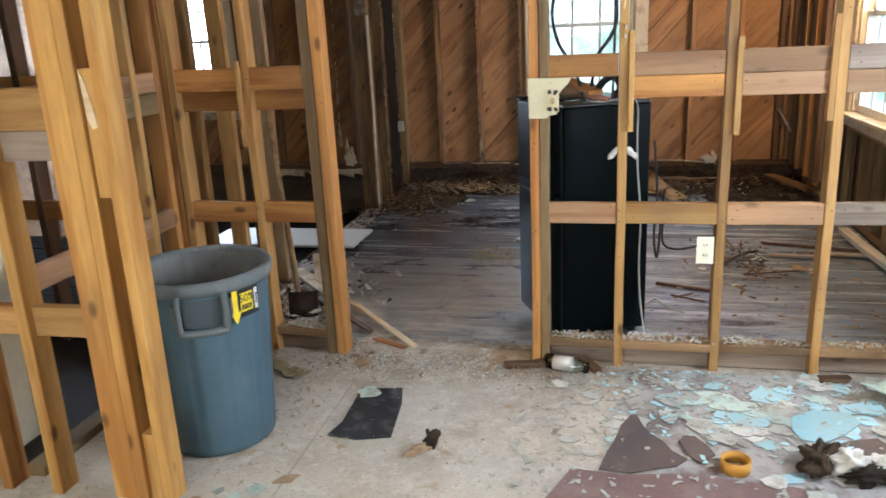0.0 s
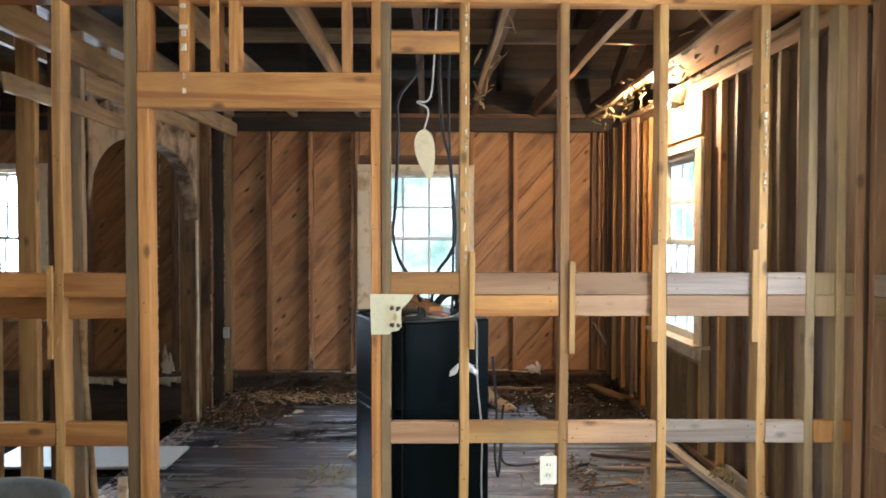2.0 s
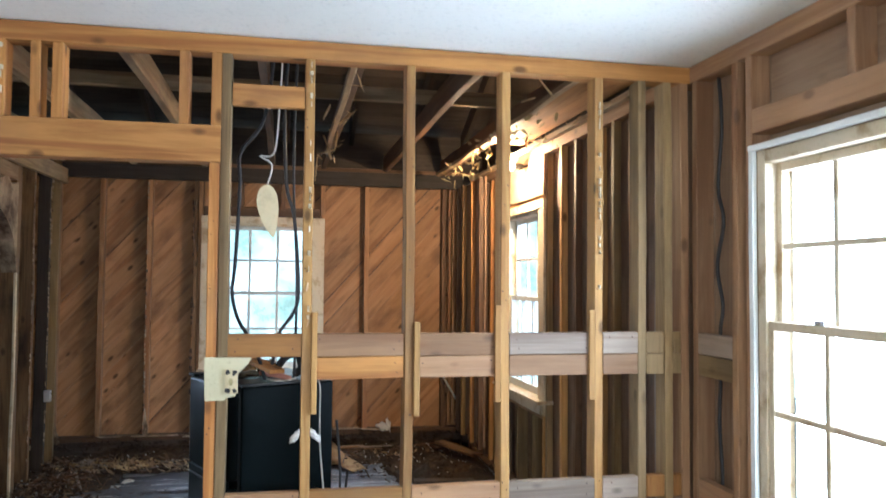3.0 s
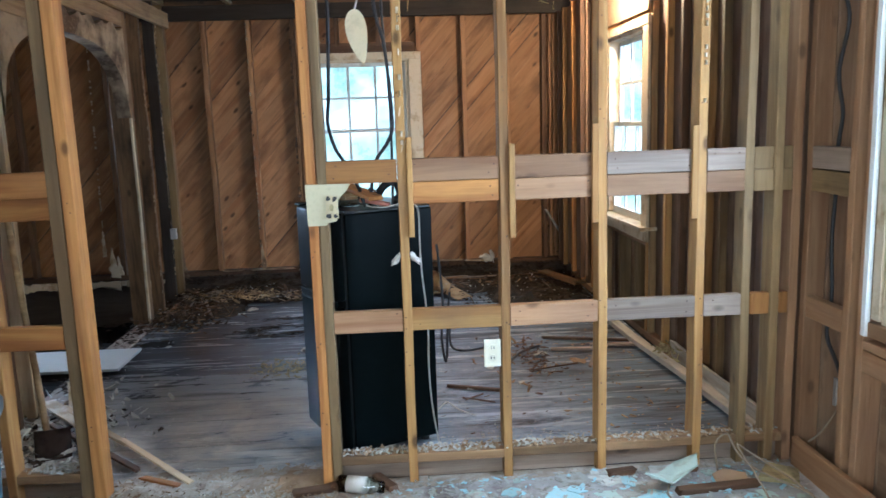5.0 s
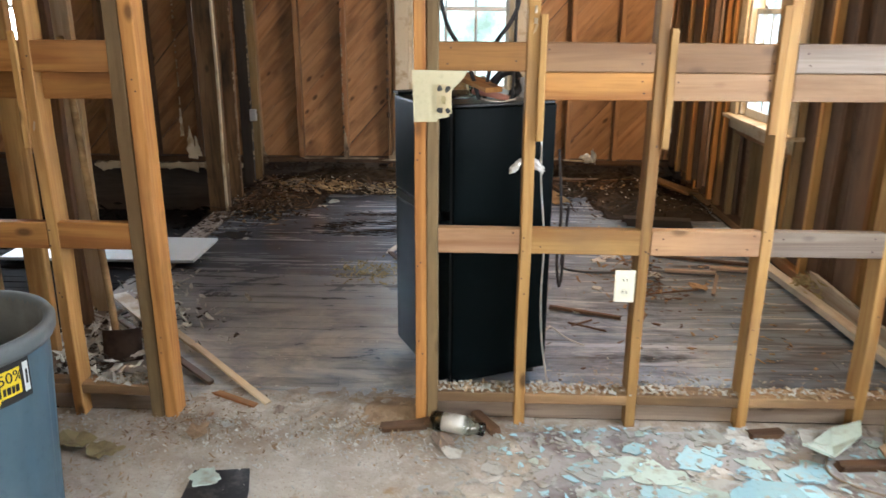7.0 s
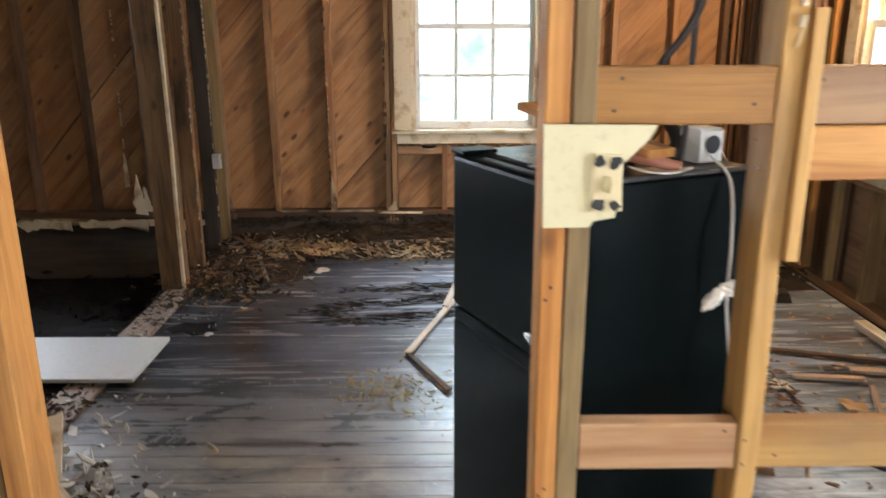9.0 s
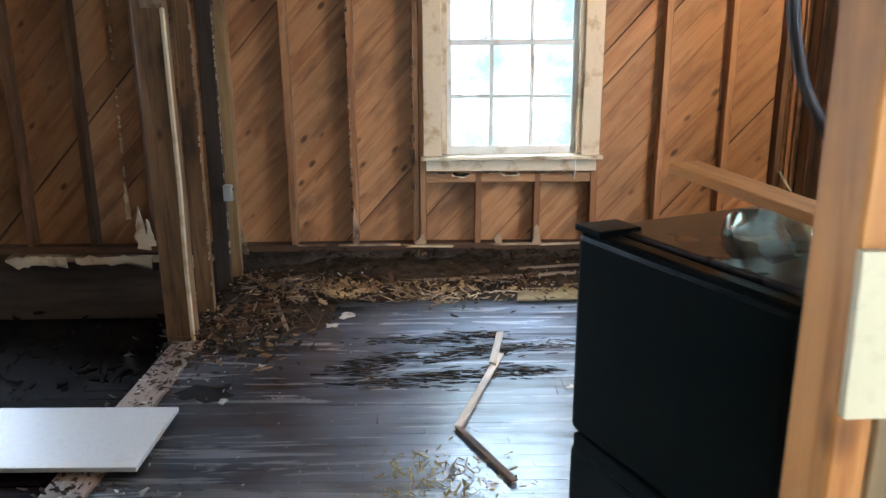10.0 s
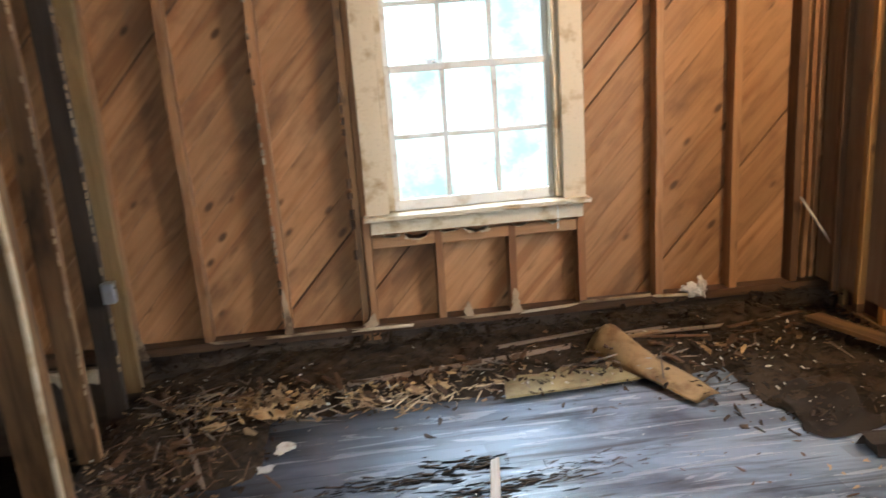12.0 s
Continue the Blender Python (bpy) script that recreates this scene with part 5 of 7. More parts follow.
    part("arrow_head", bm, STICK_YELLOW, st)
    return c


def lathe_ring(profile, sides=64):
    bm = bmesh.new()
    rows = [[bm.verts.new((r * math.cos(2 * math.pi * k / sides), r * math.sin(2 * math.pi * k / sides), z)) for k in range(sides)] for r, z in profile]
    for r0, r1 in zip(rows, rows[1:] + rows[:1]):
        for k in range(sides):
            bm.faces.new((r0[k], r0[(k + 1) % sides], r1[(k + 1) % sides], r1[k]))
    bmesh.ops.recalc_face_normals(bm, faces=bm.faces)
    return bm


def curved(name, a0, a1, r, z0, z1, mt, parent, label=""):
    bm = bmesh.new()
    lo, hi = [], []
    for k in range(9):
        a = a0 + (a1 - a0) * k / 8
        lo.append(bm.verts.new((r * math.cos(a), r * math.sin(a), z0)))
        hi.append(bm.verts.new(((r + 0.002) * math.cos(a), (r + 0.002) * math.sin(a), z1)))
    for k in range(8):
        bm.faces.new((lo[k], lo[k + 1], hi[k + 1], hi[k]))
    return part(name, bm, mt, parent, label)


trash_can()

# ---- shovel and boards in the side doorway ----
sh = thing("shovel", "old square shovel with a worn wooden handle, leaning on the studs", "shovel")
tube("handle", [(-1.33, 3.735, 0.10), (-1.40, 3.84, 0.42), (-1.47, 3.93, 0.8), (-1.545, 4.04, 1.2), (-1.575, 4.075, 1.35)], 0.016, STUD_OLIVE, sh)
bm = bmesh.new()
g = []
for i in range(6):
    for j in range(4):
        u, v = -0.08 + 0.032 * i, 0.14 * j / 3
        g.append(bm.verts.new((u, 0.028 * (abs(u) / 0.08) ** 2 + 0.01 * j / 3, v)))
for i in range(5):
    for j in range(3):
        bm.faces.new((g[i * 4 + j], g[(i + 1) * 4 + j], g[(i + 1) * 4 + j + 1], g[i * 4 + j + 1]))
bmesh.ops.solidify(bm, geom=bm.faces[:], thickness=0.004)
part("blade", bm, RUST, sh, "rusty steel blade", pose(-1.298, 3.69, 0.006, -12, 0, 15), True)
tagged(stick("white_board", (-2.6, 5.2, 0.034), (-1.43, 5.19, 0.034), 0.455, 0.018, BOARD_WHITE, wobble=0.0005, cut=0.001, segs=1), "white melamine shelf board lying across a floor plate", "board")
for p0, p1, w, h, mt, lab in (((-1.50, 4.30, 0.05), (-0.98, 3.77, 0.03), 0.035, 0.014, SPLINT, "pale splintered lath leaning on rubble"),
                              ((-1.02, 3.80, 0.045), (-0.57, 3.345, 0.012), 0.03, 0.012, SPLINT, "broken pale lath lying across the doorway"),
                              ((-1.45, 4.05, 0.04), (-0.85, 3.50, 0.02), 0.03, 0.015, STUD_DARK, "thin brown lath on the floor"),
                              ((-1.6, 4.35, 0.06), (-1.25, 4.0, 0.03), 0.08, 0.012, TRIM, "broken white trim board"),
                              ((-1.52, 4.5, 0.12), (-1.40, 4.2, 0.02), 0.05, 0.012, TRIM, "broken white trim board"),
                              ((-0.80, 3.42, 0.02), (-0.62, 3.33, 0.012), 0.03, 0.012, STUD_ORANGE, "orange splinter on the floor")):
    tagged(stick("lath", p0, p1, w, h, mt, ragged=0.012, wobble=0.004), lab, "lath", "broken laths")

# broken stick lying in a bend
bs = thing("broken_lath", "broken pale wooden lath lying bent on the wet floor", "lath")
stick("piece", (-0.30, 5.27, 0.014), (-0.07, 6.0, 0.012), 0.032, 0.014, BLEACHED, bs, ragged=0.02)
stick("piece", (-0.12, 5.86, 0.024), (-0.05, 6.25, 0.02), 0.035, 0.012, BLEACHED, bs, ragged=0.03)
stick("piece", (-0.30, 5.28, 0.013), (-0.12, 4.9, 0.012), 0.028, 0.014, POST_ROT, bs, ragged=0.01)

# ---- things on the front floor ----
def flat_piece(name, outline, z, mt, label, category, thick=0.004, bend=0.0, group=""):
    cx = sum(p[0] for p in outline) / len(outline)
    cy = sum(p[1] for p in outline) / len(outline)
    bm = prism([(x - cx, y - cy) for x, y in outline], thick, bend=bend)
    return tagged(part(name, bm, mt, None, "", pose(cx, cy, z)), label, category, group)


flat_piece("tar_paper", [(-0.72, 2.50), (-0.60, 2.485), (-0.47, 2.52), (-0.485, 2.66), (-0.50, 2.80), (-0.53, 2.92), (-0.62, 2.905), (-0.71, 2.90), (-0.70, 2.75), (-0.695, 2.6)], 0.001, TAR, "torn black tar paper sheet lying on the subfloor", "tar paper", 0.009)
flat_piece("paint_scrap", shard(0.05, rng, 1.2), 0.007, FLAKE_GREEN, "pale green paint scrap on the tar paper", "scrap").matrix_basis = pose(-0.66, 2.86, 0.011, 0, 0, 40)
flat_piece("linoleum_piece", [(0.316, 2.397), (0.34, 2.50), (0.37, 2.60), (0.395, 2.71), (0.43, 2.79), (0.455, 2.80), (0.475, 2.72), (0.50, 2.66), (0.545, 2.61), (0.57, 2.55), (0.62, 2.50), (0.58, 2.45), (0.50, 2.42), (0.42, 2.385)], 0.008, LINO, "torn brown linoleum piece on the subfloor", "linoleum", 0.005)
flat_piece("linoleum_piece", [(0.60, 2.62), (0.63, 2.52), (0.66, 2.48), (0.717, 2.54), (0.70, 2.60), (0.66, 2.66), (0.62, 2.66)], 0.008, LINO, "torn brown linoleum piece on the subfloor", "linoleum", 0.005)
flat_piece("linoleum_piece", [(1.05, 2.55), (1.25, 2.50), (1.36, 2.62), (1.30, 2.74), (1.18, 2.70)], 0.002, LINO, "torn brown linoleum piece on the subfloor", "linoleum", 0.005)
lr = random.Random(33)
edge = [(0.30, 2.38), (0.8, 2.36), (1.4, 2.3), (2.03, 2.3), (2.03, 3.235), (1.6, 3.24), (1.1, 3.235), (0.6, 3.235), (0.36, 3.2), (0.42, 3.0), (0.33, 2.8), (0.36, 2.6)]
flat_piece("linoleum_sheet", [(x + lr.uniform(-0.02, 0.02) * (x < 2), y - abs(lr.uniform(0, 0.02))) for x, y in edge], 0.0002, LINO_GREY, "dirty grey worn linoleum sheet under the paint flakes", "linoleum", 0.0012)
flat_piece("linoleum_sheet", [(0.16, 1.6), (1.3, 1.6), (1.28, 2.2), (1.0, 2.38), (0.80, 2.40), (0.6, 2.42), (0.40, 2.385), (0.22, 2.40), (0.14, 2.2)], 0.0005, LINO_RED, "worn reddish linoleum sheet glued to the floor", "linoleum", 0.003)
ring = thing("tape_roll", "orange ring of tape lying on the floor", "tape", pose(0.775, 2.47, 0.001, 0, 0, 0))
part("band", lathe_ring([(0.044, 0.0), (0.05, 0.0), (0.05, 0.045), (0.044, 0.045)], 32), TAPE, ring, "", None, True)
flat_piece("paint_flake", [(1.03, 2.68), (1.10, 2.665), (1.20, 2.75), (1.27, 2.83), (1.25, 2.90), (1.12, 2.915), (1.03, 2.85), (1.015, 2.75)], 0.006, FLAKE_BLUE, "large curled light blue paint flake", "paint flake", 0.004, 0.3)
bot = jar("plastic_bottle", 0.16, 3.19, 0.0, -18, 0.2, 0.034, "clear crushed plastic bottle with a white label, by the partition")
part("label_band", lathe([(0.0348, -0.055), (0.0352, 0.0), (0.0348, 0.03)], 28), RAG, bot, "wrinkled white paper label", None, True)
for x, y, rz, L, lab in ((-0.04, 3.2, 8, 0.16, 1), (0.26, 3.24, -60, 0.14, 1), (0.06, 3.24, 30, 0.1, 1), (1.62, 3.02, 4, 0.34, 1), (1.27, 3.2, 3, 0.11, 1), (1.55, 3.2, 5, 0.10, 1)):
    tagged(part("wood_scrap", bar_mesh(L, 0.045, 0.025, 0.003, 0.004, 0.012), STUD_DARK, None, "", pose(x, y, 0.015, 0, 0, rz)), "dark brown wood scrap on the dusty floor", "wood scrap", "wood scraps by the partition")
flat_piece("tile_scrap", [(1.38, 3.14), (1.55, 3.13), (1.57, 3.2), (1.53, 3.24), (1.40, 3.235)], 0.004, FLAKE_PALE, "grey tile scrap lying on the floor", "tile", 0.012)
flat_piece("wallboard_scrap", [(1.30, 2.98), (1.42, 3.0), (1.58, 3.14), (1.60, 3.2), (1.50, 3.2), (1.40, 3.12)], 0.02, FLAKE_GREEN, "curled pale green wallboard scrap", "wallboard scrap", 0.008, 2.0)
flat_piece("cardboard_scrap", [(1.62, 3.03), (1.75, 3.02), (1.78, 3.12), (1.70, 3.17), (1.64, 3.13)], 0.006, CARD, "brown cardboard scrap lying on the floor", "cardboard", 0.006, 1.0)
flat_piece("cardboard_scrap", [(1.80, 3.05), (1.95, 3.0), (2.0, 3.1), (1.9, 3.18)], 0.006, YELLOWED, "yellow foam scrap lying by the wall", "foam scrap", 0.02, 0.5)
tagged(tube("tan_cable", [(1.45, 3.1, 0.01), (1.40, 2.95, 0.012), (1.55, 2.82, 0.02), (1.72, 2.8, 0.03), (1.74, 2.95, 0.09), (1.72, 3.08, 0.16), (1.78, 3.1, 0.12), (1.9, 3.0, 0.05), (1.95, 2.85, 0.015)], 0.0042, CABLE_TAN), "tan cable coiled loosely on the floor", "cable")
tagged(tube("tan_cable", [(1.68, 3.17, 0.01), (1.66, 3.15, 0.14), (1.70, 3.13, 0.19), (1.73, 3.1, 0.12), (1.80, 3.05, 0.06), (1.95, 2.9, 0.02)], 0.004, CABLE_TAN), "tan cable coiled loosely on the floor", "cable")
tw = thing("wood_twist", "small twisted brown root of wood on the subfloor", "wood scrap", pose(-0.30, 2.46, 0.0))
lump("stem", (0.0, 0.01, 0.035), (0.03, 0.022, 0.045), (0, 25, 0), ROT, tw, 3, 0.6)
lump("stem", (-0.035, -0.03, 0.015), (0.05, 0.02, 0.017), (0, 0, 50), CARD, tw, 7, 0.6)
rl = thing("cloth_bundle", "dirty white and brown cloth bundle on the floor", "cloth", pose(1.12, 2.52, 0.0))
lump("fold", (-0.07, 0.0, 0.04), (0.085, 0.05, 0.045), (0, 0, 60), ROT, rl, 2, 0.9)
lump("fold", (0.02, -0.02, 0.04), (0.075, 0.045, 0.04), (0, 0, -20), RAG, rl, 6, 0.7)
lump("fold", (0.13, -0.01, 0.035), (0.06, 0.05, 0.032), (0, 0, 30), RAG, rl, 11, 0.7)
lump("fold", (0.07, -0.08, 0.03), (0.09, 0.03, 0.03), (0, 0, 10), DIRT, rl, 15, 0.7)

# countable larger paint flakes
fr_ = random.Random(21)
def flakes(n, x0, x1, y0, y1, lo, hi, mats, label, group):
    for i in range(n):
        s = fr_.uniform(lo, hi)
        mt = fr_.choice(mats)
        bm = prism(shard(s, fr_, fr_.uniform(0.9, 1.6), fr_.choice((6, 7, 8))), 0.003, bend=fr_.uniform(0, 0.02 / s) )
        ob = part("paint_flake", bm, mt, None, "", pose(fr_.uniform(x0, x1), fr_.uniform(y0, y1), 0.002 + 0.004 * fr_.random(), fr_.uniform(-4, 4), fr_.uniform(-4, 4), fr_.uniform(0, 360)))
        tagged(ob, label, "paint flake", group)


flakes(56, 0.45, 1.95, 2.72, 3.2, 0.025, 0.085, [FLAKE_BLUE, FLAKE_BLUE, FLAKE_GREEN, FLAKE_PALE], "curled light blue and white paint flake on the floor", "paint flakes on the front floor")
flakes(22, 0.12, 0.7, 2.45, 3.15, 0.02, 0.05, [FLAKE_GREEN, FLAKE_PALE, FLAKE_PALE], "pale green paint flake on the floor", "paint flakes on the front floor")
flakes(14, 0.7, 1.5, 2.3, 2.75, 0.03, 0.075, [FLAKE_BLUE, FLAKE_PALE], "light blue paint flake on the floor", "paint flakes on the front floor")
flakes(10, -1.3, -0.75, 1.95, 2.2, 0.02, 0.05, [FLAKE_GREEN, FLAKE_PALE, CARD], "pale scrap beside the end post", "paint flakes on the front floor")

# ---- uncountable litter ----
def litter(name, label, category, material, n, spot, size, flat=0.25, long=(1.0, 2.5), lift=(0.0, 0.01), tilt=0.5, seed=1, thick=0.18, turn=6.283):
    """Many small broken bits in one object; spot(r) gives x, y and the height of the support."""
    r = random.Random(seed)
    verts, faces = [], []
    for _ in range(n):
        x, y, z = spot(r)
        s, q = r.uniform(*size), r.uniform(*long)
        a = r.uniform(-turn / 2, turn / 2)
        m = Matrix.Translation((x, y, z + r.uniform(*lift) + s * 0.1)) @ Euler((r.gauss(0, tilt), r.gauss(0, tilt), a)).to_matrix().to_4x4()
        k = len(verts)
        t = s * thick
        crisp = 0.35 * s * min(1.0, tilt * 1.6)
        pts = []
        for g in (0.1, 1.0, 2.2, 3.2, 4.1, 5.2):
            d = r.uniform(0.35, 1.2)
            pts.append((q * s * 0.9 * math.cos(g + r.uniform(-0.35, 0.35)) * d, 0.6 * s * math.sin(g + r.uniform(-0.35, 0.35)) * d, r.uniform(-crisp, crisp)))
        for zz in (0, t):
            for u, v, w in pts:
                verts.append(tuple(m @ Vector((u, v, zz + w))))
        verts.append(tuple(m @ Vector((0, 0, 0))))
        verts.append(tuple(m @ Vector((0, 0, t))))
        for i in range(6):
            n1 = (i + 1) % 6
            faces += [(k + n1, k + i, k + 12), (k + 6 + i, k + 6 + n1, k + 13), (k + i, k + n1, k + 6 + n1, k + 6 + i)]
    me = bpy.data.meshes.new(name)
    me.from_pydata(verts, [], faces)
    me.materials.append(material)
    ob = new(name, me)
    return tagged(ob, label, category, kind="stuff")


def in_box(x0, x1, y0, y1, z=0.0, bias=1.0):
    return lambda r: (r.uniform(x0, x1), y0 + (y1 - y0) * r.random() ** bias, z)


def near_line(x0, x1, y, spread, z=0.0):
    return lambda r: (r.uniform(x0, x1), y - abs(r.gauss(0, spread)), z)


litter("paint_chips", "tiny light blue paint chips scattered on the subfloor", "debris", FLAKE_BLUE, 420, in_box(0.3, 2.0, 2.4, 3.24, bias=0.7), (0.004, 0.024), long=(0.9, 1.5), tilt=0.12, thick=0.08, seed=2)
litter("paint_chips", "tiny white paint chips scattered on the subfloor", "debris", FLAKE_PALE, 1500, in_box(0.0, 2.0, 2.2, 3.25, bias=0.7), (0.003, 0.022), long=(0.9, 1.6), tilt=0.12, thick=0.08, seed=3)
litter("plaster_crumbs", "white plaster crumbs scattered on the subfloor", "debris", FLAKE_PALE, 1500, in_box(-1.7, 0.4, 1.9, 3.3, bias=0.6), (0.0015, 0.008), long=(1, 1.6), seed=4)
litter("dust_specks", "dark specks of dirt on the subfloor", "debris", CARD, 1100, in_box(-1.7, 2.0, 1.9, 3.3), (0.001, 0.0045), seed=5)
litter("wood_bits", "brown wood bits heaped at the doorway", "debris", CARD, 1300, near_line(-1.0, 0.35, 3.44, 0.16), (0.001, 0.006), long=(1, 1.6), seed=6)
litter("wood_bits", "brown leaves and bits by the door post", "debris", CARD, 700, lambda r: (r.gauss(-0.06, 0.14), r.gauss(3.26, 0.09), 0.0), (0.0015, 0.010), lift=(0, 0.02), seed=7)
litter("wood_bits", "brown bits by the door post", "debris", CHIP, 260, lambda r: (r.gauss(-0.75, 0.15), r.gauss(3.2, 0.1), 0.0), (0.002, 0.010), lift=(0, 0.02), seed=8)
litter("plaster_rubble", "plaster crumbs lying along the bottom blocks", "debris", FLAKE_PALE, 620, lambda r: (r.choice((r.uniform(0.09, 2.0), r.uniform(0.09, 1.0))), r.uniform(3.262, 3.335), 0.127), (0.002, 0.012), long=(1, 1.6), lift=(0, 0.008), seed=9, thick=0.5)
litter("plaster_rubble", "brown crumbs lying along the bottom blocks", "debris", CARD, 340, lambda r: (r.uniform(0.09, 2.0), r.uniform(3.262, 3.335), 0.127), (0.004, 0.014), long=(1, 2), lift=(0, 0.006), seed=39, thick=0.4)
litter("plaster_rubble", "plaster crumbs lying along the bottom blocks", "debris", FLAKE_PALE, 90, lambda r: (r.uniform(-1.24, -1.01), r.uniform(3.262, 3.335), 0.127), (0.006, 0.018), lift=(0, 0.01), seed=10)
litter("plaster_rubble", "white plaster rubble behind the partition", "debris", FLAKE_PALE, 520, lambda r: (r.uniform(0.5, 2.0), 3.36 + abs(r.gauss(0, 0.14)), 0.0), (0.003, 0.014), long=(1, 1.5), lift=(0, 0.015), seed=11)
litter("floor_litter", "pale crumbs scattered over the wet floor", "debris", FLAKE_PALE, 300, in_box(-1.5, 2.0, 3.4, 6.9), (0.002, 0.007), long=(1, 1.4), seed=12)
litter("floor_litter", "wood bits scattered over the wet floor", "debris", STUD_DARK, 120, in_box(0.5, 2.0, 3.5, 6.8), (0.004, 0.014), long=(1, 2.5), tilt=0.12, seed=13)
litter("floor_litter", "pale splinters scattered by the side wall", "debris", CHIP, 90, in_box(1.2, 2.0, 3.5, 6.0), (0.004, 0.016), long=(1, 2.5), tilt=0.15, seed=14)
litter("floor_litter", "dark splintered pile on the rear floor", "debris", STUD_DARK, 110, lambda r: (r.gauss(1.2, 0.06), r.gauss(4.85, 0.25), 0.0), (0.005, 0.022), long=(1, 2.5), lift=(0, 0.025), tilt=0.25, seed=91)
litter("floor_litter", "tan splinters on the rear floor", "debris", CHIP, 60, lambda r: (r.gauss(1.1, 0.12), r.gauss(4.9, 0.25), 0.0), (0.005, 0.022), long=(1, 4), lift=(0, 0.03), tilt=0.3, seed=92)
litter("plaster_rubble", "white plaster dust and crumbs behind the partition", "debris", FLAKE_PALE, 900, lambda r: (r.uniform(0.5, 1.25), 3.36 + abs(r.gauss(0, 0.16)), 0.0), (0.002, 0.011), long=(1, 1.5), lift=(0, 0.01), seed=93)
litter("splinters", "long dark and grey wood splinters lying on the rot heap", "debris", STUD_GREY, 130, lambda r: (r.choice((r.uniform(-1.5, 1.8), r.gauss(-1.25, 0.15))), 7.05 - abs(r.gauss(0, 0.2)), 0.05), (0.004, 0.011), long=(5, 16), lift=(0, 0.03), tilt=0.16, seed=94, thick=0.5)
litter("splinters", "pale wood splinters lying on the rot heap", "debris", SPLINT, 60, lambda r: (r.gauss(-0.28, 0.16), r.gauss(6.85, 0.05), 0.02), (0.004, 0.010), long=(4, 12), lift=(0, 0.03), tilt=0.16, seed=95, thick=0.5)
litter("splinters", "brown wood splinters round the rotten post", "debris", STUD_DARK, 120, lambda r: (r.gauss(-1.35, 0.15), r.gauss(6.5, 0.25), 0.02), (0.004, 0.012), long=(5, 16), lift=(0, 0.04), tilt=0.25, seed=96, thick=0.5)
tagged(tube("white_wire", [(0.538, 4.06, 0.006), (0.58, 4.13, 0.012), (0.60, 4.155, 0.006), (0.655, 4.01, 0.014), (0.728, 3.95, 0.006)], 0.004, CORD_WHITE), "thin white wire lying on the wet floor", "wire")
sr0 = random.Random(52)
for x, yy, sz, mt, lab in ((0.98, 5.18, 0.06, RAG, "crumpled white paper on the wet floor"), (1.06, 5.27, 0.045, RAG, "crumpled white paper on the wet floor"), (-0.787, 3.137, 0.05, CARD, "crumpled brown paper by the door post"), (-0.69, 3.20, 0.032, FLAKE_PALE, "white plaster scrap by the door post"),
                           (-0.52, 3.30, 0.03, STUD_GREY, "grey curled scrap in the doorway"), (1.26, 4.92, 0.05, FLAKE_PALE, "pale scrap on the rear floor"), (1.45, 4.73, 0.06, CHIP, "tan torn scrap on the rear floor"), (0.10, 3.12, 0.045, STUD_GREY, "grey torn scrap by the partition"), (-1.19, 3.05, 0.07, BOARD_TAN, "yellowed torn board by the side partition"), (-1.05, 3.0, 0.06, BOARD_TAN, "yellowed torn board by the side partition")):
    tagged(part("torn_scrap", crumpled(sz, sr0, 1.4, 0.003, 0.3), mt, None, "", pose(x, yy, 0.006, sr0.uniform(-6, 6), sr0.uniform(-6, 6), sr0.uniform(0, 360))), lab, "scrap", "torn scraps on the floor")
for p0, p1 in (((0.68, 4.20, 0.01), (0.85, 4.11, 0.012)), ((0.70, 4.17, 0.012), (0.80, 4.22, 0.02)), ((1.16, 4.62, 0.012), (1.45, 4.68, 0.016))):
    tagged(stick("twig", p0, p1, 0.010, 0.008, STUD_DARK, ragged=0.01, wobble=0.004), "dark thin twig on the wet floor", "twig", "twigs on the rear floor")
litter("insulation_tuft", "torn yellow insulation tuft by the side wall", "debris", YELLOWED, 60, lambda r: (r.gauss(1.96, 0.03), r.gauss(4.55, 0.06), 0.09), (0.006, 0.02), long=(1, 3), lift=(0, 0.05), tilt=0.6, seed=97)
litter("straw", "yellow straw-like insulation bits on the wet floor", "debris", YELLOWED, 260, lambda r: (r.gauss(-0.36, 0.12), r.gauss(4.92, 0.1), 0.0), (0.003, 0.011), long=(1, 5), lift=(0, 0.012), seed=15)
litter("side_rubble", "pale rubble in the side doorway", "debris", FLAKE_PALE, 480, lambda r: (r.gauss(-1.42, 0.16), r.gauss(4.0, 0.27), 0.0), (0.006, 0.03), lift=(0, 0.03), seed=16)
litter("side_rubble", "brown rubble in the side doorway", "debris", ROT, 300, lambda r: (r.gauss(-1.38, 0.15), r.gauss(3.85, 0.25), 0.0), (0.006, 0.026), long=(1, 1.6), lift=(0, 0.03), seed=17)

# ---- rear floor, planks across ----
floor_rear = thing("floor_rear", "wet blackened narrow plank floor with pale scuffs and painted bluish sheen", "floor", kind="structure")
pr = random.Random(5)
y = 3.352
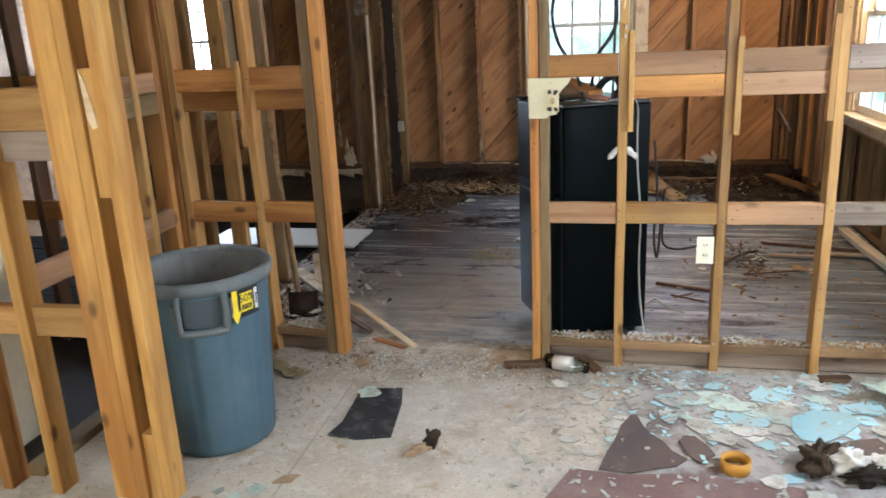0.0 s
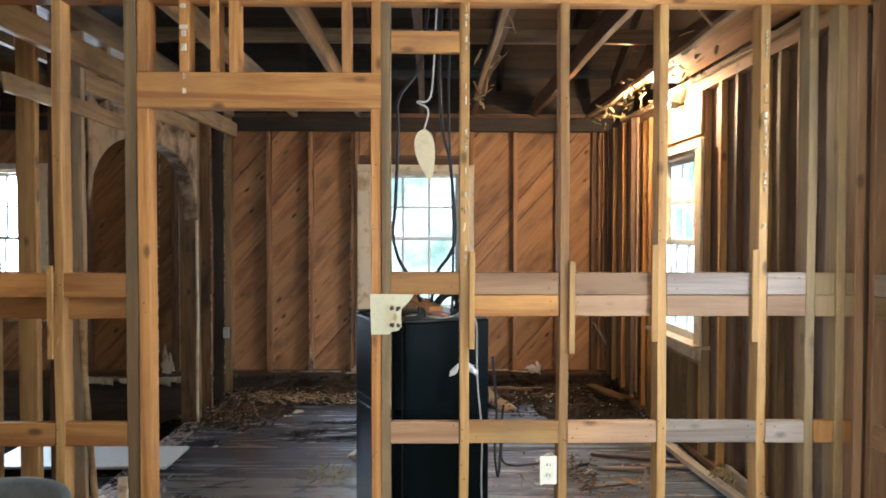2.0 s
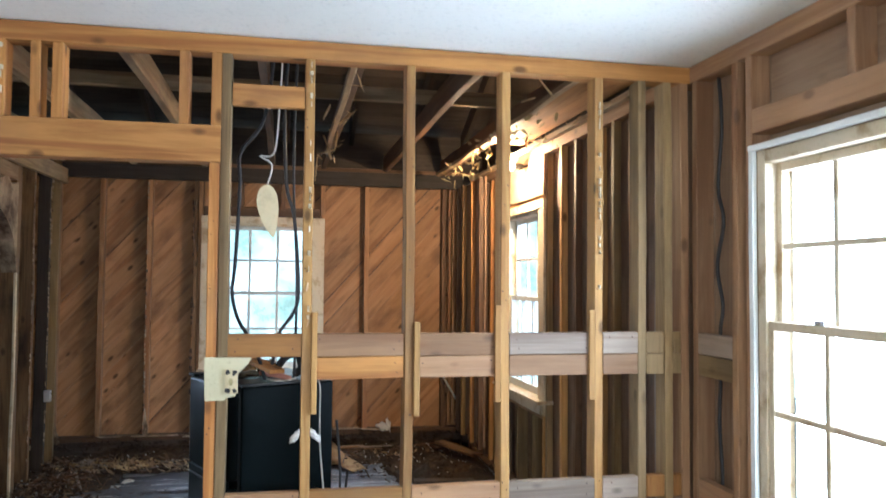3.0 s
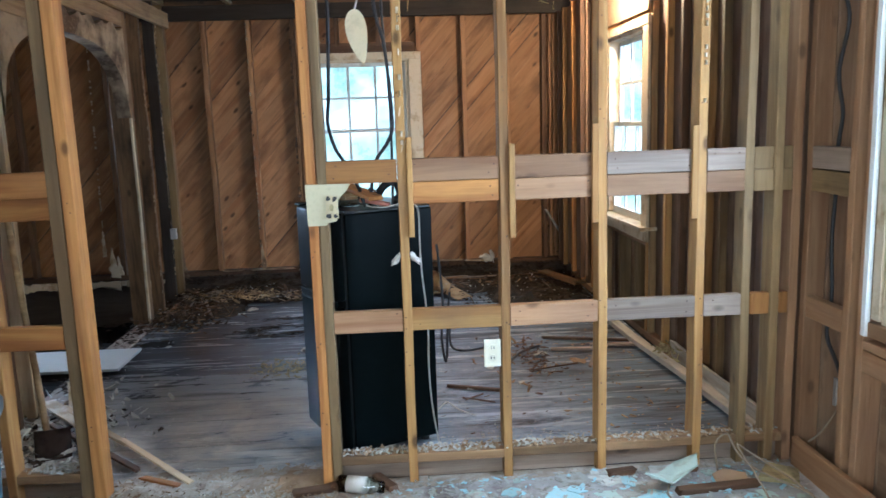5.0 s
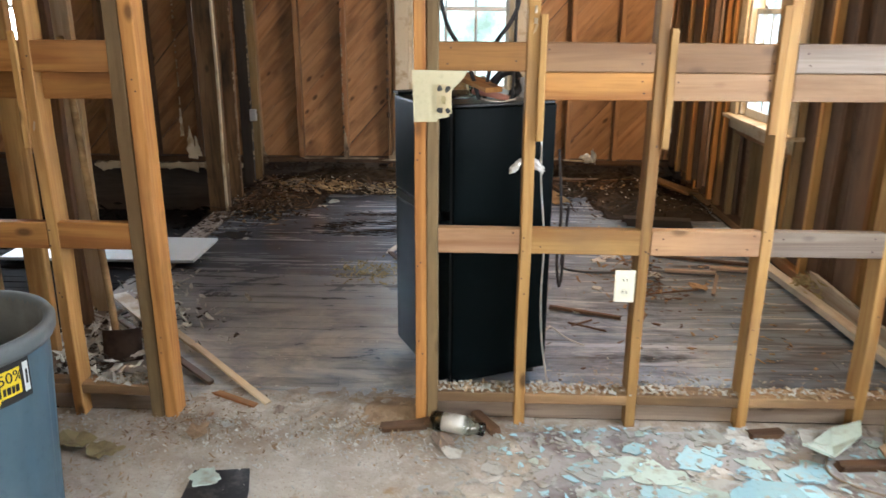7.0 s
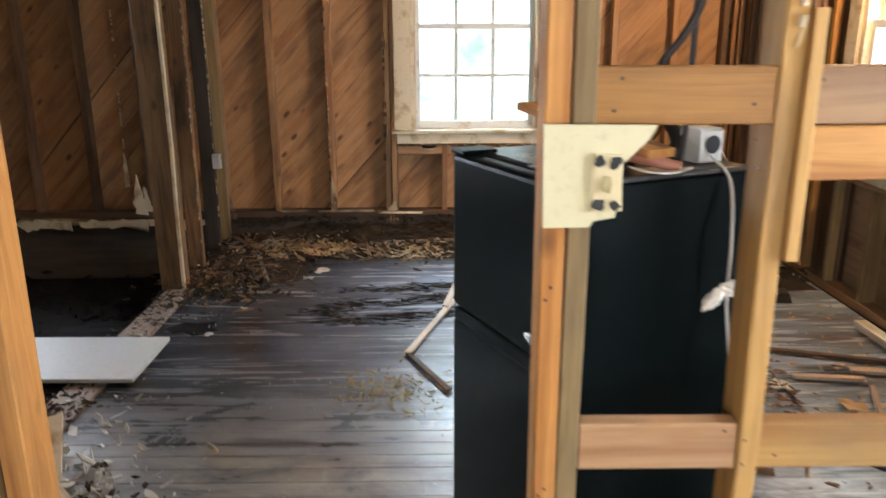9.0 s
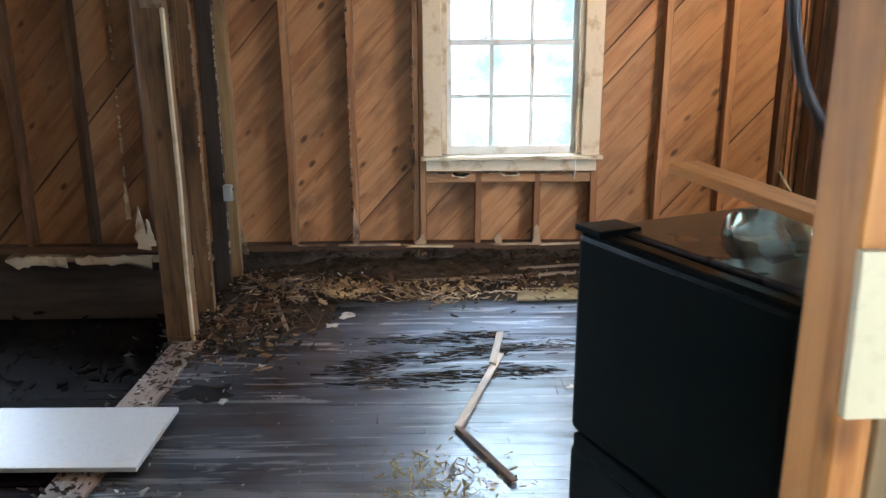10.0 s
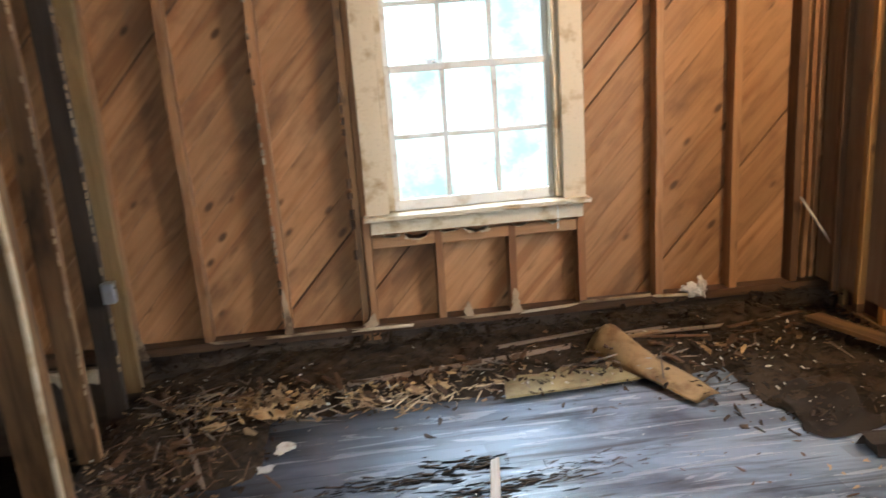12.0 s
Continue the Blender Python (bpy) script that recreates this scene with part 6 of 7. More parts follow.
while y < 7.30:
    x = -1.555 if y < 6.75 else -1.5
    cuts = [x]
    while cuts[-1] < 2.03:
        cuts.append(min(2.035, cuts[-1] + pr.uniform(0.9, 2.2)))
    for a, b in zip(cuts, cuts[1:]):
        if b - a < 0.05:
            continue
        gone = y > 6.85 and pr.random() < 0.35
        if gone:
            continue
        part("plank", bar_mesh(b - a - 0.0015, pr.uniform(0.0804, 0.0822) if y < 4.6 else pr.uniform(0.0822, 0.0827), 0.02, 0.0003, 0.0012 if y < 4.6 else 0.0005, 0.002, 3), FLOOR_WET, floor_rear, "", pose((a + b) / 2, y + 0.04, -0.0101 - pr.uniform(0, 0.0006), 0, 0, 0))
    y += 0.0828
box("subfloor", -1.72, 2.04, 3.345, 7.3, -0.06, -0.024, DIRT, floor_rear)
floor_left = thing("floor_left", "rotten floor boards of the side room, blackened for its shade", "floor", kind="structure")
y = 3.352
while y < 5.95:
    x1 = -1.715 if y < 5.6 else -1.73
    full = 3.0 if y < 5.25 else 0.9 * (5.75 - y) / 0.5 + 0.05
    if full < 0.06:
        break
    reach = full + pr.uniform(-0.05, 0.05) * min(1, full)
    part("plank", bar_mesh(reach, 0.0805, 0.02, 0.002, 0.0025, 0.01, 4), FLOOR_ROT_SHADE, floor_left, "", pose(x1 - reach / 2, y + 0.04, -0.012 - pr.uniform(0, 0.004)))
    y += 0.0828
box("floor_plate", -1.712, -1.558, 3.36, 6.2, -0.03, 0.014, STUD_GREY, floor_left, "bare pale plate where a wall stood", wobble=0.003)

# rotten heap along the end wall
def heap(name, x0, x1, y0, y1, top, label, seed, mt=ROT, ridge=False):
    bm = bmesh.new()
    nx, ny = int((x1 - x0) / 0.03), int((y1 - y0) / 0.03)
    grid = []
    for i in range(nx + 1):
        for j in range(ny + 1):
            x, yy = x0 + (x1 - x0) * i / nx, y0 + (y1 - y0) * j / ny
            v = j / ny
            v = 1 - abs(2 * v - 1) if ridge else v
            e = min(1, 4 * v) * min(1, 6 * min(i / nx, 1 - i / nx) + 0.2)
            h = top * (0.2 + 0.8 * v) * e * (0.85 + 0.35 * noise.fractal(Vector((x * 3, yy * 3, seed)), 0.9, 2.0, 3)) + 0.010 * noise.noise(Vector((x * 34, yy * 34, seed))) + 0.006 * noise.noise(Vector((x * 75, yy * 75, seed)))
            grid.append(bm.verts.new((x, yy, max(-0.03, h - 0.006))))
    for i in range(nx):
        for j in range(ny):
            k = i * (ny + 1) + j
            bm.faces.new((grid[k], grid[k + ny + 1], grid[k + ny + 2], grid[k + 1]))
    return tagged(part(name, bm, mt), label, "debris", kind="stuff")


heap("rot_heap", -1.62, 2.03, 6.80, 7.40, 0.13, "dark rotten wood and dirt heaped along the end wall", 3)
heap("rot_heap", -1.66, -0.95, 6.25, 7.0, 0.07, "dark rotten wood heaped in the corner", 9)
heap("rot_heap", 1.15, 2.03, 6.3, 7.0, 0.06, "dark damp dirt heaped in the corner", 5)
heap("dust_drift", -0.89, 0.0, 3.17, 3.52, 0.022, "trodden plaster dust and dirt drifted across the doorway", 12, PLY, True)
heap("dust_drift", -0.22, 0.02, 3.20, 3.46, 0.035, "brown dirt drifted against the door post", 14, CARD, True)
def wallside(r):
    x = r.uniform(-1.6, 2.0)
    return (x, 7.38 - abs(r.gauss(0, 0.28)) - (0.15 if x < -0.8 else 0), 0.05)
litter("rot_chips", "dark rotten wood chips along the end wall", "debris", ROT, 3200, wallside, (0.004, 0.024), long=(1, 2), lift=(-0.03, 0.03), tilt=0.3, seed=20)
litter("rot_chips", "brown splintered wood chips along the end wall", "debris", CHIP, 300, wallside, (0.003, 0.017), long=(1, 2.2), lift=(-0.02, 0.03), tilt=0.25, seed=21)
litter("pale_chips", "pale splintered chips in a heap", "debris", CHIP, 40, lambda r: (r.gauss(-0.93, 0.13), r.gauss(6.93, 0.06), 0.02), (0.01, 0.030), long=(1, 2.5), lift=(0, 0.04), tilt=0.3, seed=22)
litter("pale_chips", "pale splintered chips in a heap", "debris", CARD, 90, lambda r: (r.gauss(-0.35, 0.16), r.gauss(6.82, 0.05), 0.005), (0.006, 0.022), long=(1, 2.4), lift=(0, 0.03), tilt=0.25, seed=23)
litter("corner_chips", "grey and brown chips round the post", "debris", CHIP, 200, lambda r: (r.gauss(-1.4, 0.14), r.gauss(6.45, 0.28), 0.0), (0.005, 0.026), long=(1, 3), lift=(0, 0.03), tilt=0.3, seed=24)
litter("corner_chips", "dark chips round the post", "debris", ROT, 420, lambda r: (r.gauss(-1.4, 0.16), r.gauss(6.45, 0.3), 0.0), (0.008, 0.03), long=(1, 2), lift=(0, 0.03), tilt=0.35, seed=25)
litter("corner_chips", "white flakes round the post", "debris", FLAKE_PALE, 90, lambda r: (r.gauss(-1.45, 0.12), r.gauss(6.2, 0.35), 0.0), (0.004, 0.014), long=(1, 1.4), lift=(0, 0.04), seed=26)
TORN = ((-0.55, 5.72, 0.16), (-0.30, 5.78, 0.2), (0.02, 5.82, 0.12), (-0.62, 5.95, 0.14), (-0.28, 6.02, 0.2), (-0.05, 6.1, 0.14), (-0.45, 6.2, 0.16), (-0.15, 6.28, 0.1), (-0.75, 5.85, 0.08))
def torn(r):
    x, yy, s = r.choice(TORN)
    return (r.gauss(x, s * 0.85), r.gauss(yy, 0.036), 0.0)
litter("torn_floor", "black rotted patches where the floor surface is torn up", "debris", ROT_AND_SHADE, 560, torn, (0.004, 0.013), long=(1.5, 6), lift=(-0.002, 0.001), tilt=0.03, seed=27, thick=0.14, turn=0.45)
litter("torn_floor", "black rotted splinters torn up from the floor", "debris", ROT, 260, torn, (0.004, 0.014), long=(1.5, 6), lift=(-0.001, 0.004), tilt=0.1, seed=57, thick=0.2, turn=0.5)
litter("torn_floor", "brown rotted shreds on the wet floor", "debris", ROT, 70, lambda r: (r.gauss(0.28, 0.15), r.gauss(6.17, 0.035), 0.0), (0.002, 0.008), long=(1.5, 6), lift=(0, 0.006), tilt=0.15, seed=58, turn=0.8)
litter("side_room_dirt", "dirt and scraps in the side room, blackened for the pit's shade", "debris", ROT_AND_SHADE, 300, in_box(-3.4, -1.75, 5.9, 7.3, -0.32), (0.01, 0.04), long=(1, 2), lift=(0, 0.1), seed=28)
for p0, p1, w in (((-0.6, 7.0, 0.06), (0.5, 7.14, 0.07), 0.035), ((-1.3, 6.75, 0.05), (-1.15, 6.3, 0.02), 0.02), ((-0.75, 7.02, 0.06), (-0.35, 6.8, 0.03), 0.02), ((0.15, 7.2, 0.08), (0.75, 7.28, 0.09), 0.02)):
    tagged(stick("lath", p0, p1, w, 0.014, STUD_GREY, ragged=0.02, wobble=0.004), "grey rotten lath lying on the rot heap", "lath", "rotten laths on the heap")
flat_piece("yellow_board", [(0.09, 6.74), (0.45, 6.76), (0.84, 6.79), (0.80, 6.98), (0.45, 7.02), (0.13, 7.03)], 0.022, BOARD_TAN, "yellowed board scrap lying on the floor edge", "board", 0.012)
# bent sheet of leather-like board, curled at one end and flat at the other
bm = bmesh.new()
rows_ = []
for i in range(15):
    t = i / 14
    w, h = 0.27 - 0.12 * t, 0.115 * (1 - t) ** 1.4
    cx, cy = 0.68 + 0.25 * t, 7.15 - 0.62 * t
    row = []
    for j in range(9):
        u = j / 4 - 1
        row.append(bm.verts.new((cx + 0.46 * w * u, cy + 0.19 * w * u, 0.045 - 0.02 * t + h * (1 - u * u) + 0.006 * math.sin(7 * t + 3 * u))))
    rows_.append(row)
for a, b in zip(rows_, rows_[1:]):
    for j in range(8):
        bm.faces.new((a[j], b[j], b[j + 1], a[j + 1]))
bmesh.ops.solidify(bm, geom=bm.faces[:], thickness=0.008)
tagged(part("bent_sheet", bm, PEEL, None, "", None, True), "brown bent sheet of board arched over the rubble", "sheet")
tr0 = random.Random(44)
for x, yy, sz, mt in ((-0.98, 6.80, 0.085, PEEL), (-0.88, 6.76, 0.07, PEEL), (-1.08, 6.86, 0.06, CHIP), (-0.80, 6.84, 0.065, PEEL), (-1.16, 6.72, 0.06, CARD), (-0.95, 6.92, 0.08, CARD), (-0.30, 6.86, 0.05, CHIP), (-0.18, 6.90, 0.045, PEEL)):
    tagged(part("board_shred", crumpled(sz * 0.85, tr0, 1.3), mt, None, "", pose(x, yy, 0.05, tr0.uniform(-16, 16), tr0.uniform(-16, 16), tr0.uniform(0, 360))), "torn tan shred of board on the rot heap", "scrap", "torn shreds on the rot heap")
tagged(stick("lath", (1.80, 7.33, 0.66), (2.0, 7.22, 0.30), 0.035, 0.012, BLEACHED, ragged=0.02, wobble=0.004), "pale splintered lath leaning in the damp corner", "lath", "broken laths")
tagged(stick("wood_scrap", (1.70, 7.02, 0.13), (1.93, 6.58, 0.10), 0.11, 0.02, POST_ROT, ragged=0.03, wobble=0.006), "rusty brown rotten board in the damp corner", "wood scrap")
tagged(stick("wood_scrap", (1.30, 6.02, 0.03), (1.75, 5.98, 0.03), 0.10, 0.055, ROOF_WOOD, ragged=0.02, wobble=0.004), "black charred block on the wet floor", "wood scrap")
cl = thing("dark_cloth", "dark wet cloth crumpled on the floor in the corner", "cloth")
bm = bmesh.new()
n_ = 24
gg = []
for i in range(n_ + 1):
    for j in range(n_ + 1):
        u, v = i / n_, j / n_
        x, yy = 1.15 + 0.85 * u, 6.15 + 0.6 * v
        z = 0.006 + 0.13 * max(0, noise.fractal(Vector((x * 4, yy * 4, 2)), 0.9, 2, 3)) * math.sin(math.pi * u) ** 0.5 * math.sin(math.pi * v) ** 0.5
        gg.append(bm.verts.new((x + 0.11 * noise.noise(Vector((x * 5, yy * 5, 7))), yy + 0.12 * noise.noise(Vector((x * 5, yy * 5, 17))), z)))
for i in range(n_):
    for j in range(n_):
        k = i * (n_ + 1) + j
        bm.faces.new((gg[k], gg[k + n_ + 1], gg[k + n_ + 2], gg[k + 1]))
part("sheet", bm, DIRT, cl, "", None, True)

# flat black patch for the shade in a floor hole, with a white chip
flat_piece("floor_hole", [(-1.52, 5.62), (-1.46, 5.56), (-1.42, 5.585), (-1.36, 5.53), (-1.30, 5.55), (-1.25, 5.60), (-1.30, 5.64), (-1.29, 5.72), (-1.38, 5.69), (-1.45, 5.71)], 0.0012, ROT_AND_SHADE, "flat black patch standing in for a rotted hole in the planks", "hole", 0.002)
for x, yy, s in ((-1.28, 5.53, 0.03), (-0.94, 6.42, 0.055), (-0.87, 6.56, 0.05), (-1.2, 5.9, 0.025), (0.2, 5.63, 0.03), (0.75, 4.35, 0.03), (0.9, 4.7, 0.035), (1.05, 4.4, 0.03)):
    tagged(part("plaster_chip", prism(shard(s * 0.8, fr_, 1.3, fr_.choice((4, 5, 9))), 0.005), FLAKE_PALE, None, "", pose(x, yy, 0.006, fr_.uniform(-9, 9), fr_.uniform(-9, 9), fr_.uniform(0, 360))), "white plaster chip on the wet floor", "plaster chip", "plaster chips on the rear floor")
for p0, p1, w, mt in (((0.62, 4.4, 0.012), (0.95, 4.28, 0.012), 0.025, STUD_DARK), ((1.35, 5.0, 0.014), (1.62, 4.95, 0.02), 0.03, STUD_GREY), ((1.5, 4.6, 0.012), (1.6, 4.85, 0.03), 0.02, STUD_GREY), ((1.35, 5.3, 0.012), (1.9, 5.1, 0.02), 0.03, STUD_DARK), ((1.62, 5.05, 0.015), (2.0, 4.98, 0.02), 0.05, STUD_GREY)):
    tagged(stick("wood_splinter", p0, p1, w, 0.016, mt, ragged=0.015, wobble=0.003), "broken wood splinter on the rear floor", "splinter", "splinters on the rear floor")
tagged(stick("loose_plate", (1.90, 5.5, 0.04), (2.01, 3.45, 0.045), 0.065, 0.035, BLEACHED, wobble=0.012, ragged=0.05), "grey loose plate lying along the side wall", "board")
tagged(stick("loose_plate", (2.03, 4.6, 0.09), (2.035, 3.40, 0.09), 0.02, 0.10, BLEACHED, wobble=0.006, ragged=0.06), "dirty grey baseboard leaning on the side wall", "board")

# ---- torn plaster, lath ends and hanging scraps ----
def torn_scrap(x, z0, w, h, mt, label, seed):
    r = random.Random(seed)
    left, right = [], []
    n = 7
    lean = r.uniform(-0.4, 0.4) * w
    for k in range(n + 1):
        q = k / n
        half = w / 2 * (1 - q) ** 0.7 * r.uniform(0.45, 1.25) + 0.004
        left.append((lean * q - half * r.uniform(0.5, 1.2), h * q + r.uniform(-0.25, 0.25) * h / n))
        right.append((lean * q + half, h * q + r.uniform(-0.25, 0.25) * h / n))
    tagged(part("plaster_scrap", prism(right + left[::-1], 0.01), mt, None, "", pose(x, B0 - 0.008, z0, 90, 0, 0)), label, "plaster scrap", "plaster scraps on the end wall")


for k, (x, z0, w, h) in enumerate(((-0.885, 0.2, 0.05, 0.24), (0.275, 0.2, 0.06, 0.13), (-0.48, 0.2, 0.07, 0.07), (0.03, 0.2, 0.05, 0.08), (-1.62, 0.15, 0.07, 0.16))):
    torn_scrap(x, z0, w, h, PLASTER, "torn plaster scrap clinging to a stud foot", 60 + k)
for k, (x, z0, w, h) in enumerate(((-2.25, 0.18, 0.13, 0.32), (-2.33, 0.38, 0.05, 0.26), (-2.2, 0.2, 0.08, 0.2))):
    torn_scrap(x, z0, w * 0.7, h * 0.9, TRIM, "torn plaster scrap hanging on the side room studs", 80 + k)
for k, (xa, xb, z) in enumerate(((-0.98, -0.62, 0.2), (-0.55, -0.30, 0.19), (0.0, 0.30, 0.2), (0.33, 0.58, 0.2), (0.62, 0.98, 0.21), (1.05, 1.2, 0.2), (-1.25, -1.1, 0.2))):
    box("plaster_strip", xa, xb, B0 - 0.02, B0 - 0.004, z - 0.008, z + 0.007, TRIM if k % 2 else PLASTER, wall_end, wobble=0.006, ragged=0.05)
ws = thing("crumpled_scrap", "crumpled white wallpaper scrap on the wall plate", "scrap")
lump("fold", (1.215, B0 - 0.03, 0.225), (0.05, 0.02, 0.03), (0, 20, 0), RAG, ws, 4, 0.8)
lump("fold", (1.27, B0 - 0.03, 0.245), (0.02, 0.015, 0.05), (0, -15, 0), RAG, ws, 8, 0.8)
box("ledge", -3.1, -1.8, B0 - 0.09, B0 - 0.004, 0.12, 0.15, PLASTER, wall_end, wobble=0.006)
for xa, xb in ((-2.6, -2.2), (-3.05, -2.8), (-2.15, -1.85)):
    box("plaster_strip", xa, xb, B0 - 0.098, B0 - 0.091, 0.11, 0.155, TRIM, wall_end, wobble=0.014, ragged=0.06)
tr_ = random.Random(91)
for xa, xb in ((-3.1, -2.72), (-2.66, -2.18), (-2.12, -1.80)):
    n = 11
    up = [(xa + (xb - xa) * k / n, 0.155 + tr_.uniform(-0.012, 0.02)) for k in range(n + 1)]
    dn = [(xa + (xb - xa) * k / n + tr_.uniform(-0.01, 0.01), 0.105 + tr_.uniform(-0.03, 0.025)) for k in range(n + 1)]
    part("torn_plaster", prism(dn + up[::-1], 0.008), TRIM, wall_end, "ragged pale plaster left along the wall foot", pose(0, B0 - 0.10, 0, 90, 0, 0))


def ragged_edge(name, pts, width, mt, parent, n=40, seed=1):
    """A torn plaster line left along a stud's edge."""
    r = random.Random(seed)
    p0, p1 = Vector(pts[0]), Vector(pts[1])
    verts, faces = [], []
    for i in range(n):
        if r.random() < 0.45:
            continue
        a = p0.lerp(p1, i / n)
        b = p0.lerp(p1, (i + r.uniform(0.5, 1.0)) / n)
        w = width * r.uniform(0.3, 1.2)
        k = len(verts)
        for q, s in ((a, -1), (a, 1), (b, 1), (b, -1)):
            verts.append((q.x + s * w / 2, q.y, q.z))
        for q, s in ((a, -1), (a, 1), (b, 1), (b, -1)):
            verts.append((q.x + s * w / 2 * 0.7, q.y - 0.01 * r.uniform(0.5, 1.4), q.z))
        faces += [(k + 4, k + 5, k + 6, k + 7)] + [(k + i2, k + (i2 + 1) % 4, k + 4 + (i2 + 1) % 4, k + 4 + i2) for i2 in range(4)]
    me = bpy.data.meshes.new(name)
    me.from_pydata(verts, [], faces)
    me.materials.append(mt)
    ob = new(name, me)
    ob.parent = parent
    return ob


ragged_edge("plaster_line", ((-2.33, B0 - 0.001, 0.6), (-2.30, B0 - 0.001, 2.4)), 0.013, TRIM, wall_end, 70, 2)
ragged_edge("plaster_line", ((-0.905, B0 + 0.002, 0.25), (-0.905, B0 + 0.002, 2.5)), 0.018, PLASTER, wall_end, 55, 3)
ragged_edge("plaster_line", ((-0.515, B0 + 0.002, 0.25), (-0.515, B0 + 0.002, 2.3)), 0.022, STUD_DARK, wall_end, 40, 4)
ragged_edge("plaster_line", ((-0.43, B0 - 0.004, 0.665), (0.6, B0 - 0.004, 0.665)), 0.03, PLASTER, wall_end, 30, 6)
ragged_edge("plaster_line", ((-1.615, 7.04, 0.3), (-1.60, 7.04, 2.5)), 0.012, PLASTER, wall_arch, 90, 5)
ragged_edge("plaster_line", ((1.62, P0 - 0.001, 1.5), (1.62, P0 - 0.001, 2.4)), 0.012, TRIM, wall_part, 30, 7)
ragged_edge("plaster_line", ((0.39, P0 - 0.001, 1.4), (0.39, P0 - 0.001, 2.47)), 0.012, TRIM, wall_part, 34, 8)
ragged_edge("plaster_line", ((-0.75, P0 - 0.004, 2.1), (-0.755, P0 - 0.004, 2.5)), 0.03, TRIM, wall_part, 14, 9)
litter("hanging_scraps", "torn lath and yellow insulation hanging from the ceiling edge", "debris", YELLOWED, 80, lambda r: (r.uniform(1.55, 1.8), r.uniform(4.2, 6.6), 2.46 + r.uniform(-0.05, 0.10)), (0.006, 0.028), long=(1, 3), lift=(0, 0.0), tilt=0.7, seed=31)
litter("hanging_scraps", "torn pale splinters hanging from the ceiling joists", "debris", PEEL, 60, lambda r: (r.choice((0.6, 1.64, 1.95)) + r.gauss(0, 0.04), r.uniform(3.6, 6.6), 2.53 + r.uniform(-0.06, 0.06)), (0.006, 0.022), long=(2, 8), lift=(0, 0.0), tilt=0.8, seed=32)

# small fixtures on the post wall
mb = thing("metal_box", "small grey metal electrical box on a rotten stud", "electrical box", pose(-1.585, 6.99, 0.62))
part("case", bar_mesh(0.09, 0.05, 0.05, 0.001, 0.004), STEEL, mb, "", pose(0, 0, 0, 0, 90, 0))
part("cover_screw", lathe([(0.006, 0), (0.006, 0.004)], 10), RUBBER, mb, "", pose(0.026, 0, 0.02, 0, 90, 0))
ragged_edge("plaster_line", ((-1.605, 6.999, 0.25), (-1.600, 6.999, 2.5)), 0.008, PLASTER, wall_arch, 60, 15)
ragged_edge("plaster_line", ((-1.61, 6.598, 0.15), (-1.605, 6.598, 2.5)), 0.008, PLASTER, wall_arch, 80, 16)
litter("wood_bits", "dirt and brown bits round the trash can", "debris", CARD, 900, lambda r: (r.uniform(-1.65, -0.8), r.gauss(2.75, 0.3), 0.0), (0.0015, 0.008), long=(1, 2.5), seed=41)
litter("plaster_crumbs", "white crumbs along the partition foot", "debris", FLAKE_PALE, 1300, near_line(-1.6, 2.0, 3.25, 0.14), (0.002, 0.010), long=(1, 1.6), seed=42)
litter("rot_chips", "dark rotten crumbs covering the plate along the end wall", "debris", ROT, 700, lambda r: (r.uniform(-1.6, 2.0), r.uniform(7.2, 7.40), 0.10), (0.006, 0.028), long=(1, 1.8), lift=(0, 0.07), tilt=0.4, seed=43)

litter("rot_chips", "torn brown and tan shreds along the rot heap", "debris", CARD, 380, lambda r: (r.choice((r.uniform(-1.5, 0.9), r.gauss(-1.0, 0.25))), 7.05 - abs(r.gauss(0, 0.13)), 0.03), (0.003, 0.018), long=(1, 2), lift=(0, 0.03), tilt=0.4, seed=61)
litter("pale_chips", "cream torn chips on the rot heap", "debris", CHIP, 40, lambda r: (r.gauss(-0.98, 0.12), r.gauss(6.92, 0.07), 0.04), (0.008, 0.03), long=(1, 2), lift=(0, 0.05), tilt=0.5, seed=62, thick=0.06)
litter("pale_chips", "white plaster crumbs on the rot heap", "debris", FLAKE_PALE, 160, lambda r: (r.uniform(-1.5, 1.9), r.uniform(6.75, 7.3), 0.04), (0.003, 0.013), long=(1, 2), lift=(0, 0.05), tilt=0.4, seed=63)
litter("floor_litter", "brown torn scraps on the wet floor by the side wall", "debris", CARD, 130, in_box(1.1, 2.0, 3.6, 6.0), (0.003, 0.017), long=(1, 2), lift=(0, 0.01), tilt=0.2, seed=64)
litter("plaster_crumbs", "pale crumbs and shreds in the doorway", "debris", FLAKE_PALE, 600, lambda r: (r.uniform(-0.95, 0.1), r.gauss(3.2, 0.12), 0.0), (0.0015, 0.008), long=(1, 2), lift=(0, 0.01), seed=65)
litter("wood_bits", "splintered wood bits in the doorway", "debris", CHIP, 160, lambda r: (r.uniform(-0.95, 0.1), r.gauss(3.22, 0.1), 0.0), (0.0015, 0.006), long=(1, 4), lift=(0, 0.01), tilt=0.2, seed=66)

# nail heads and holes on the partition's front faces
nail_mesh = bpy.data.meshes.new("nail")
nb = lathe([(0.0032, 0.0), (0.0032, 0.0012), (0.001, 0.0016)], 8)
nb.to_mesh(nail_mesh)
nb.free()
nail_mesh.materials.append(RUST)
nr = random.Random(77)
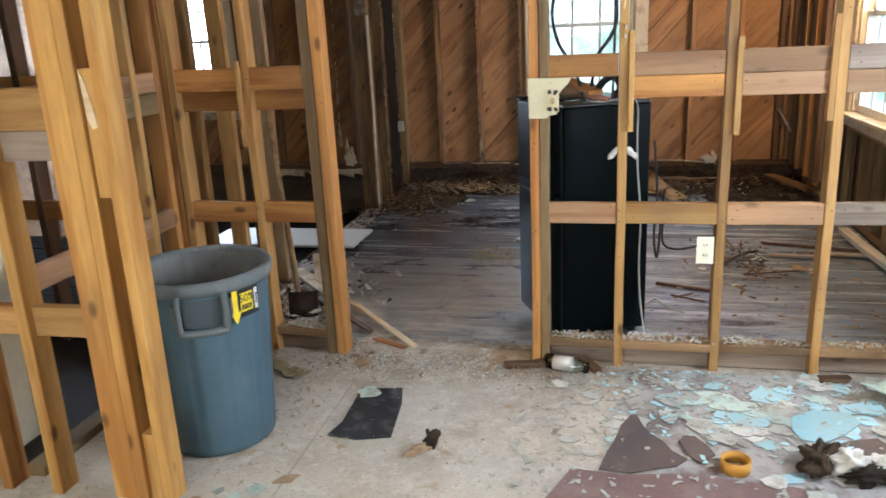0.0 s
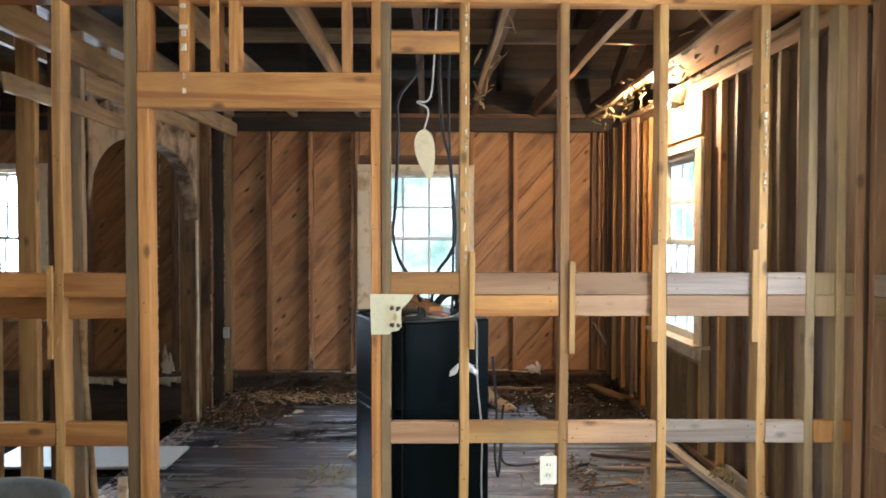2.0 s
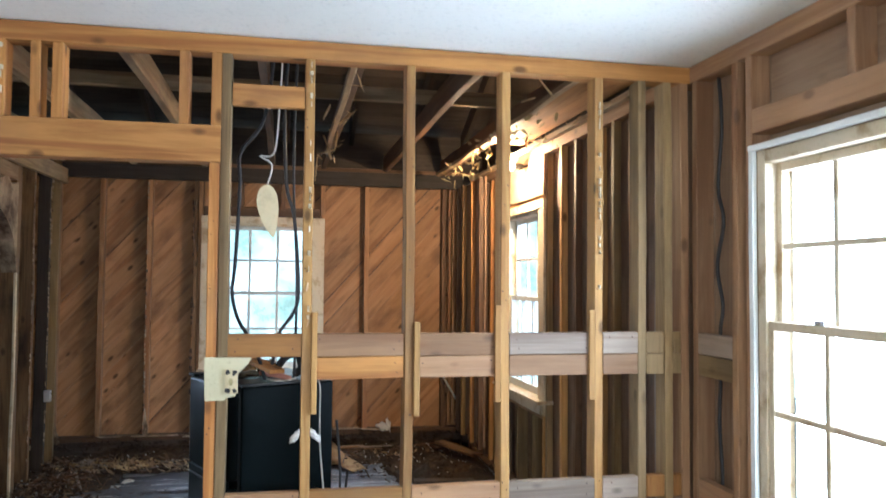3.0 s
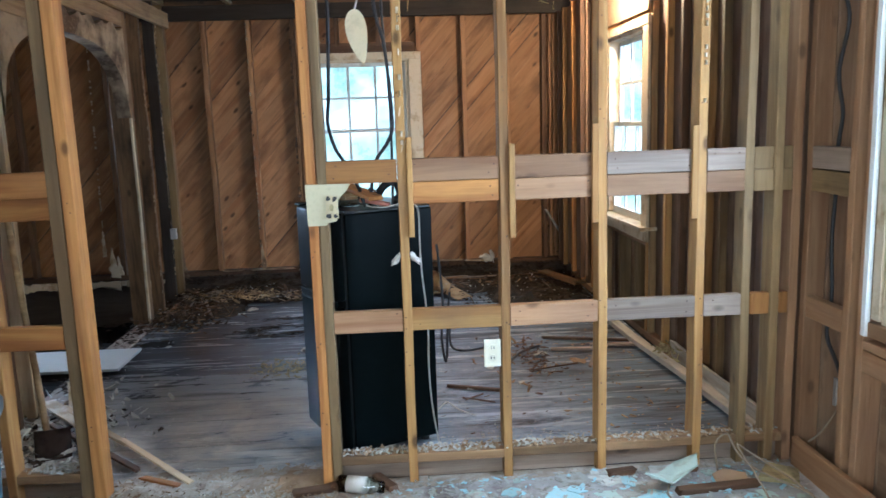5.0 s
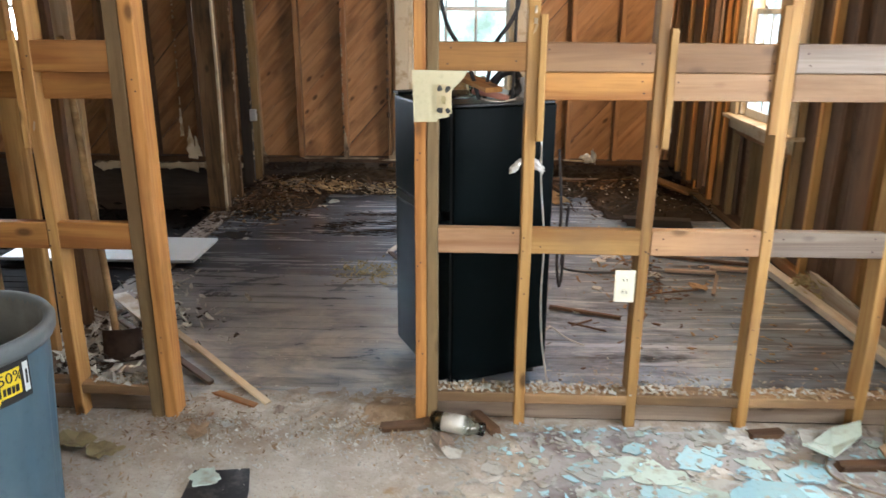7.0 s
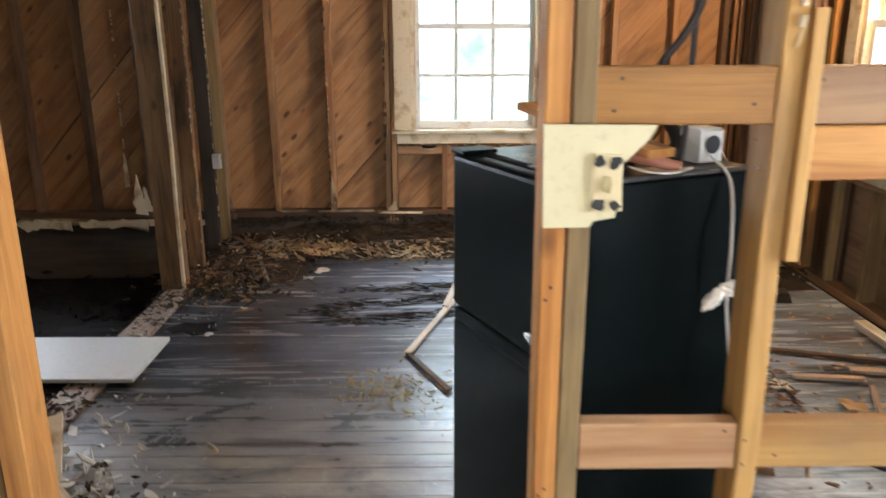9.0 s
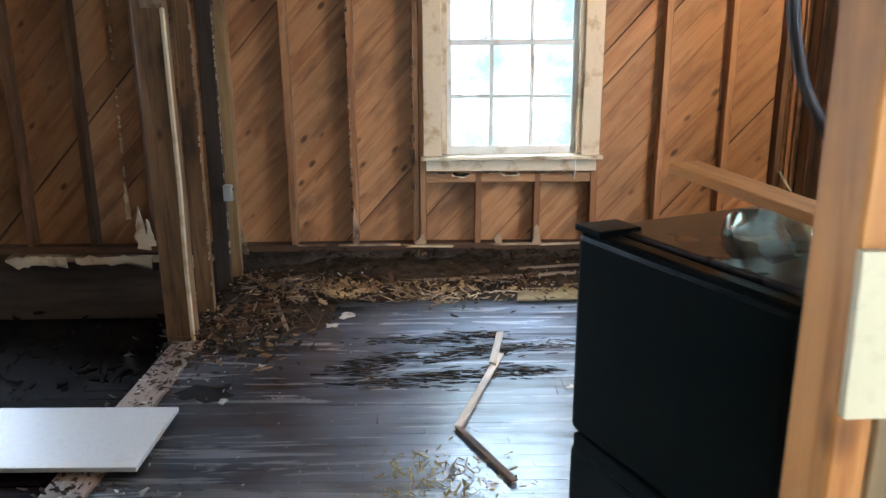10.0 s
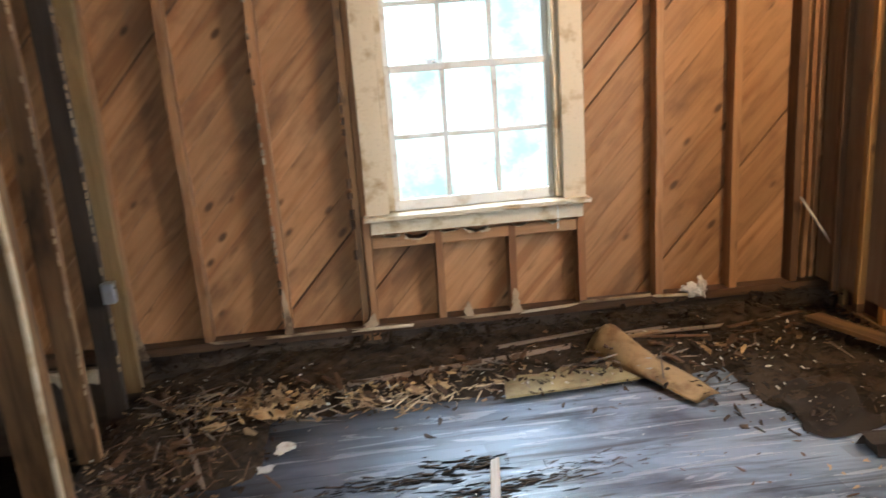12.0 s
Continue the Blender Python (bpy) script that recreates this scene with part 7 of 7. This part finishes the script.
for xs, zs in ((0.022, (0.3, 0.62, 0.98, 1.52, 1.78)), (0.385, (0.55, 0.72, 1.6, 1.9, 2.2)), (0.795, (0.4, 0.72, 1.0, 1.66, 2.1)), (1.20, (0.35, 0.71, 1.55, 1.95)), (1.62, (0.5, 0.72, 1.6, 2.0)), (-0.92, (0.3, 0.7, 1.2, 1.7)), (-1.27, (0.5, 0.72, 1.32, 1.8))):
    for z in zs:
        for k in range(2):
            nl = new("nail", nail_mesh)
            nl.parent = wall_part
            nl.matrix_basis = pose(xs + nr.uniform(-0.012, 0.012), P0 - 0.0015, z + nr.uniform(-0.05, 0.05), 90, 0, 0)
for a, bq in bays[:5]:
    for x in (a + 0.03, bq - 0.03):
        for z in (0.69, 0.735, 1.215, 1.26, 1.31, 1.35):
            if nr.random() < 0.5:
                continue
            nl = new("nail", nail_mesh)
            nl.parent = wall_part
            nl.matrix_basis = pose(x + nr.uniform(-0.012, 0.012), P0 + 0.003, z + nr.uniform(-0.008, 0.008), 90, 0, 0)

litter("plate_litter", "white and grey crumbs lying on the bare floor plate", "debris", FLAKE_PALE, 90, lambda r: (r.gauss(-1.6, 0.06), r.uniform(4.1, 6.2), 0.012), (0.003, 0.016), long=(1, 2), lift=(0, 0.006), tilt=0.2, seed=71)
litter("plate_litter", "dark crumbs lying on the bare floor plate", "debris", ROT, 380, lambda r: (r.gauss(-1.62, 0.07), r.uniform(4.6, 6.2), 0.012), (0.004, 0.02), long=(1, 2), lift=(0, 0.008), tilt=0.2, seed=72)
for k in range(5):
    sx, sy = nr.uniform(0.2, 1.5), nr.uniform(6.95, 7.2)
    tagged(stick("lath", (sx, sy, 0.075), (sx + nr.uniform(0.2, 0.5), sy + nr.uniform(-0.12, 0.12), 0.085), nr.uniform(0.015, 0.03), 0.01, (STUD_DARK, STUD_GREY, CHIP)[k % 3], ragged=0.03, wobble=0.004), "rotten lath lying on the rot heap", "lath", "rotten laths on the heap")

for k, (x, h) in enumerate(((-0.33, 0.02), (-0.22, 0.035), (-0.05, 0.02), (0.1, 0.03), (0.3, 0.025), (0.47, 0.02))):
    tagged(part("hanging_scrap", prism([(u, -abs(v)) for u, v in shard(h * 1.3, nr, 1.8, 9)], 0.004), TRIM if k % 2 else PLASTER, None, "", pose(x, B0 - 0.026, 0.678, 90, 0, 0)), "torn paint scrap hanging below the window sill", "scrap", "scraps under the window sill")
tube_pts = [(0.50, B0 - 0.05, 0.76), (0.502, B0 - 0.056, 0.70), (0.499, B0 - 0.054, 0.63)]
tagged(tube("string", tube_pts, 0.003, CORD_WHITE), "white string hanging from the window sill", "string")

# white flakes and chips lifting off the door studs
for k, (x, z) in enumerate(((0.392, 1.42), (0.385, 1.56), (-1.27, 1.1))):
    tagged(part("paint_scrap", prism([(u * 0.4, v * 1.5) for u, v in shard(0.016, nr, 0.8, 8)], 0.003), (PEEL, SPLINT, CARD)[k % 3], None, "", pose(x, P0 - 0.0005, z, 82, nr.uniform(-20, 20), 0)), "torn paper scrap stuck to a partition stud", "scrap", "scraps on the partition studs")

litter("corner_chips", "white and tan crumbs on the dark damp corner", "debris", FLAKE_PALE, 70, in_box(0.9, 2.0, 6.2, 7.2, 0.05), (0.003, 0.013), long=(1, 2), lift=(-0.02, 0.05), tilt=0.4, seed=81)
litter("corner_chips", "brown rotten crumbs on the dark damp corner", "debris", ROT, 520, in_box(0.9, 2.0, 6.15, 7.2, 0.03), (0.006, 0.026), long=(1, 2), lift=(-0.02, 0.06), tilt=0.4, seed=82)
litter("rot_chips", "torn tan board shreds on the rot heap", "debris", PEEL, 150, lambda r: (r.choice((r.gauss(-1.0, 0.2), r.gauss(-0.35, 0.16), r.uniform(-1.4, 1.6))), 6.98 - abs(r.gauss(0, 0.1)), 0.04), (0.006, 0.026), long=(1, 1.8), lift=(0, 0.04), tilt=0.5, seed=83, thick=0.08)

litter("board_scraps", "dark broken board scraps on the rot heap", "debris", STUD_DARK, 90, lambda r: (r.uniform(-1.5, 1.9), 7.1 - abs(r.gauss(0, 0.16)), 0.05), (0.016, 0.045), long=(1, 2.4), lift=(-0.01, 0.04), tilt=0.35, seed=85, thick=0.3)
litter("board_scraps", "tan broken board scraps on the rot heap", "debris", CHIP, 46, lambda r: (r.choice((r.gauss(-1.1, 0.25), r.uniform(-1.4, 1.6))), 7.0 - abs(r.gauss(0, 0.13)), 0.05), (0.014, 0.036), long=(1, 2.2), lift=(-0.01, 0.04), tilt=0.4, seed=86, thick=0.25)
litter("board_scraps", "dark broken scraps round the rotten post", "debris", STUD_DARK, 50, lambda r: (r.gauss(-1.38, 0.13), r.gauss(6.45, 0.25), 0.02), (0.014, 0.038), long=(1, 2.4), lift=(0, 0.03), tilt=0.35, seed=87, thick=0.25)
litter("floor_litter", "white and tan crumbs on the wet floor near the doorway", "debris", FLAKE_PALE, 200, lambda r: (r.uniform(-1.5, 0.1), 3.4 + abs(r.gauss(0, 0.9)), 0.0), (0.002, 0.008), long=(1, 1.6), tilt=0.2, seed=88)
